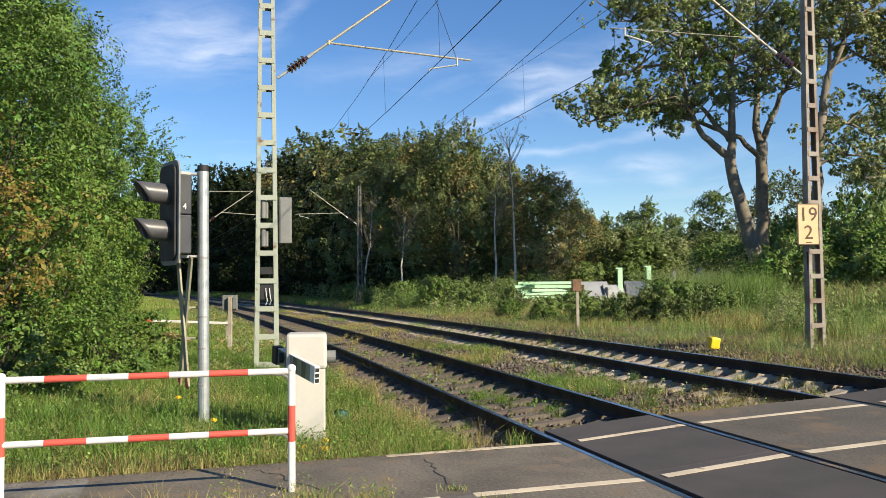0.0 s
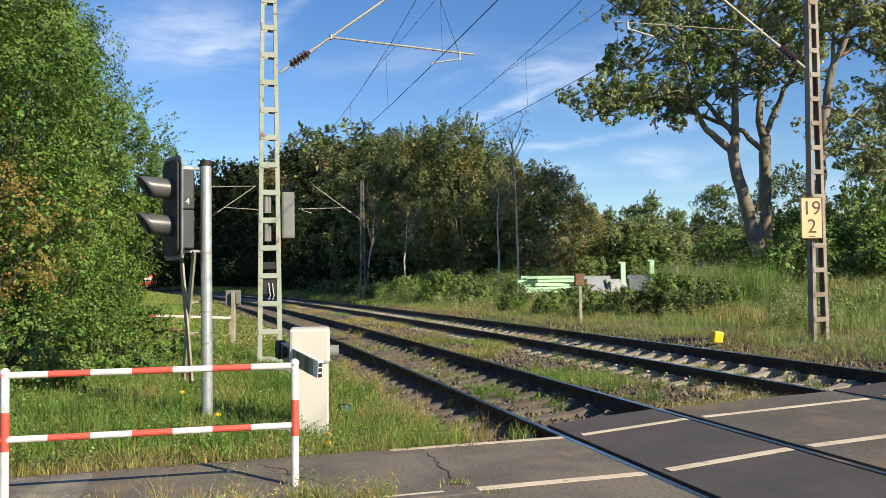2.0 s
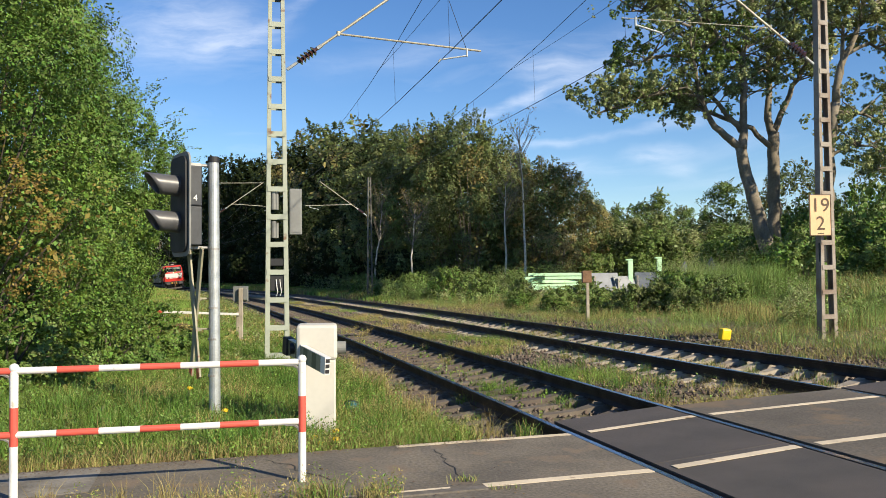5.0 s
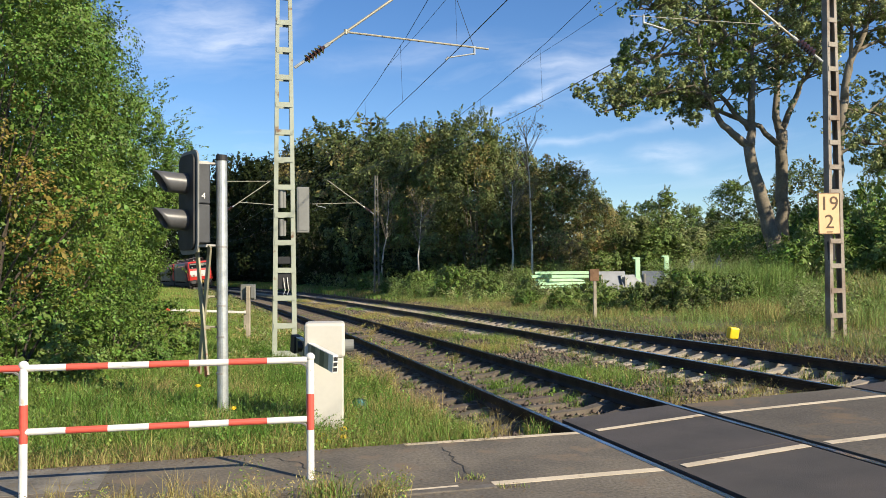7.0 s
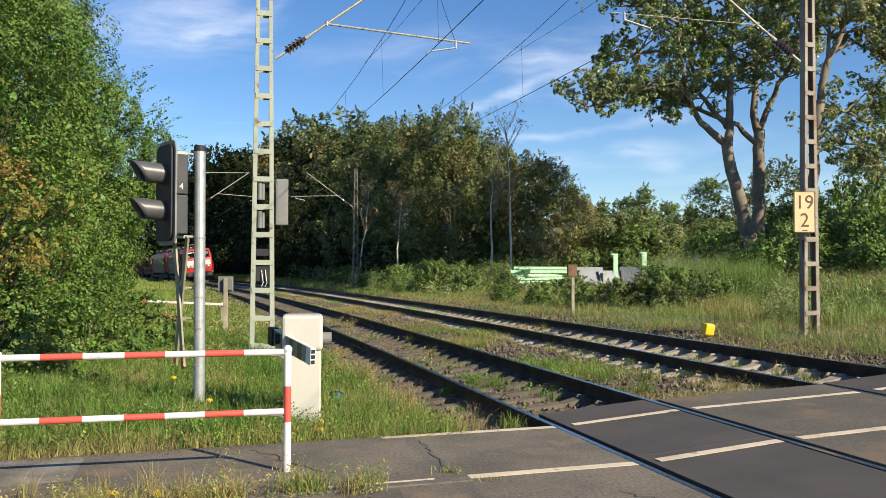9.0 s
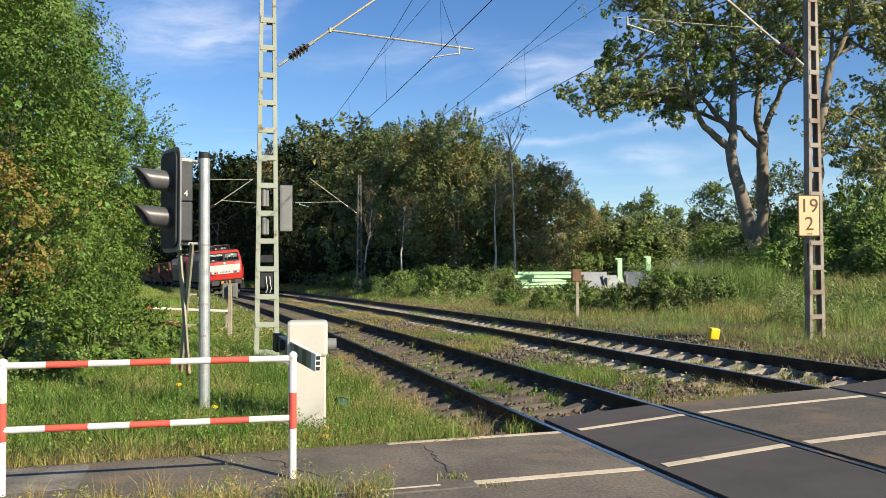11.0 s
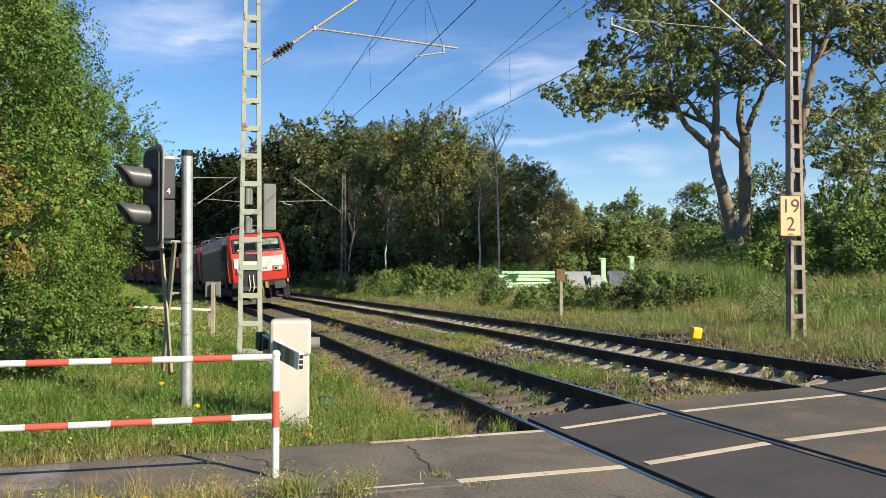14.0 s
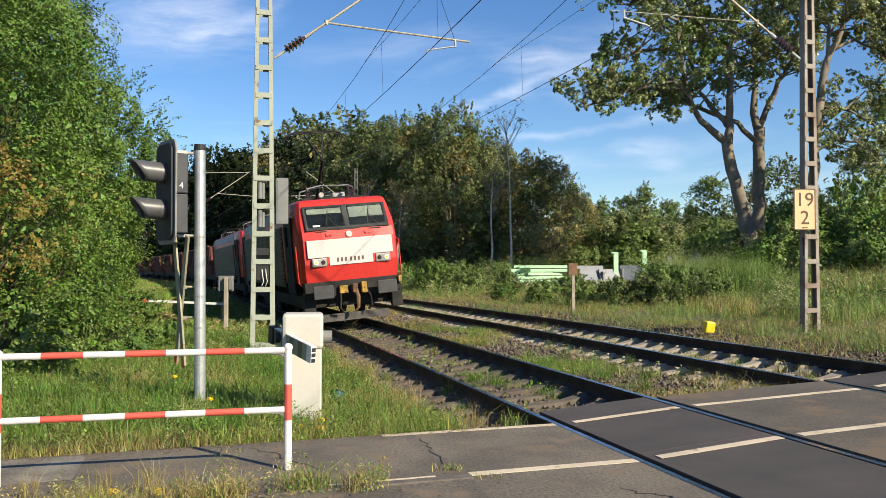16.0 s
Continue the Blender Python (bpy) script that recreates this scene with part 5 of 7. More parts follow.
# the big poplars on the bank
def poplar(label, base, seed, limbs, lump, n, r0, leaf=0.17, mats=("poplar_leaf", "bush_leaf")):
    """limbs: lists of (x, z) offsets from the base with depth sway, first the trunk."""
    r = random.Random(seed)
    t = thing("poplar_tree", label, "tree", spot(*base), "big poplars")
    centers, radii = [], []
    for i, (pts, ra, rb) in enumerate(limbs):
        d0 = 0.0 if i == 0 else r.uniform(-0.15, 0.15)
        P = [Vector((x, y + d0 * (z - pts[0][2]), z)) for x, y, z in pts]
        fine = []
        for a, b in zip(P, P[1:]):
            for f in (0, 0.33, 0.66):
                fine.append(a.lerp(b, f) + Vector((r.uniform(-1, 1), r.uniform(-1, 1), 0)) * 0.07)
        fine.append(P[-1])
        k = len(fine) - 1
        part("trunk" if i == 0 else "limb", path_tube(bmesh.new(), fine, [ra + (rb - ra) * j / k for j in range(k + 1)], 12), "bark", t, smooth=True)
        if i == 0:
            continue
        bm = bmesh.new()
        L = sum((b - a).length for a, b in zip(P, P[1:]))
        for j in range(int(L * 3.0)):
            f = r.uniform(0.42, 1.0) * k
            a = fine[int(f)].lerp(fine[min(int(f) + 1, k)], f - int(f))
            az = r.uniform(0, 6.283)
            b = a + Vector((math.cos(az), math.sin(az), r.uniform(-0.1, 0.9))) * r.uniform(0.6, 1.9)
            c = b + Vector((r.uniform(-0.5, 0.5), r.uniform(-0.5, 0.5), r.uniform(-0.3, 0.7)))
            path_tube(bm, [a, b, c], [0.05, 0.03, 0.01], 5)
            for q in (b, c, b.lerp(c, 0.5), c, b):
                centers.append(q + Vector((r.gauss(0, 0.5), r.gauss(0, 0.5), r.gauss(0, 0.45))))
                radii.append(lump * r.uniform(0.4, 1.1))
        tagged(part("branchwork", bm, "bark", t), kind="stuff")
    crown("crown", t, centers, radii, n, leaf, list(mats), [0.75, 0.25], seed, (0, 0, 9), 0.75)
    return t


poplar("big poplar with a leaning forked trunk and airy crown", (16.8, 45.0), 61, [
    ([(0.1, 0, -0.4), (-0.1, 0, 1.6), (-0.6, 0, 3.4), (-1.0, 0, 5.0), (-1.45, 0, 7.2)], 0.46, 0.28),
    ([(-1.45, 0, 7.2), (-2.3, -0.2, 7.8), (-3.15, -0.4, 8.5), (-3.7, -0.6, 10.1), (-4.05, -0.8, 11.9), (-4.3, -1.0, 14.2)], 0.22, 0.05),
    ([(-1.4, 0, 7.1), (-1.2, 0.1, 7.9), (-1.2, 0.2, 9.6), (-1.1, 0.5, 12.3), (-0.5, 0.6, 15.0), (-0.2, 0.6, 17.5)], 0.26, 0.06),
    ([(-1.3, 0.1, 8.1), (-2.0, 0.4, 9.0), (-2.7, 0.8, 10.1), (-3.05, 1.0, 12.0), (-3.2, 1.0, 14.5)], 0.17, 0.04),
    ([(-3.6, -0.6, 9.8), (-5.5, -0.9, 10.0), (-7.6, -1.3, 9.5), (-9.4, -1.8, 8.7)], 0.09, 0.02),
    ([(-4.05, -0.8, 11.9), (-6.0, -0.6, 12.0), (-7.4, -0.8, 11.4)], 0.09, 0.02),
    ([(-4.2, -0.9, 13.4), (-6.0, -0.6, 14.4), (-7.6, -0.8, 14.3)], 0.08, 0.02),
    ([(-1.1, 0.4, 11.6), (-2.4, 0.4, 13.2), (-3.4, 0.4, 15.2), (-5.2, 0.3, 17.0)], 0.13, 0.04),
    ([(-3.1, 1.0, 12.8), (-4.9, 0.7, 13.9), (-6.0, 0.4, 15.6)], 0.09, 0.02),
], 0.46, 58000, 0.5, 0.14)
poplar("big poplar with a straight trunk that forks high", (18.1, 47.5), 62, [
    ([(0, 0, -0.4), (-0.1, 0, 2.5), (-0.1, 0, 4.5), (-0.05, 0, 6.6), (-0.05, 0, 8.2)], 0.38, 0.30),
    ([(-0.1, 0, 8.1), (-0.3, 0, 9.0), (-0.05, 0.2, 11.0), (0.2, 0.3, 14), (0.4, 0.3, 18)], 0.25, 0.07),
    ([(0.0, 0, 8.2), (0.4, -0.1, 9.2), (1.2, -0.2, 10.9), (1.9, -0.4, 12.0), (2.5, -0.6, 13.9), (3.0, -0.8, 16.5)], 0.19, 0.05),
    ([(-0.2, 0, 7.3), (-1.4, -0.3, 8.4), (-3.7, -0.6, 9.2), (-5.4, -0.8, 9.8), (-7.0, -0.9, 9.8), (-7.6, -0.9, 9.3)], 0.16, 0.03),
    ([(0.1, 0.1, 11.2), (-1.1, 0.1, 12.2), (-3.5, 0.1, 14.1)], 0.13, 0.04),
    ([(0.1, 0.1, 12.0), (1.2, 0.1, 14.0), (1.6, 0.1, 16.0)], 0.12, 0.04),
], 0.44, 33000, 0.5, 0.14)
poplar("tall poplar with arching limbs and pale leaves", (18.3, 41.0), 63, [
    ([(0, 0, -0.4), (-0.15, 0, 3.0), (-0.1, 0, 4.6), (0.0, 0, 6.8), (0.3, 0, 8.7)], 0.27, 0.22),
    ([(0.3, 0, 8.7), (0.6, 0, 10.4), (1.25, 0, 12.0), (1.9, 0.1, 13.6), (2.6, 0.2, 16.0)], 0.2, 0.05),
    ([(0.3, 0, 8.7), (0.65, 0.2, 10.9), (0.9, 0.3, 13.1), (0.9, 0.3, 15.5)], 0.13, 0.04),
    ([(0.0, 0, 7.8), (0.9, 0.3, 8.3), (2.0, 0.5, 8.2), (3.2, 0.5, 7.4)], 0.10, 0.03),
    ([(-0.1, 0, 6.0), (0.8, -0.3, 6.6), (1.8, -0.5, 6.5), (2.8, -0.6, 5.4)], 0.09, 0.03),
    ([(0.8, 0, 11.0), (2.0, 0.1, 11.6), (3.4, 0.1, 11.0), (4.2, 0.1, 9.6)], 0.10, 0.03),
    ([(1.8, 0.1, 13.4), (3.0, 0.0, 13.6), (4.4, 0.0, 12.6), (5.2, 0, 11.2)], 0.10, 0.03),
], 0.46, 36000, 0.4, 0.14, ("birch_leaf", "poplar_leaf"))
make_tree("willow_tree", "drooping grey-green tree beside the bank", 65, 9.5, 3.0, 0.2, 0.15, 14000, ["birch_leaf", "bush_leaf"], [0.6, 0.4], 0.2, "bark_dark", 12, 0.8, 70, m=spot(23.5, 43))
make_tree("willow_tree", "drooping grey-green tree beside the bank", 66, 8.0, 3.0, 0.15, 0.15, 12000, ["birch_leaf", "bush_leaf"], [0.5, 0.5], 0.2, "bark_dark", 12, 0.8, 70, m=spot(27.0, 46))


# shrubs
def shrubs():
    a = make_bush("shrub", "leafy green shrub at the edge of the grass", 71, 1.5, 1.3, 2.0, 0.15, 3600, ["bush_leaf", "oak_leaf"], [0.75, 0.25], sprays=26, reach=0.8, lumps=20, lump=0.55, fill=300, dense=5, m=spot(6.6, 26.6, 0, 0.5), group="shrubs")
    b = make_bush("shrub", "leafy green shrub at the edge of the grass", 72, 1.9, 1.5, 2.2, 0.16, 3800, ["bush_leaf", "hedge_leaf"], [0.6, 0.4], sprays=26, reach=0.8, lumps=22, lump=0.6, fill=300, dense=5, m=spot(7.4, 28.2, 40, 0.5), group="shrubs")
    c = make_bush("ivy_mound", "dark ivy and bramble growing over the bank", 73, 2.8, 2.2, 1.9, 0.15, 6000, ["bush_leaf", "hedge_leaf"], [0.7, 0.3], sprays=40, reach=0.5, lumps=30, lump=0.75, fill=700, dense=5, m=spot(15, 36), group="brambles")
    # near-black leaves paint the shadow at the foot of the wood
    e = make_bush("undergrowth", "undergrowth of the wood, its shade put into near-black leaves", 75, 1.9, 1.5, 2.2, 0.16, 2200, ["shade_leaf", "oak_leaf"], [0.95, 0.05], lumps=28, lump=0.5, m=spot(-8.5, 80, 40, 1.6), group="undergrowth")
    d = make_bush("far_shrub", "light green bushy tree in the distance", 74, 2.6, 2.4, 4.0, 0.20, 6500, ["bush_leaf", "oak_leaf", "birch_leaf"], [0.45, 0.3, 0.25], sprays=40, fill=800, lumps=36, lump=0.95, m=spot(14, 61), group="distant bushes", category="tree", ragged=0.3)
    r = random.Random(8)
    for x, y, s in ((5.6, 27.5, 0.42), (4.9, 28.6, 0.4), (7.6, 27.0, 0.5), (8.6, 27.6, 0.52), (9.3, 28.4, 0.46), (6.9, 25.6, 0.42), (8.0, 25.9, 0.45), (3.0, 37, 0.45), (1.6, 42.5, 0.6), (-0.2, 46, 0.7), (5.2, 33, 0.45), (3.8, 31, 0.4), (2.6, 34, 0.35), (-2.2, 50, 0.6), (-4.4, 55, 0.5), (-6.6, 62, 0.6), (1.2, 50, 0.7), (3.6, 51, 0.6), (6.5, 55, 0.8), (9.5, 57, 0.8), (12.5, 58, 0.9), (-8.5, 70, 0.7), (-1.0, 54, 0.8), (-10.5, 79, 0.8), (5.7, 26.6, 0.42), (7.0, 27.0, 0.52), (8.0, 28.6, 0.5)):
        clone(a if r.random() < 0.5 else b, spot(x, y, r.uniform(0, 360), s, s * r.uniform(0.85, 1.15)))
    for x, y, s, z in ((16.5, 38.5, 1.05, 1.2), (19.5, 37.0, 1.1, 1.35), (22.5, 36.5, 1.1, 1.4), (18, 34.0, 0.95, 1.0), (21, 33, 1.0, 1.1), (25, 37, 1.2, 1.6), (15.4, 41.5, 0.9, 0.7), (20.0, 40, 1.2, 1.7), (23.5, 31, 1.0, 1.0), (18.2, 49.5, 0.8, 1.6), (18.0, 54, 1.2, 1.0), (22, 51, 1.3, 1.5), (27, 42, 1.4, 1.6), (30, 48, 1.6, 2.2)):
        clone(c, spot(x, y, r.uniform(0, 360), s, s * z))
    # shade-coloured bushes set where the wood's foot lies in shadow
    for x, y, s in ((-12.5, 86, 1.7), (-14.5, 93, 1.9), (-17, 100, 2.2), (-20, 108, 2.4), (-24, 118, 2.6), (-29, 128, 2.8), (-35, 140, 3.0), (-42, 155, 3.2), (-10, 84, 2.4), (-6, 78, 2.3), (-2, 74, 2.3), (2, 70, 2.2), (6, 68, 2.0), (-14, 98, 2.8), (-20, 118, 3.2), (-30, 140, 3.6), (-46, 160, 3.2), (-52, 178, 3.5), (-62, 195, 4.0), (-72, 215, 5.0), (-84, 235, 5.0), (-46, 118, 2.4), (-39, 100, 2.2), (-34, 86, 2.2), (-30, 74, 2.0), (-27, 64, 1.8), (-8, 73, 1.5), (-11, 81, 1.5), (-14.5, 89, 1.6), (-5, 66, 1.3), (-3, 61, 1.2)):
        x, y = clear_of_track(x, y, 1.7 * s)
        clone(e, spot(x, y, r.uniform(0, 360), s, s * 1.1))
    for x, y, s in ((14, 60, 1.7), (17, 62, 1.8), (20.5, 64, 1.9), (24, 66, 2.0), (28, 68, 2.2), (11, 66, 1.8), (33, 70, 2.4), (16, 75, 2.3), (22, 80, 2.6), (28, 84, 2.6), (34, 86, 2.8), (40, 88, 3.0)):
        clone(d, spot(x, y, r.uniform(0, 360), s * 0.55, s * 0.43))


shrubs()


# grass
def blades(name, label, xy, height, width, mats, weights, seed, lean=0.35, category="grass", z0=None, patch=0.9):
    """Bent tapering blades, one object for the whole stand."""
    r = np.random.default_rng(seed)
    n = len(xy)
    h = (np.asarray(height) * r.uniform(0.55, 1.25, n))[:, None]
    w = (width * r.uniform(0.7, 1.3, n))[:, None]
    base = np.concatenate([xy, (soil(xy[:, 0], xy[:, 1]) - 0.02 if z0 is None else z0)[:, None]], 1)
    az = r.uniform(0, 2 * np.pi, n)
    side = np.stack([np.cos(az), np.sin(az), np.zeros(n)], 1) * w * 0.5
    la = r.uniform(0, 2 * np.pi, n)
    tilt = np.stack([np.cos(la), np.sin(la), np.zeros(n)], 1) * (np.abs(r.normal(0, lean, n)))[:, None] * h
    up = np.array([0, 0, 1.0])
    p0, p1 = base - side, base + side
    mid = base + up * h * 0.55 + tilt * 0.35
    p2, p3 = mid - side * 0.75, mid + side * 0.75
    p4 = base + up * h * 0.95 + tilt
    verts = np.stack([p0, p1, p2, p3, p4], 1).reshape(-1, 3)
    k = np.arange(n)[:, None, None] * 5
    f = (k + np.array([[0, 1, 3], [0, 3, 2], [2, 3, 4]])).reshape(-1, 3)
    q = np.sin(xy[:, 0] * patch + seed) + np.sin(xy[:, 1] * patch * 0.8 + seed * 2) + r.normal(size=n) * 0.7
    index = np.repeat(np.searchsorted(np.quantile(q, np.cumsum(weights)[:-1]), q), 3)
    return tagged(new(name, array_mesh(name, verts, f, mats, index)), label, category, kind="stuff")


def scatter(n, s0, s1, n0, n1, seed, keep=None, power=1.0):
    r = np.random.default_rng(seed)
    s = s0 + (s1 - s0) * r.random(n) ** power
    m = n0 + (n1 - n0) * r.random(n)
    p = np.array([at(a, b)[:2] for a, b in zip(s, m)])
    ok = (p[:, 1] - SLOPE * p[:, 0] > np.where(m > -0.9, 9.35, 8.56) + r.normal(0, 0.05, n))
    if keep is not None:
        ok &= keep(p[:, 0], p[:, 1], m)
    return p[ok]


def patchy(scale, cut, seed):
    def f(x, y, m):
        v = np.sin(x * scale + seed) * np.sin(y * scale * 0.8 + seed * 1.7) + 0.6 * np.sin(x * scale * 2.3 + y * scale * 1.9 + seed)
        return v + np.random.default_rng(seed).normal(0, 0.3, len(x)) > cut
    return f


blades("grass", "lush green grass on the verge beside the track", scatter(95000, 0, 22, -7.2, -1.9, 81, lambda x, y, m: (y - SLOPE * x > 8.75 + 0.6 * np.random.default_rng(14).random(len(x)) ** 0.7) & (m < -2.3 - 1.2 * np.random.default_rng(15).random(len(x)))), 0.24, 0.009, ["grass", "grass_dry"], [0.88, 0.12], 81, 1.0)
blades("grass", "long green grass on the verge beside the track", scatter(22000, 18, 60, -9, -1.9, 82), 0.30, 0.026, ["grass", "grass_dry"], [0.85, 0.15], 82)
blades("dry_grass", "dry straw-coloured grass along the road edge", scatter(60000, 0, 4.2, -7.0, -1.75, 83, lambda x, y, m: (y - SLOPE * x < 8.60 + 0.85 * np.random.default_rng(4).random(len(x)) ** 1.3) | (m > -2.6)), 0.25, 0.007, ["grass_dry", "grass"], [0.62, 0.38], 83, 0.6)
blades("grass", "green and dry grass beside the near rail", scatter(30000, 0.6, 40, -3.0, -1.7, 84, power=1.6), 0.22, 0.006, ["grass", "grass_dry"], [0.4, 0.6], 84, 1.0)
blades("grass", "grass growing in tufts between the two tracks", scatter(90000, 1.9, 60, 1.15, 2.95, 85, patchy(1.1, 0.5, 3), 1.45), 0.20, 0.0065, ["grass", "grass_dry"], [0.35, 0.65], 85, 0.8)
blades("grass", "sparse weeds between the rails", scatter(14000, 1.9, 40, -0.6, 0.6, 86, patchy(1.7, 0.62, 5), 1.3), 0.13, 0.007, ["grass", "grass_dry"], [0.7, 0.3], 86, 0.6)
blades("grass", "sparse weeds between the far rails", scatter(20000, 6.5, 50, 3.3, 4.7, 87, patchy(1.2, 0.45, 6), 1.3), 0.20, 0.008, ["grass", "grass_dry"], [0.5, 0.5], 87, 0.5)
blades("meadow_grass", "tall green and straw-coloured grass beyond the far track", scatter(60000, 2, 46, 6.1, 14, 88, patchy(1.6, -0.45, 9), 1.2), 0.22, 0.008, ["plume", "grass_dry"], [0.5, 0.5], 88, 1.3)
blades("dry_grass", "short dry grass on the shoulder of the far track", scatter(15000, 2, 40, 5.5, 7.2, 188, patchy(2.1, -0.4, 12), 1.2), 0.17, 0.009, ["grass_dry", "plume"], [0.6, 0.4], 188, 1.2)
blades("meadow_grass", "tall pale grass on the bank", scatter(30000, 4, 60, 11, 27, 89), 0.42, 0.02, ["plume", "grass_dry"], [0.7, 0.3], 89, 0.9)
blades("meadow_grass", "grass along the far side of the tracks", scatter(22000, 40, 110, 5.8, 13, 90), 0.5, 0.05, ["grass", "grass_dry"], [0.7, 0.3], 90, 0.35)


blades("grass", "rank grass beside the near track in the distance", scatter(16000, 50, 150, -16, -1.9, 128), 0.6, 0.06, ["grass", "grass_dry"], [0.8, 0.2], 128, 0.4)
blades("grass", "rank grass beside the far track in the distance", scatter(9000, 90, 170, 5.6, 12, 129), 0.6, 0.08, ["grass", "grass_dry"], [0.8, 0.2], 129, 0.4)


# taller, darker tufts
def tufts(name, label, seeds, per, spread, height, width, mats, weights, seed):
    r = np.random.default_rng(seed)
    xy = np.repeat(seeds, per, 0) + r.normal(0, spread, (len(seeds) * per, 2))
    h = np.repeat(height * r.uniform(0.6, 1.3, len(seeds)), per)
    blades(name, label, xy, h, width, mats, weights, seed, 0.55)


tufts("grass_tuft", "taller darker tufts in the verge", scatter(700, 0.3, 16, -7, -2.1, 121, lambda x, y, m: y - SLOPE * x > 9.1, 1.2), 80, 0.13, 0.30, 0.010, ["tuft"], [1.0], 121)
tufts("grass_tuft", "straw-coloured tufts in the verge", scatter(110, 0.2, 12, -6, -1.2, 122, power=1.6), 40, 0.06, 0.34, 0.006, ["grass_dry"], [1.0], 122)
tufts("grass_tuft", "green tufts at the foot of the rails", scatter(150, 2, 25, -1.6, 5.6, 123, power=1.3), 80, 0.07, 0.24, 0.006, ["tuft", "grass_dry"], [0.6, 0.4], 123)
tufts("grass_tuft", "pale tall tufts beyond the far track", scatter(220, 3, 40, 6.6, 15, 124, power=1.1), 80, 0.18, 0.34, 0.007, ["plume", "grass_dry"], [0.6, 0.4], 124)


# broad-leaved weeds among the grass
def weeds(name, label, xy, height, size, mats, weights, seed, wide=0.6, level=None):
    r = np.random.default_rng(seed)
    stems, per = len(xy), 14
    base = np.repeat(np.concatenate([xy, (soil(xy[:, 0], xy[:, 1]) if level is None else np.full(stems, level))[:, None]], 1), per, 0)
    h = np.repeat(height * r.uniform(0.4, 1.3, stems), per)
    up = h * r.random(stems * per)
    az = r.uniform(0, 6.283, stems * per)
    out = np.stack([np.cos(az), np.sin(az), np.full(stems * per, 0.4)], 1)
    pos = base + np.stack([np.cos(az), np.sin(az), np.zeros(stems * per)], 1) * (0.25 * h * r.random(stems * per))[:, None]
    pos[:, 2] += up
    q = np.repeat(np.sin(xy[:, 0] * 1.3 + seed) + np.sin(xy[:, 1] * 1.1) + r.normal(size=stems) * 0.8, per)
    index = np.searchsorted(np.quantile(q, np.cumsum(weights)[:-1]), q)
    ob = new(name, leaf_mesh(name, pos, out, np.full(len(pos), size), mats, index, r, wide))
    return tagged(ob, label, "weeds", kind="stuff")


weeds("weeds", "low green broad-leaved weeds in the verge", scatter(4200, 0, 12, -7, -1.8, 91, power=1.4), 0.27, 0.032, ["bush_leaf", "grass"], [0.5, 0.5], 91)
weeds("weeds", "browning bushy weeds beside the near rail", scatter(1500, 0.1, 14, -3.3, -1.7, 191, power=1.5), 0.26, 0.026, ["grass_dry", "bush_leaf", "brown_leaf"], [0.4, 0.35, 0.25], 191, 0.4)
weeds("weeds", "green weeds along the hedge foot", scatter(900, 4, 40, -8.5, -5.2, 92), 0.5, 0.08, ["bush_leaf", "hedge_leaf"], [0.5, 0.5], 92)
weeds("weeds", "weeds growing in the ballast between the tracks", scatter(420, 2, 30, 1.3, 2.8, 93, patchy(1.1, 0.2, 3), 1.3), 0.2, 0.035, ["grass", "grass_dry"], [0.6, 0.4], 93)
weeds("weeds", "weeds growing between the near rails", scatter(420, 2, 25, -0.6, 0.6, 94, patchy(1.7, 0.3, 5), 1.2), 0.12, 0.05, ["bush_leaf", "grass"], [0.6, 0.4], 94)
weeds("weeds", "bushy weeds along the far track", scatter(6000, 3, 45, 6.3, 16, 95, patchy(0.9, 0.0, 2)), 0.42, 0.045, ["bush_leaf", "plume", "grass_dry"], [0.3, 0.5, 0.2], 95, 0.4)
weeds("weeds", "tall feathery weeds on the bank", scatter(1300, 5, 60, 12, 26, 96, patchy(0.5, 0.15, 4)), 0.9, 0.12, ["plume", "birch_leaf"], [0.5, 0.5], 96, 0.35)
weeds("weeds", "yellow-green shrubby weeds near the wood", scatter(1500, 30, 75, 7, 17, 97), 1.3, 0.17, ["bush_leaf", "birch_leaf"], [0.5, 0.5], 97, 0.4)


def plumes(label, x0, x1, y0, y1, count, per, height, seed):
    """Feathery plants: stems fanning out from one root, with fine leaves along them."""
    r = np.random.default_rng(seed)
    knots = np.stack([r.uniform(x0, x1, count // 9), r.uniform(y0, y1, count // 9)], 1)
    pick = r.integers(0, len(knots), count)
    xy = knots[pick] + r.normal(0, 0.33, (count, 2))
    base = np.concatenate([xy, soil(xy[:, 0], xy[:, 1])[:, None]], 1)
    h = height * r.uniform(0.5, 1.2, (count, 1)) * r.uniform(0.5, 1.15, len(knots))[pick][:, None]
    d = np.repeat(np.concatenate([r.normal(0, 0.16, (count, 2)), np.ones((count, 1))], 1), per, 0)
    d[:, :2] += r.normal(0, 0.14, (count * per, 2))
    f = r.random((count * per, 1)) ** 0.8
    pos = np.repeat(base, per, 0) + d * np.repeat(h, per, 0) * f + unit(count * per, r) * 0.10 * (1.1 - f)
    out = d * np.array([1, 1, 0.2]) + unit(count * per, r) * 0.5
    index = np.repeat((r.random(len(knots)) * 3).astype(int)[pick], per)
    tagged(new("plume_weeds", leaf_mesh("plume_weeds", pos, out, np.full(len(pos), 0.10), ["plume", "birch_leaf", "bush_leaf"], index, r, 0.25)), label, "weeds", kind="stuff")


plumes("feathery light green weeds at the foot of the wood", -3.5, 7.0, 44, 54, 420, 60, 1.5, 141)
plumes("feathery light green weeds in front of the bank", 10.5, 14.6, 38, 47, 260, 70, 1.9, 142)
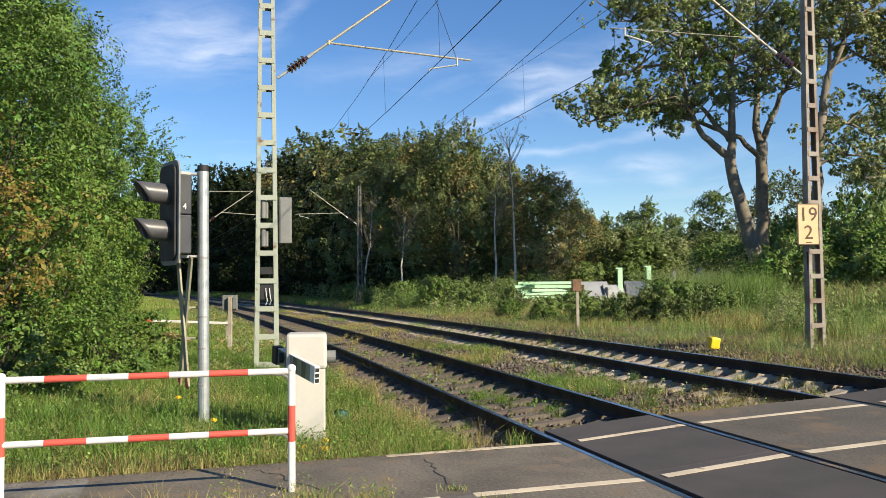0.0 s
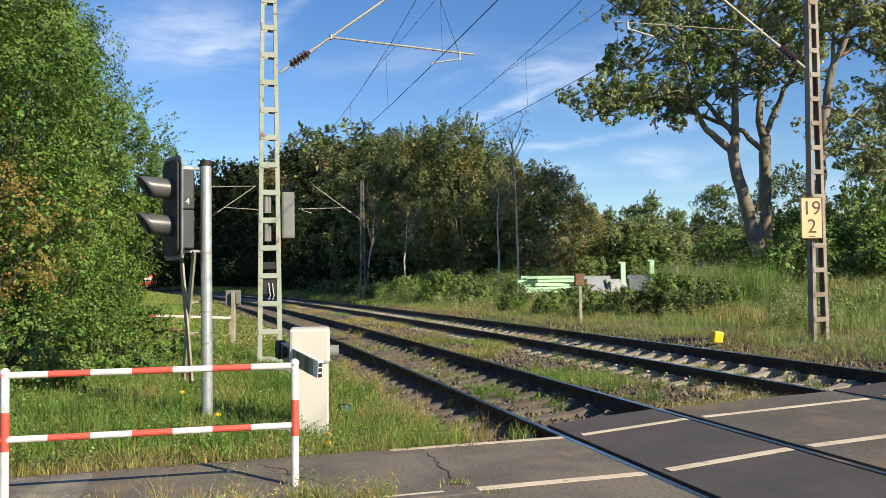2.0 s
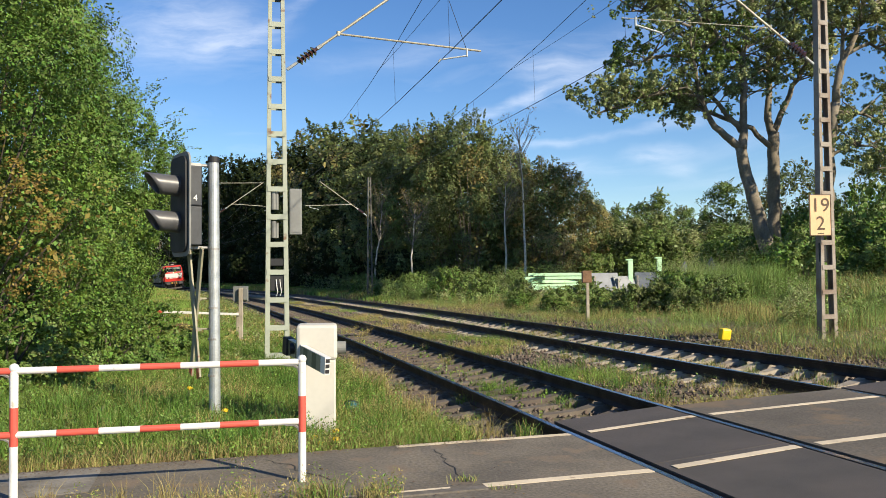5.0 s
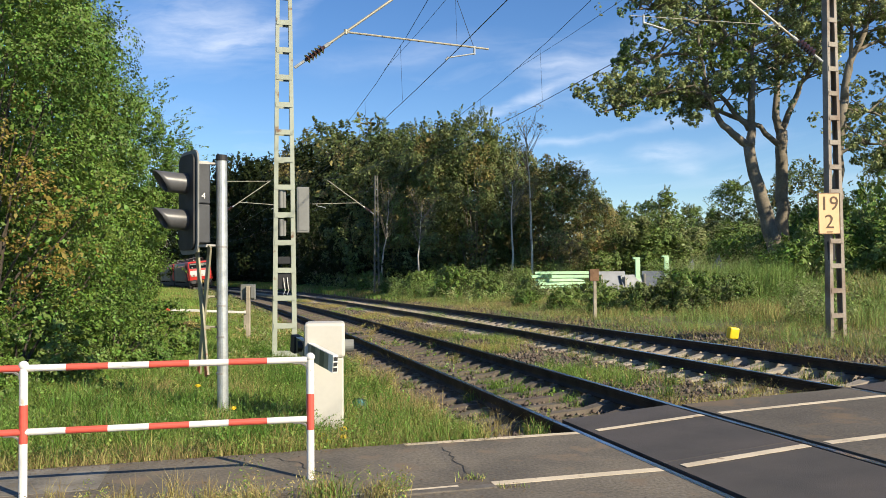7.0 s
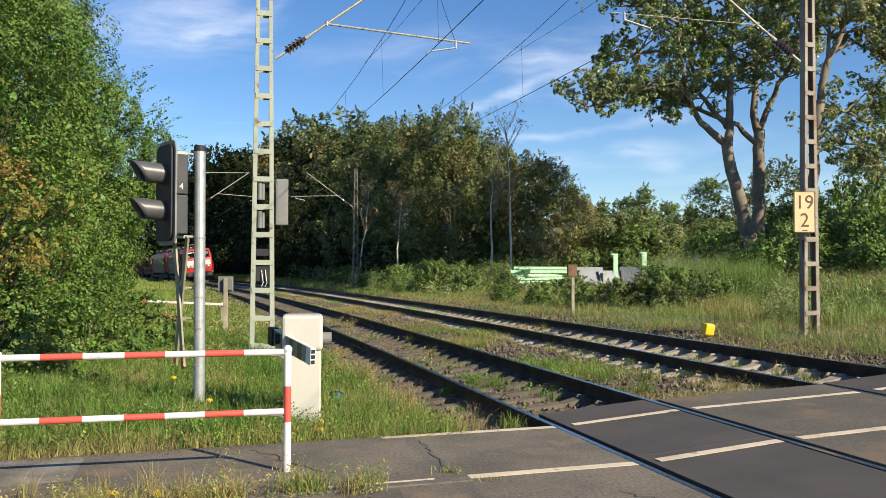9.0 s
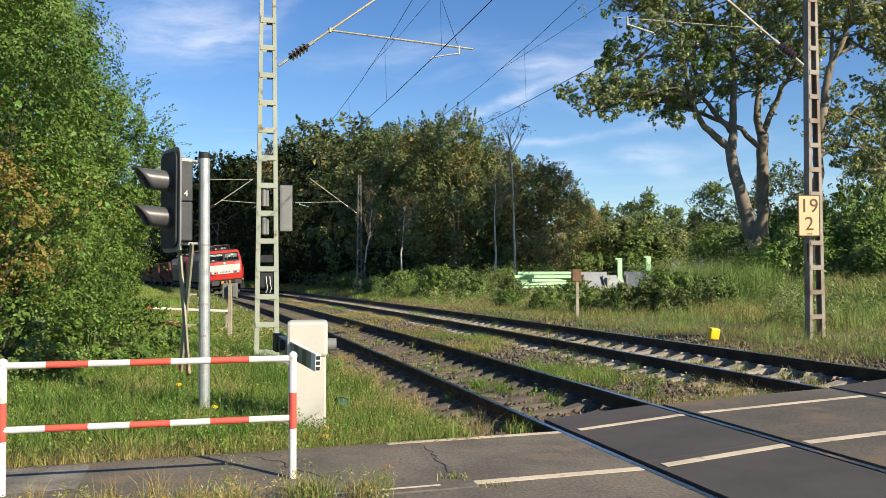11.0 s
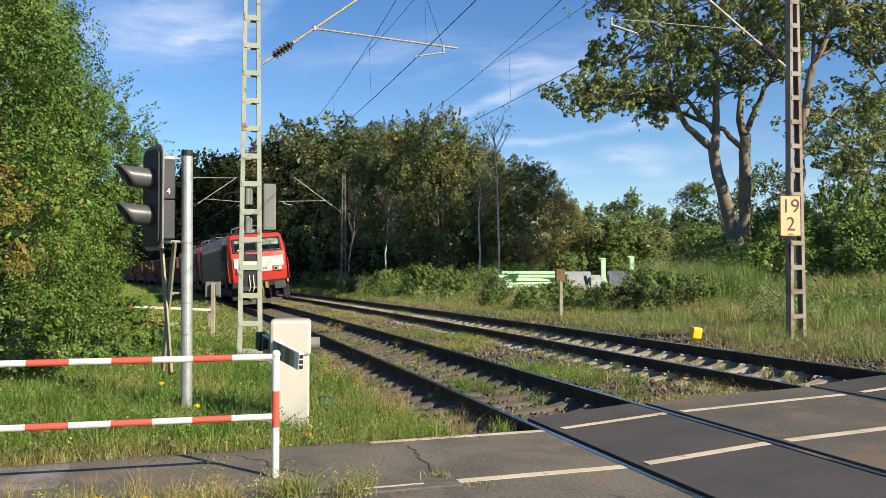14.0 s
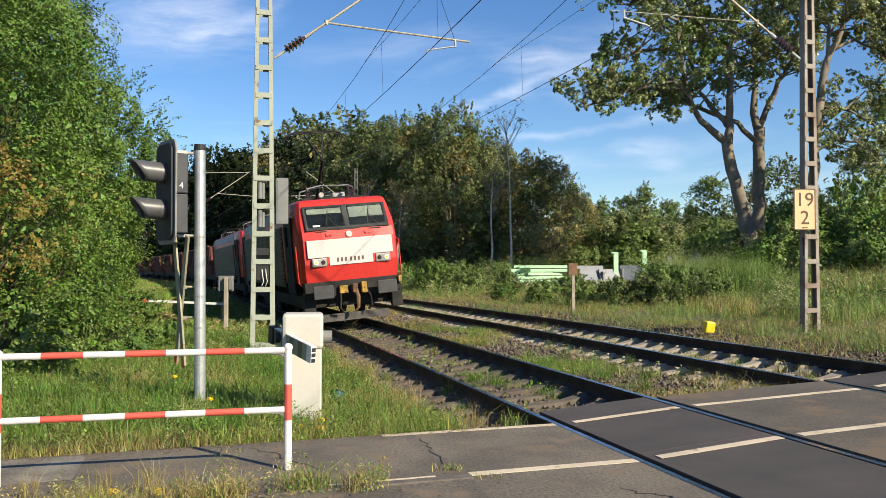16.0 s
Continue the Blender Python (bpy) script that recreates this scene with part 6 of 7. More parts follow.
plumes("feathery pale weeds in the meadow beyond the far track", 7.6, 17.5, 19, 33, 380, 60, 0.8, 143)


def stands(label, x0, x1, y0, y1, count, per, spread, height, width, mats, weights, seed):
    """Close stands of thin upright stalks, each from its own root."""
    r = np.random.default_rng(seed)
    roots = np.stack([r.uniform(x0, x1, count), r.uniform(y0, y1, count)], 1)
    tufts("plume_grass", label, roots, per, spread, height, width, mats, weights, seed)


stands("tall feathery light green stalks before the brambles", 9.4, 13.6, 33, 38, 70, 130, 0.28, 1.25, 0.02, ["plume", "birch_leaf"], [0.75, 0.25], 144)
stands("pale feathery stalks at the foot of the brambles", 12.0, 20.5, 24, 33, 130, 110, 0.32, 0.85, 0.016, ["plume", "grass_dry"], [0.65, 0.35], 145)
stands("pale yellow-green stalks in the meadow", 7.6, 16.0, 18.5, 27, 120, 90, 0.25, 0.45, 0.010, ["plume", "grass_dry"], [0.5, 0.5], 146)


weeds("weeds", "tall tangled weeds beside the near track", scatter(1500, 9, 75, -4.2, -1.9, 127), 0.6, 0.075, ["bush_leaf", "grass_dry", "birch_leaf"], [0.45, 0.25, 0.3], 127, 0.4)


# the weedy kerb strip on the near side of the fence
def kerb_strip():
    r = np.random.default_rng(98)
    n = 6500
    x = r.uniform(-4.6, -0.35, n)
    v = 6.52 + r.normal(0, 0.07, n) + 0.12 * (x < -2.6)
    xy = np.stack([x, v + SLOPE * x], 1)
    ok = np.sin(x * 7.1) + np.sin(x * 2.9 + 1) + r.normal(0, 0.4, n) > 0.35
    z = np.zeros(ok.sum())
    blades("dry_grass", "dry grass and weeds growing out of the kerb joint", xy[ok], 0.15, 0.005, ["grass_dry", "grass"], [0.9, 0.1], 98, 0.8, z0=z)
    w = r.uniform(-4.6, -0.4, 330)
    weeds("weeds", "thin weeds growing out of the kerb joint", np.stack([w, 6.5 + r.normal(0, 0.08, 330) + SLOPE * w], 1), 0.2, 0.024, ["grass", "grass_dry"], [0.35, 0.65], 131, 0.35, level=0.0)
    x2 = r.uniform(-4.8, 0.6, 900)
    v2 = np.where(r.random(900) < 0.6, 8.5 - np.abs(r.normal(0, 0.12, 900)), 6.5 + r.normal(0, 0.35, 900))
    pos = np.stack([x2, v2 + SLOPE * x2, np.full(900, 0.012)], 1)
    tagged(new("leaf_litter", leaf_mesh("leaf_litter", pos, np.tile([0.0, 0.0, 2.0], (900, 1)), np.full(900, 0.022), ["litter"], np.zeros(900, int), r, 0.7)), "brown leaf litter and grit on the pavement", "leaf litter", kind="stuff")
    for cn, cv, count, tall in ((-2.42, 6.86, 45, 0.06), (-2.2, 6.5, 30, 0.04), (-3.62, 6.6, 240, 0.2)):
        q = on_road(cn, cv, 0.0)
        xy = np.array([[q[0], q[1]]]) + r.normal(0, 0.05 + tall * 0.2, (count, 2)) * np.array([1.0, 0.5])
        blades("grass_tuft", "small tuft of grass growing out of a crack in the asphalt", xy, tall, 0.006, ["grass", "grass_dry"], [0.5, 0.5], 160 + count, 0.8, z0=np.zeros(count))
    for x, y, count, tall in ((-2.95, 6.08, 50, 0.20), (-2.42, 6.12, 70, 0.2), (-2.08, 6.16, 70, 0.24), (-1.85, 6.2, 45, 0.2), (-1.5, 6.26, 30, 0.16)):
        xy = np.array([[x, y]]) + r.normal(0, 0.045, (count, 2))
        blades("dry_grass", "tuft of dry straw growing out of the kerb joint", xy, tall, 0.0045, ["grass_dry"], [1.0], 180 + count + int(tall * 100), 0.45, z0=np.zeros(count))
    for x, y, count, tall in ((-1.62, 6.32, 26, 0.30), (-1.0, 6.36, 10, 0.26), (-0.55, 6.42, 22, 0.18), (-2.7, 6.14, 12, 0.14)):
        xy = np.array([[x, y]]) + r.normal(0, 0.06, (count, 2))
        weeds("weeds", "bushy green weed growing out of the kerb joint", xy, tall, 0.022, ["grass", "grass_dry"], [0.6, 0.4], 200 + count, 0.35, level=0.0)
    k = thing("kerb", "low worn concrete kerb stones", "kerb", kind="structure")
    for i in range(5):
        a = -6.6 + 1.0 * i
        slab("kerb_stone", a - 0.7, a + 0.29, 6.52, 6.62, "kerb", k, top=0.012, deep=0.1)


kerb_strip()


def flowers():
    r = np.random.default_rng(99)
    for i, (x, y, z) in enumerate(((-1.25, 8.9, 0.12), (-1.45, 8.75, 0.08), (-1.2, 8.55, 0.1), (-1.36, 8.6, 0.05), (-3.4, 10.9, 0.25), (-2.6, 9.6, 0.2), (-4.6, 13.0, 0.3), (-2.0, 6.05, 0.12), (-1.75, 6.0, 0.1), (-2.3, 5.98, 0.14))):
        f = thing("yellow_flower", "yellow flower head on a thin stem", "flower", Matrix.Translation((x, y, ground_z(x, y) + 0.05)), "yellow flowers")
        part("stem", new_rod((0, 0, -0.1), (0.01, 0, z), 0.003, seg=5), "grass", f)
        d = unit(40, r)
        pos = np.array([0.01, 0, z]) + d * np.array([0.035, 0.035, 0.02])
        ob = new("flower_head", leaf_mesh("flower_head", pos, d, np.full(40, 0.025), ["flower"], np.zeros(40, int), r, 0.8))
        ob.parent = f


flowers()


def brush_heap():
    """A low heap of cut twigs and dry leaves beside the low barrier."""
    r = np.random.default_rng(151)
    n = 2600
    rad, az = 1.25 * r.random(n) ** 0.6, r.uniform(0, 6.283, n)
    x, y = -8.3 + rad * np.cos(az), 24.8 + 0.7 * rad * np.sin(az)
    z = soil(x, y) + 0.42 * np.maximum(1 - (rad / 1.25) ** 2, 0) * r.random(n) ** 0.5
    pos = np.stack([x, y, z], 1)
    index = (r.random(n) * 3).astype(int)
    tagged(new("brush_heap", leaf_mesh("brush_heap", pos, np.tile([0.0, -0.3, 0.8], (n, 1)), np.full(n, 0.16), ["grass_dry", "brown_leaf", "litter"], index, r, 0.28)), "low heap of cut twigs and dry leaves", "brush heap", kind="stuff")


brush_heap()


def patch_and_cracks():
    tagged(slab("road_patch", -8.6, -5.3, 7.52, 8.45, "pale_slab", top=0.004, deep=0.003), "pale concrete patch in the pavement", "paving", kind="structure")
    r = random.Random(77)
    for n0, v0, n1, v1 in ((-2.3, 8.3, -2.38, 6.85), (-3.9, 8.3, -3.3, 7.0), (1.2, 5.6, 2.9, 5.9), (-1.4, 5.9, -0.9, 5.2)):
        bm = bmesh.new()
        last = None
        k = 12
        for i in range(k + 1):
            f = i / k
            n, v = n0 + (n1 - n0) * f + r.uniform(-0.05, 0.05), v0 + (v1 - v0) * f + r.uniform(-0.05, 0.05)
            w = 0.005 * (0.3 + math.sin(math.pi * f))
            pair = (bm.verts.new(on_road(n - w, v, 0.003)), bm.verts.new(on_road(n + w, v + w, 0.003)))
            if last:
                bm.faces.new((last[0], last[1], pair[1], pair[0]))
            last = pair
        tagged(part("road_crack", bm, "rubber"), "thin dark crack in the asphalt", "crack", kind="structure")


patch_and_cracks()


# ballast stones
def ballast():
    r = np.random.default_rng(100)
    n = 30000
    s = 1.6 + 45 * r.random(n) ** 1.7
    m = r.uniform(-1.9, 6.4, n)
    p = np.array([at(a, b)[:2] for a, b in zip(s, m)])
    ok = p[:, 1] - SLOPE * p[:, 0] > np.where(m > -0.9, 9.3, 8.7)
    p, m, s = p[ok], m[ok], s[ok]
    n = len(p)
    size = r.uniform(0.022, 0.05, n) * (1 + s * 0.012)
    base = np.array([[1, 0, 0], [-0.5, 0.87, 0], [-0.5, -0.87, 0], [0.1, 0.05, 0.9], [0, 0, -0.8]], float)
    f = np.array([[0, 1, 3], [1, 2, 3], [2, 0, 3], [1, 0, 4], [2, 1, 4], [0, 2, 4]])
    a = r.uniform(0, 6.283, n)
    c, sn = np.cos(a)[:, None], np.sin(a)[:, None]
    sh = base[None] * size[:, None, None] * r.uniform(0.6, 1.3, (n, 1, 3)) + r.normal(0, 0.12, (n, 5, 3)) * size[:, None, None]
    v = np.stack([sh[..., 0] * c - sh[..., 1] * sn, sh[..., 0] * sn + sh[..., 1] * c, sh[..., 2]], -1)
    v += np.concatenate([p, (soil(p[:, 0], p[:, 1]) + size * r.uniform(-0.2, 0.4, n))[:, None]], 1)[:, None, :]
    faces = (np.arange(n)[:, None, None] * 5 + f[None]).reshape(-1, 3)
    tagged(new("ballast", array_mesh("ballast", v.reshape(-1, 3), faces, ["ballast"])), "brown-grey ballast stones round the tracks", "ballast", kind="stuff")


ballast()


# ---- train ----
def vehicle_rows(back, base, t_rows):
    rows = []
    for t, s in t_rows:
        a, b = at(s + back - base / 2, 0), at(s + back + base / 2, 0)
        mid = (a + b) / 2
        h = math.atan2(-(b - a).x, (b - a).y)
        rows.append((t, Matrix.Translation((mid.x, mid.y, 0.0525)) @ pose(0, 0, 0, 0, 0, math.degrees(h)) @ pose(0, 0, 0, 0, -math.degrees(LEAN) - 1.4, 0)))
    return rows


FRONT = [(0.0, 168.0), (2.5, 149.5), (3.5, 141.0), (5.0, 127.0), (7.5, 99.0), (9.0, 83.0), (11.5, 59.5), (12.0, 55.0), (12.5, 50.2), (13.0, 45.4), (14.0, 35.9), (15.0, 26.2), (16.0, 16.6)]
train = []
HALF = 9.45                             # half the body's length


def nose(z):
    """How far the front leans back at height z."""
    return float(np.interp(z, [0.9, 1.5, 2.3, 2.6, 3.42, 3.60, 3.66, 3.75], [0.10, 0.0, 0.02, 0.10, 0.55, 0.66, 0.72, 1.1]))


def rise(z):
    """Height of the body shell over the rails for a height on its outline."""
    return 1.28 + (z - 0.9) * 0.84


def loco_ring(z, grow=0.0):
    w = float(np.interp(z, [0.9, 1.2, 2.9, 3.25, 3.60, 3.7], [1.46, 1.49, 1.49, 1.45, 1.40, 1.3])) + grow
    f = -HALF + nose(z) - grow
    half = [(-w, f + 1.5), (-w * 0.975, f + 0.7), (-w * 0.93, f + 0.2), (-w * 0.87, f + 0.05), (-w * 0.5, f), (w * 0.5, f), (w * 0.87, f + 0.05), (w * 0.93, f + 0.2), (w * 0.975, f + 0.7), (w, f + 1.5)]
    return half + [(-x, -y) for x, y in half]


def bogie(parent, y, wb, r, name="bogie", xs=0.76):
    b = new(name)
    b.parent = parent
    b.matrix_basis = Matrix.Translation((0, y, 0))
    for x in (-1.02, 1.02):
        part("side_frame", new_box(x - 0.09, x + 0.09, -wb / 2 - 0.75, wb / 2 + 0.75, 0.45, 0.85, 0.05), "loco_dark", b)
        for yy in (-wb / 2, wb / 2):
            part("axle_box", new_box(x - 0.16, x + 0.16, yy - 0.2, yy + 0.2, 0.36, 0.8, 0.05), "loco_dark", b)
            part("spring", new_rod((x, yy, 0.8), (x, yy, 1.05), 0.1, seg=10), "loco_dark", b)
    for yy in (-wb / 2, wb / 2):
        for x in (-xs, xs):
            bm = new_rod((x - 0.065, yy, r), (x + 0.065, yy, r), r, seg=28)
            rod(bm, (x - 0.09, yy, r), (x + 0.09, yy, r), r * 0.3, seg=14)
            part("wheel", bm, "loco_dark", b)
        part("axle", new_rod((-xs, yy, r), (xs, yy, r), 0.09, seg=10), "loco_dark", b)


def slope_pose(x, z, off=0.0):
    """Pose on the leaning front: x across, y inwards, z up along it."""
    lean = math.degrees(math.atan2(nose(z + 0.1) - nose(z - 0.1), rise(z + 0.1) - rise(z - 0.1)))
    return Matrix.Translation((x, -HALF + nose(z) - off, rise(z))) @ pose(0, 0, 0, -lean, 0, 0)


FACE = ("windscreen_surround", "front_band", "number_bar", "headlight", "hand_rail", "vent_slot", "horn_disc")


def cab_front(g, end):
    """Windows, lamps, band, buffers and coupling of one end; end is 0 or 180 degrees."""
    turn = pose(0, 0, 0, 0, 0, end)

    def put(name, bm, mat, m, parent=None, label="", smooth=False):
        ob = part(name, bm, mat, parent or g, label, smooth)
        ob.matrix_basis = (turn @ Matrix.Diagonal((0.97 if name in FACE else 1.0, 1, 1, 1)) @ m) if parent is None else m
        return ob
    # windscreen
    zc, hz = 3.03, 0.36
    sur = put("windscreen_surround", new_box(-1.23, 1.23, -0.02, 0.05, -hz - 0.06, hz + 0.06, 0.02), "black", slope_pose(0, zc, 0.015))
    for sx in (-0.61, 0.61):
        # flat sheet painted as the darkness of the cab behind the glass
        put("cab_recess", new_box(sx - 0.53, sx + 0.53, 0.0, 0.004, -hz + 0.04, hz - 0.03), "cab_dark", Matrix.Translation((0, -0.026, 0)), sur)
        put("sun_blind", new_box(sx - 0.5, sx + 0.5, 0.0, 0.004, hz - 0.42 if sx > 0 else hz - 0.24, hz - 0.06), "blind", Matrix.Translation((0, -0.032, 0)), sur, "pale roller blind behind the glass")
        w = put("windscreen", new_box(sx - 0.545, sx + 0.545, 0.0, 0.008, -hz, hz, 0.003), "glass", Matrix.Translation((0, -0.045, 0)), sur)
        w.visible_shadow = False
        bm = new_rod((sx + 0.35, -0.065, -hz - 0.12), (sx + 0.05, -0.065, -hz + 0.36), 0.012, seg=6)
        rod(bm, (sx - 0.02, -0.06, -hz + 0.05), (sx + 0.12, -0.06, -hz + 0.6), 0.010, seg=6)
        put("wiper", bm, "black", Matrix.Identity(4), sur)
    put("desk_item", new_box(-1.0, -0.8, -0.05, -0.047, -hz + 0.03, -hz + 0.09), "white", Matrix.Identity(4), sur)
    # band and lamps
    put("front_band", new_box(-1.25, 1.25, -0.012, 0.03, -0.22, 0.27, 0.008), "loco_white", slope_pose(0, 1.97, 0.006), None, "white band across the red front")
    put("front_band", new_box(-0.64, 0.64, -0.012, 0.03, -0.13, 0.116, 0.008), "loco_white", slope_pose(0, 1.58, 0.006), None, "white lower middle of the band")
    x = -0.42
    for i in range(7):
        put("number_bar", new_box(x, x + 0.055, -0.02, -0.013, -0.055, 0.055), "print", slope_pose(0, 1.60, 0.006), None, "dark bar of the running number")
        x += 0.15 if i == 2 else 0.115
    for sx in (-1, 1):
        lamp = put("headlight", new_box(-0.22, 0.22, -0.02, 0.05, -0.12, 0.12, 0.03), "dull_steel", slope_pose(sx * 0.93, 1.55, 0.02) @ pose(0, 0, 0, 0, 0, sx * -4))
        for xx, rr, mt in ((-0.105, 0.082, "lamp_glass"), (0.105, 0.068, "lens")):
            put("lamp", new_rod((xx * sx * -1, -0.035, 0), (xx * sx * -1, -0.015, 0), rr * 0.8, rr, seg=20), mt, Matrix.Identity(4), lamp)
            put("lamp_bulb", new_rod((xx * sx * -1, -0.04, 0), (xx * sx * -1, -0.034, 0), 0.03, seg=12), "yellow" if mt == "lamp_glass" else "black", Matrix.Identity(4), lamp)
        for zz, xx in ((2.46, 0.52), (2.46, 0.62)):
            put("horn_disc", new_rod((0, -0.03, 0), (0, 0.0, 0), 0.06, seg=16), "loco_red", slope_pose(sx * xx, zz, 0.01))
        put("vent_slot", new_box(-0.17, 0.17, -0.02, 0.0, -0.014, 0.014), "black", slope_pose(sx * 0.78, 2.56, 0.0))
        put("hand_rail", path_tube(bmesh.new(), [(sx * 1.44, -HALF + 0.34, 1.22), (sx * 1.52, -HALF + 0.26, 1.3), (sx * 1.53, -HALF + 0.30, 2.3), (sx * 1.46, -HALF + 0.42, 2.38)], [0.018] * 4, 8), "loco_red", Matrix.Identity(4))
        put("buffer_stem", new_rod((sx * 0.9, -HALF + 0.3, 1.05), (sx * 0.9, -HALF - 0.22, 1.05), 0.13, 0.11, seg=16), "loco_dark", Matrix.Identity(4))
        put("buffer_plate", new_box(sx * 0.9 - 0.28, sx * 0.9 + 0.28, -HALF - 0.28, -HALF - 0.22, 0.82, 1.19, 0.02), "loco_grey", Matrix.Identity(4), None, "dark grey rectangular buffer plate")
        put("step", new_box(sx * 1.25 - 0.16, sx * 1.25 + 0.16, -HALF + 0.1, -HALF + 0.3, 0.40, 1.02, 0.02), "loco_dark", Matrix.Identity(4))
        put("brake_hose", path_tube(bmesh.new(), [(sx * 0.38, -HALF + 0.05, 0.95), (sx * 0.42, -HALF - 0.16, 0.8), (sx * 0.45, -HALF - 0.12, 0.52), (sx * 0.36, -HALF - 0.02, 0.42)], [0.03] * 4, 8), "rubber", Matrix.Identity(4))
        if sx > 0:
            put("hose_tap", new_box(sx * 1.34 - 0.05, sx * 1.34 + 0.05, -HALF - 0.06, -HALF + 0.04, 1.08, 1.26, 0.015), "ochre", Matrix.Identity(4))
    put("vent_slot", new_box(-0.33, 0.33, -0.02, 0.0, -0.014, 0.014), "black", slope_pose(0, 2.60, 0.0))
    top = put("top_lamp", new_rod((0, -0.03, 0), (0, 0.02, 0), 0.09, seg=20), "dull_steel", slope_pose(0, 2.42, 0.01))
    put("lamp", new_rod((0, -0.036, 0), (0, -0.03, 0), 0.07, seg=20), "lamp_glass", Matrix.Identity(4), top)
    put("lamp_bulb", new_rod((0, -0.042, 0), (0, -0.036, 0), 0.03, seg=12), "yellow", Matrix.Identity(4), top)
    put("buffer_beam", new_box(-1.36, 1.36, -HALF + 0.06, -HALF + 0.4, 0.86, 1.285, 0.02), "loco_dark", Matrix.Identity(4))
    put("draw_hook", new_box(-0.07, 0.07, -HALF - 0.2, -HALF + 0.1, 0.92, 1.16, 0.02), "coupler", Matrix.Identity(4))
    put("screw_coupling", path_tube(bmesh.new(), [(0.02, -HALF - 0.14, 1.06), (0.06, -HALF - 0.2, 0.8), (0.04, -HALF - 0.18, 0.5), (-0.03, -HALF - 0.16, 0.42)], [0.05, 0.06, 0.05, 0.03], 8), "coupler", Matrix.Identity(4))
    put("air_box", new_box(-0.42, -0.18, -HALF - 0.08, -HALF + 0.06, 0.92, 1.14, 0.02), "ochre", Matrix.Identity(4))
    put("air_box", new_box(0.20, 0.36, -HALF - 0.1, -HALF + 0.06, 0.88, 1.20, 0.03), "ochre", Matrix.Identity(4))
    put("plough", prism(bmesh.new(), [(-1.05, 0.15), (1.05, 0.15), (1.0, 0.36), (-1.0, 0.36)], -HALF + 0.2, -HALF + 0.28), "plough_grey", Matrix.Identity(4), None, "pale grey dusty rail guard plate")


def pantograph(g, y, up, sgn):
    p = new("pantograph")
    p.parent = g
    p.matrix_basis = Matrix.Translation((0, y, 3.85)) @ pose(0, 0, 0, 0, 0, 0 if sgn > 0 else 180)
    for x in (-0.5, 0.5):
        part("base_bar", new_box(x - 0.04, x + 0.04, -0.7, 0.7, 0.0, 0.07), "loco_dark", p)
        for yy in (-0.6, 0.6):
            part("insulator", insulator(bmesh.new(), (x, yy, -0.3), (x, yy, 0.0), 0.08, 3), "porcelain", p)
    part("base_bar", new_box(-0.5, 0.5, 0.5, 0.6, 0.0, 0.08), "loco_dark", p)
    knee, head = ((0, -1.25, 1.15), (0, 0.1, 2.22)) if up else ((0, -1.25, 0.22), (0, 0.7, 0.36))
    part("lower_arm", new_rod((0, 0.5, 0.1), knee, 0.055, 0.045, seg=10), "loco_dark", p)
    part("guide_rod", new_rod((0.12, 0.25, 0.1), (0.05, knee[1] + 0.1, knee[2] + 0.08), 0.02, seg=8), "loco_dark", p)
    for sx in (-1, 1):
        part("upper_arm", new_rod(knee, (sx * 0.3, head[1], head[2] - 0.08), 0.03, 0.022, seg=8), "loco_dark", p)
    for yy in (-0.16, 0.16):
        part("contact_strip", path_tube(bmesh.new(), [(-0.98, head[1] + yy, head[2] - 0.24), (-0.82, head[1] + yy, head[2] - 0.06), (-0.6, head[1] + yy, head[2]), (0.6, head[1] + yy, head[2]), (0.82, head[1] + yy, head[2] - 0.06), (0.98, head[1] + yy, head[2] - 0.24)], [0.02] * 6, 8), "loco_dark", p)


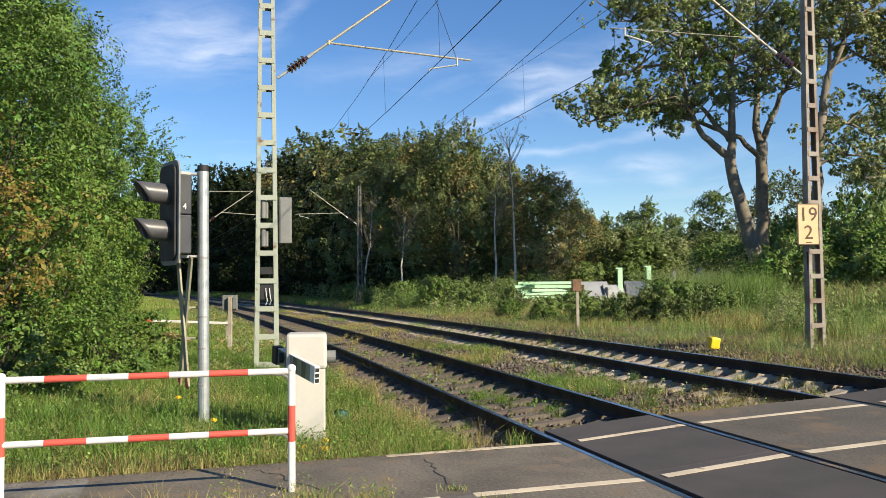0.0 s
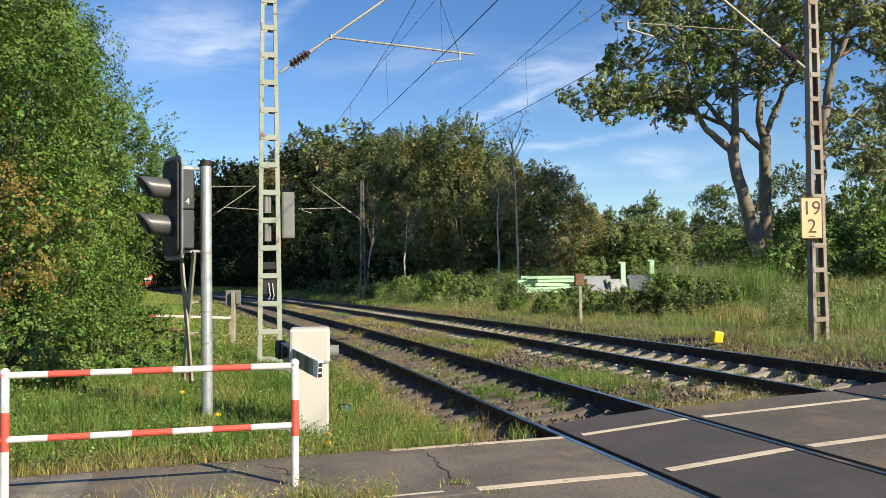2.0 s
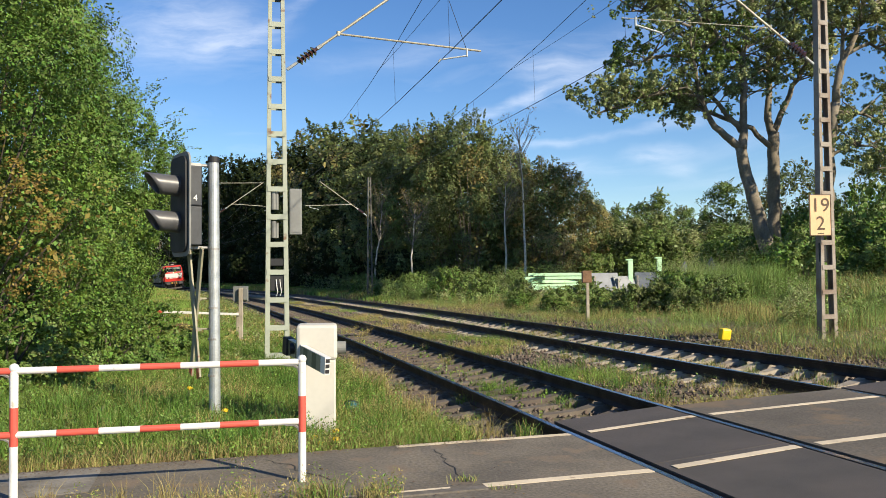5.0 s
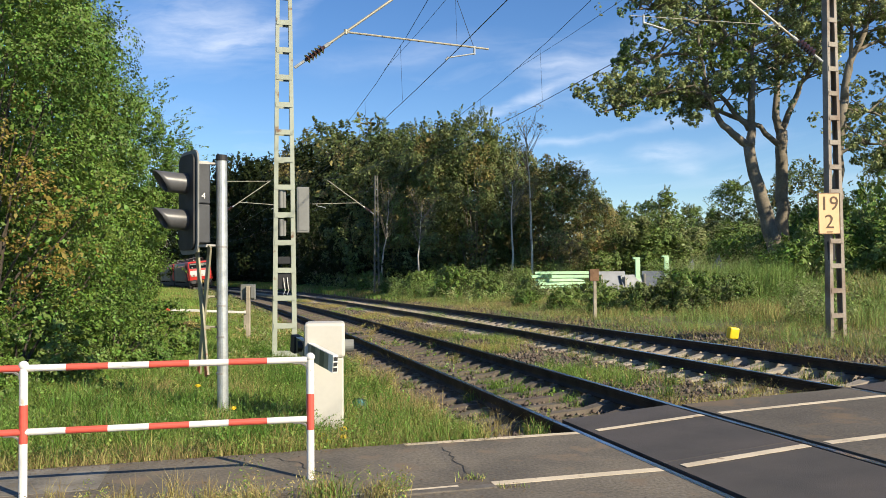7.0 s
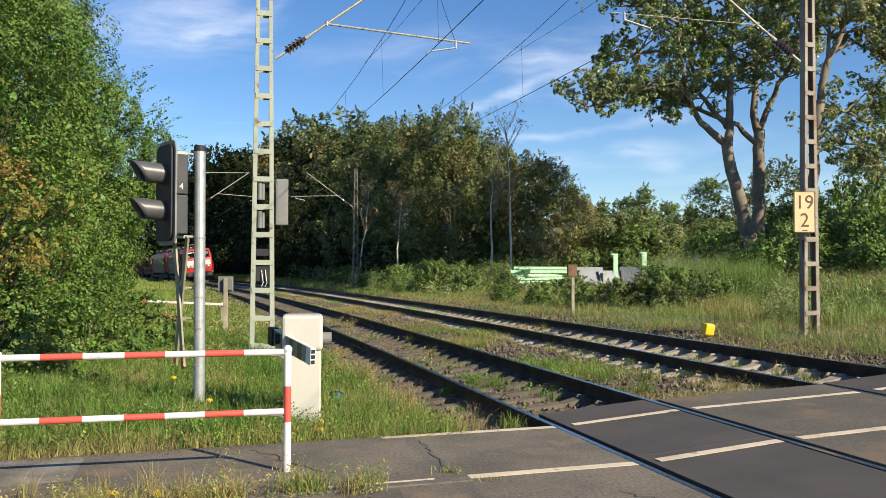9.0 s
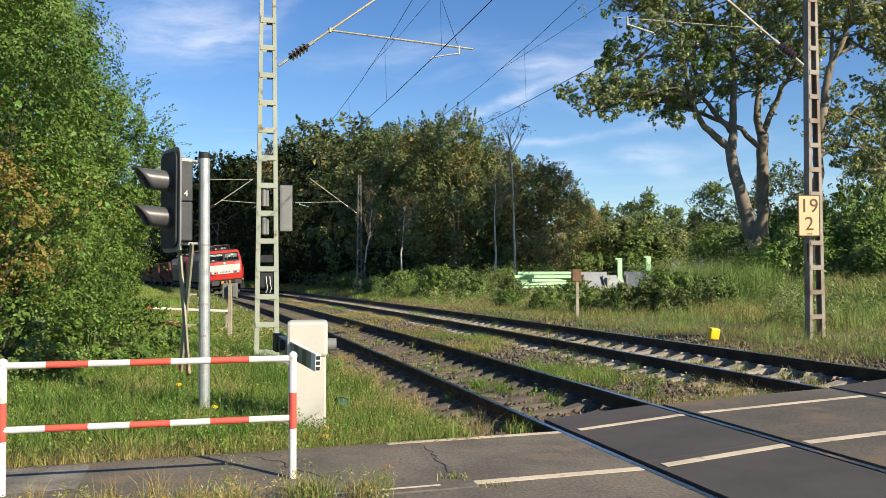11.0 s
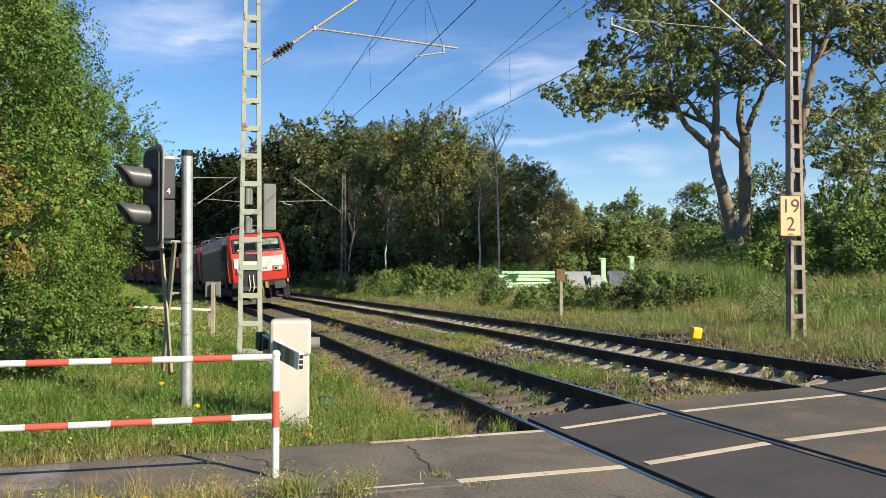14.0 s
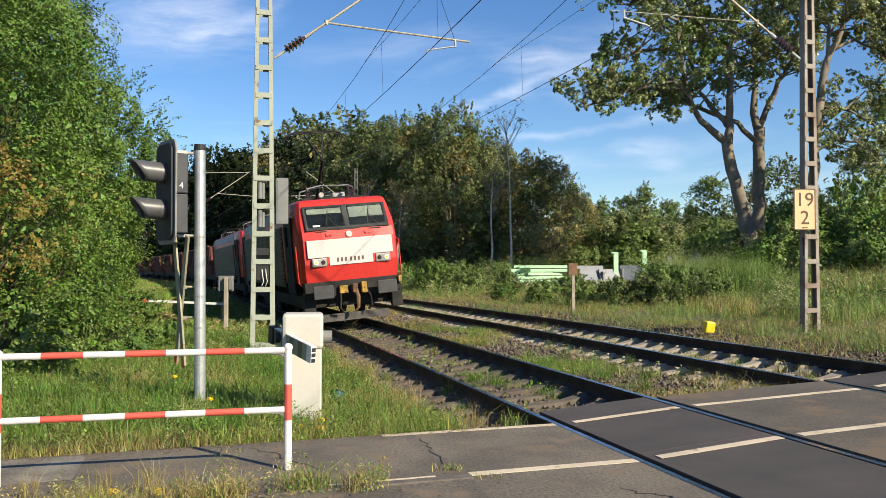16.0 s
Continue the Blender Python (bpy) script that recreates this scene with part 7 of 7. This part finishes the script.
def locomotive(raised):
    g = thing("locomotive", "red electric locomotive with a white front band", "locomotive", group="locomotives")
    bm = bmesh.new()
    zs = [0.9, 1.2, 1.5, 2.0, 2.3, 2.6, 2.9, 3.1, 3.25, 3.42, 3.5, 3.59, 3.66, 3.7]
    rings = [[bm.verts.new((x, y, rise(z))) for x, y in loco_ring(z)] for z in zs]
    n = len(rings[0])
    for a, b in zip(rings, rings[1:]):
        for i in range(n):
            bm.faces.new((a[i], a[(i + 1) % n], b[(i + 1) % n], b[i]))
    bm.faces.new(rings[0])
    bm.faces.new(rings[-1])
    bmesh.ops.recalc_face_normals(bm, faces=bm.faces[:])
    part("body", bm, "loco_red", g)
    part("underframe", new_box(-1.35, 1.35, -HALF + 0.4, HALF - 0.4, 0.55, 0.92, 0.05), "loco_dark", g)
    part("transformer", new_box(-1.25, 1.25, -2.6, 2.6, 0.25, 0.6, 0.06), "loco_dark", g)
    part("roof_deck", new_box(-1.0, 1.0, -7.9, 7.9, 3.60, 3.73, 0.02), "loco_dark", g)
    for sx in (-1, 1):
        side = part("louvre_panel", new_box(sx * 1.5 - 0.02, sx * 1.5 + 0.02, -6.6, 6.6, 1.15, 3.0, 0.004), "louvre", g, "ribbed grey metal side panel")
        for i in range(13):
            z = 1.22 + 0.138 * i
            part("rib", new_box(sx * 1.525 - 0.022, sx * 1.525 + 0.022, -6.55, 6.55, z, z + 0.07, 0.01), "louvre", side)
        part("roof_panel", new_box(-0.012, 0.012, -6.4, 6.4, -0.17, 0.17, 0.003, m=Matrix.Translation((sx * 1.435, 0, 3.37)) @ pose(0, 0, 0, 0, sx * -13, 0)), "roof_grey", g, "pale grey sloping roof panel")
        for yy in (-7.6, 7.6):
            # dark door plate puts the deep shade of the cab side into colour
            part("cab_door", new_box(sx * 1.492 - 0.012, sx * 1.492 + 0.012, yy - 0.95, yy + 0.55, 0.98, 3.2, 0.004), "loco_dark", g, "cab door, near-black to paint the shaded cab side")
            part("cab_side_window", new_box(sx * 1.495 - 0.012, sx * 1.495 + 0.012, yy - 0.26 - math.copysign(0.0, yy), yy + 0.26, 2.35, 2.95, 0.01), "cab_dark", g)
    for i, y in enumerate((-4.2, -1.8, 1.8, 4.2)):
        part("roof_box", new_box(-0.7, 0.7, y - 0.5, y + 0.5, 3.73, 3.87 + 0.05 * (i % 2), 0.03), "loco_dark", g)
    for end in (-1, 1):
        for x, y in ((-0.75, 7.4), (-0.2, 7.1), (0.5, 7.5), (0.8, 6.7), (-0.55, 6.5)):
            part("roof_insulator", insulator(bmesh.new(), (x, end * y, 3.71), (x, end * y, 4.03 + 0.05 * (x > 0)), 0.075, 4), "porcelain", g)
        part("busbar", path_tube(bmesh.new(), [(-0.75, end * 7.4, 4.05), (-0.3, end * 7.3, 4.13), (0.2, end * 7.45, 4.09), (0.5, end * 7.5, 4.09), (0.8, end * 6.7, 4.09)], [0.02] * 5, 6), "dull_steel", g)
        part("busbar", path_tube(bmesh.new(), [(-0.95, end * 7.0, 3.77), (-0.9, end * 7.0, 3.99), (-0.55, end * 6.5, 4.09), (-0.2, end * 7.1, 4.09)], [0.02] * 4, 6), "dull_steel", g)
        part("roof_valve", new_box(0.05, 0.45, end * 7.0 - 0.2, end * 7.0 + 0.2, 3.71, 3.91, 0.04), "dull_steel", g)
        part("horn", new_rod((-0.45, end * 7.75, 3.79), (-0.45, end * 8.15, 3.79), 0.03, 0.075, seg=12), "dull_steel", g)
    for y in (-3.2, -2.6, 2.6, 3.2):
        part("roof_insulator", insulator(bmesh.new(), (0.35, y, 3.73), (0.35, y, 4.13), 0.08, 4), "porcelain", g)
    part("busbar", path_tube(bmesh.new(), [(0.35, -5.2, 4.08), (0.35, -3.2, 4.16), (0.35, 0, 4.10), (0.35, 3.2, 4.16), (0.35, 5.2, 4.08)], [0.02] * 5, 6), "dull_steel", g)
    cab_front(g, 0)
    cab_front(g, 180)
    bogie(g, -4.95, 2.9, 0.62)
    bogie(g, 4.95, 2.9, 0.62)
    pantograph(g, -5.2, raised, 1)
    pantograph(g, 5.2, False, -1)
    return g


def wagon():
    g = thing("ore_wagon", "rusty red hopper wagon with ribbed sides", "wagon", group="ore wagons")
    L = 6.2
    part("hopper", prism(bmesh.new(), [(-1.5, 3.35), (-1.5, 2.0), (-1.05, 1.15), (1.05, 1.15), (1.5, 2.0), (1.5, 3.35), (1.38, 3.35), (1.38, 2.9), (-1.38, 2.9), (-1.38, 3.35)], -L + 0.5, L - 0.5), "wagon", g)
    part("end_wall", new_box(-1.42, 1.42, -L + 0.42, -L + 0.5, 1.3, 3.3, 0.01), "wagon", g)
    part("end_wall", new_box(-1.42, 1.42, L - 0.5, L - 0.42, 1.3, 3.3, 0.01), "wagon", g)
    for sx in (-1, 1):
        for i in range(9):
            y = -L + 0.7 + (2 * L - 1.4) * i / 8
            part("side_rib", new_box(sx * 1.53 - 0.04, sx * 1.53 + 0.04, y - 0.05, y + 0.05, 1.95, 3.3, 0.01), "wagon", g)
        part("top_rail", new_box(sx * 1.53 - 0.05, sx * 1.53 + 0.05, -L + 0.45, L - 0.45, 3.27, 3.4, 0.01), "wagon", g)
        for y in (-L, L):
            part("buffer", rod(new_rod((sx * 0.875, math.copysign(L, y), 1.05), (sx * 0.875, math.copysign(L + 0.45, y), 1.05), 0.1, seg=12), (sx * 0.875, math.copysign(L + 0.45, y), 1.05), (sx * 0.875, math.copysign(L + 0.52, y), 1.05), 0.23, seg=16), "loco_dark", g)
    part("frame", new_box(-1.2, 1.2, -L, L, 0.85, 1.15, 0.02), "loco_dark", g)
    bogie(g, -4.2, 1.8, 0.46)
    bogie(g, 4.2, 1.8, 0.46)
    return g


def build_train():
    a, b = locomotive(True), locomotive(False)
    train.append((a, 9.79, 9.9))
    train.append((b, 9.79 + 19.6, 9.9))
    w = wagon()
    for i in range(7):
        train.append((w if i == 0 else copy_thing(w, Matrix.Identity(4)), 39.3 + 13.5 * i + 6.7, 8.4))


build_train()


def motions():
    for ob, back, base in train:
        walk(ob, vehicle_rows(back, base, FRONT))


motions()
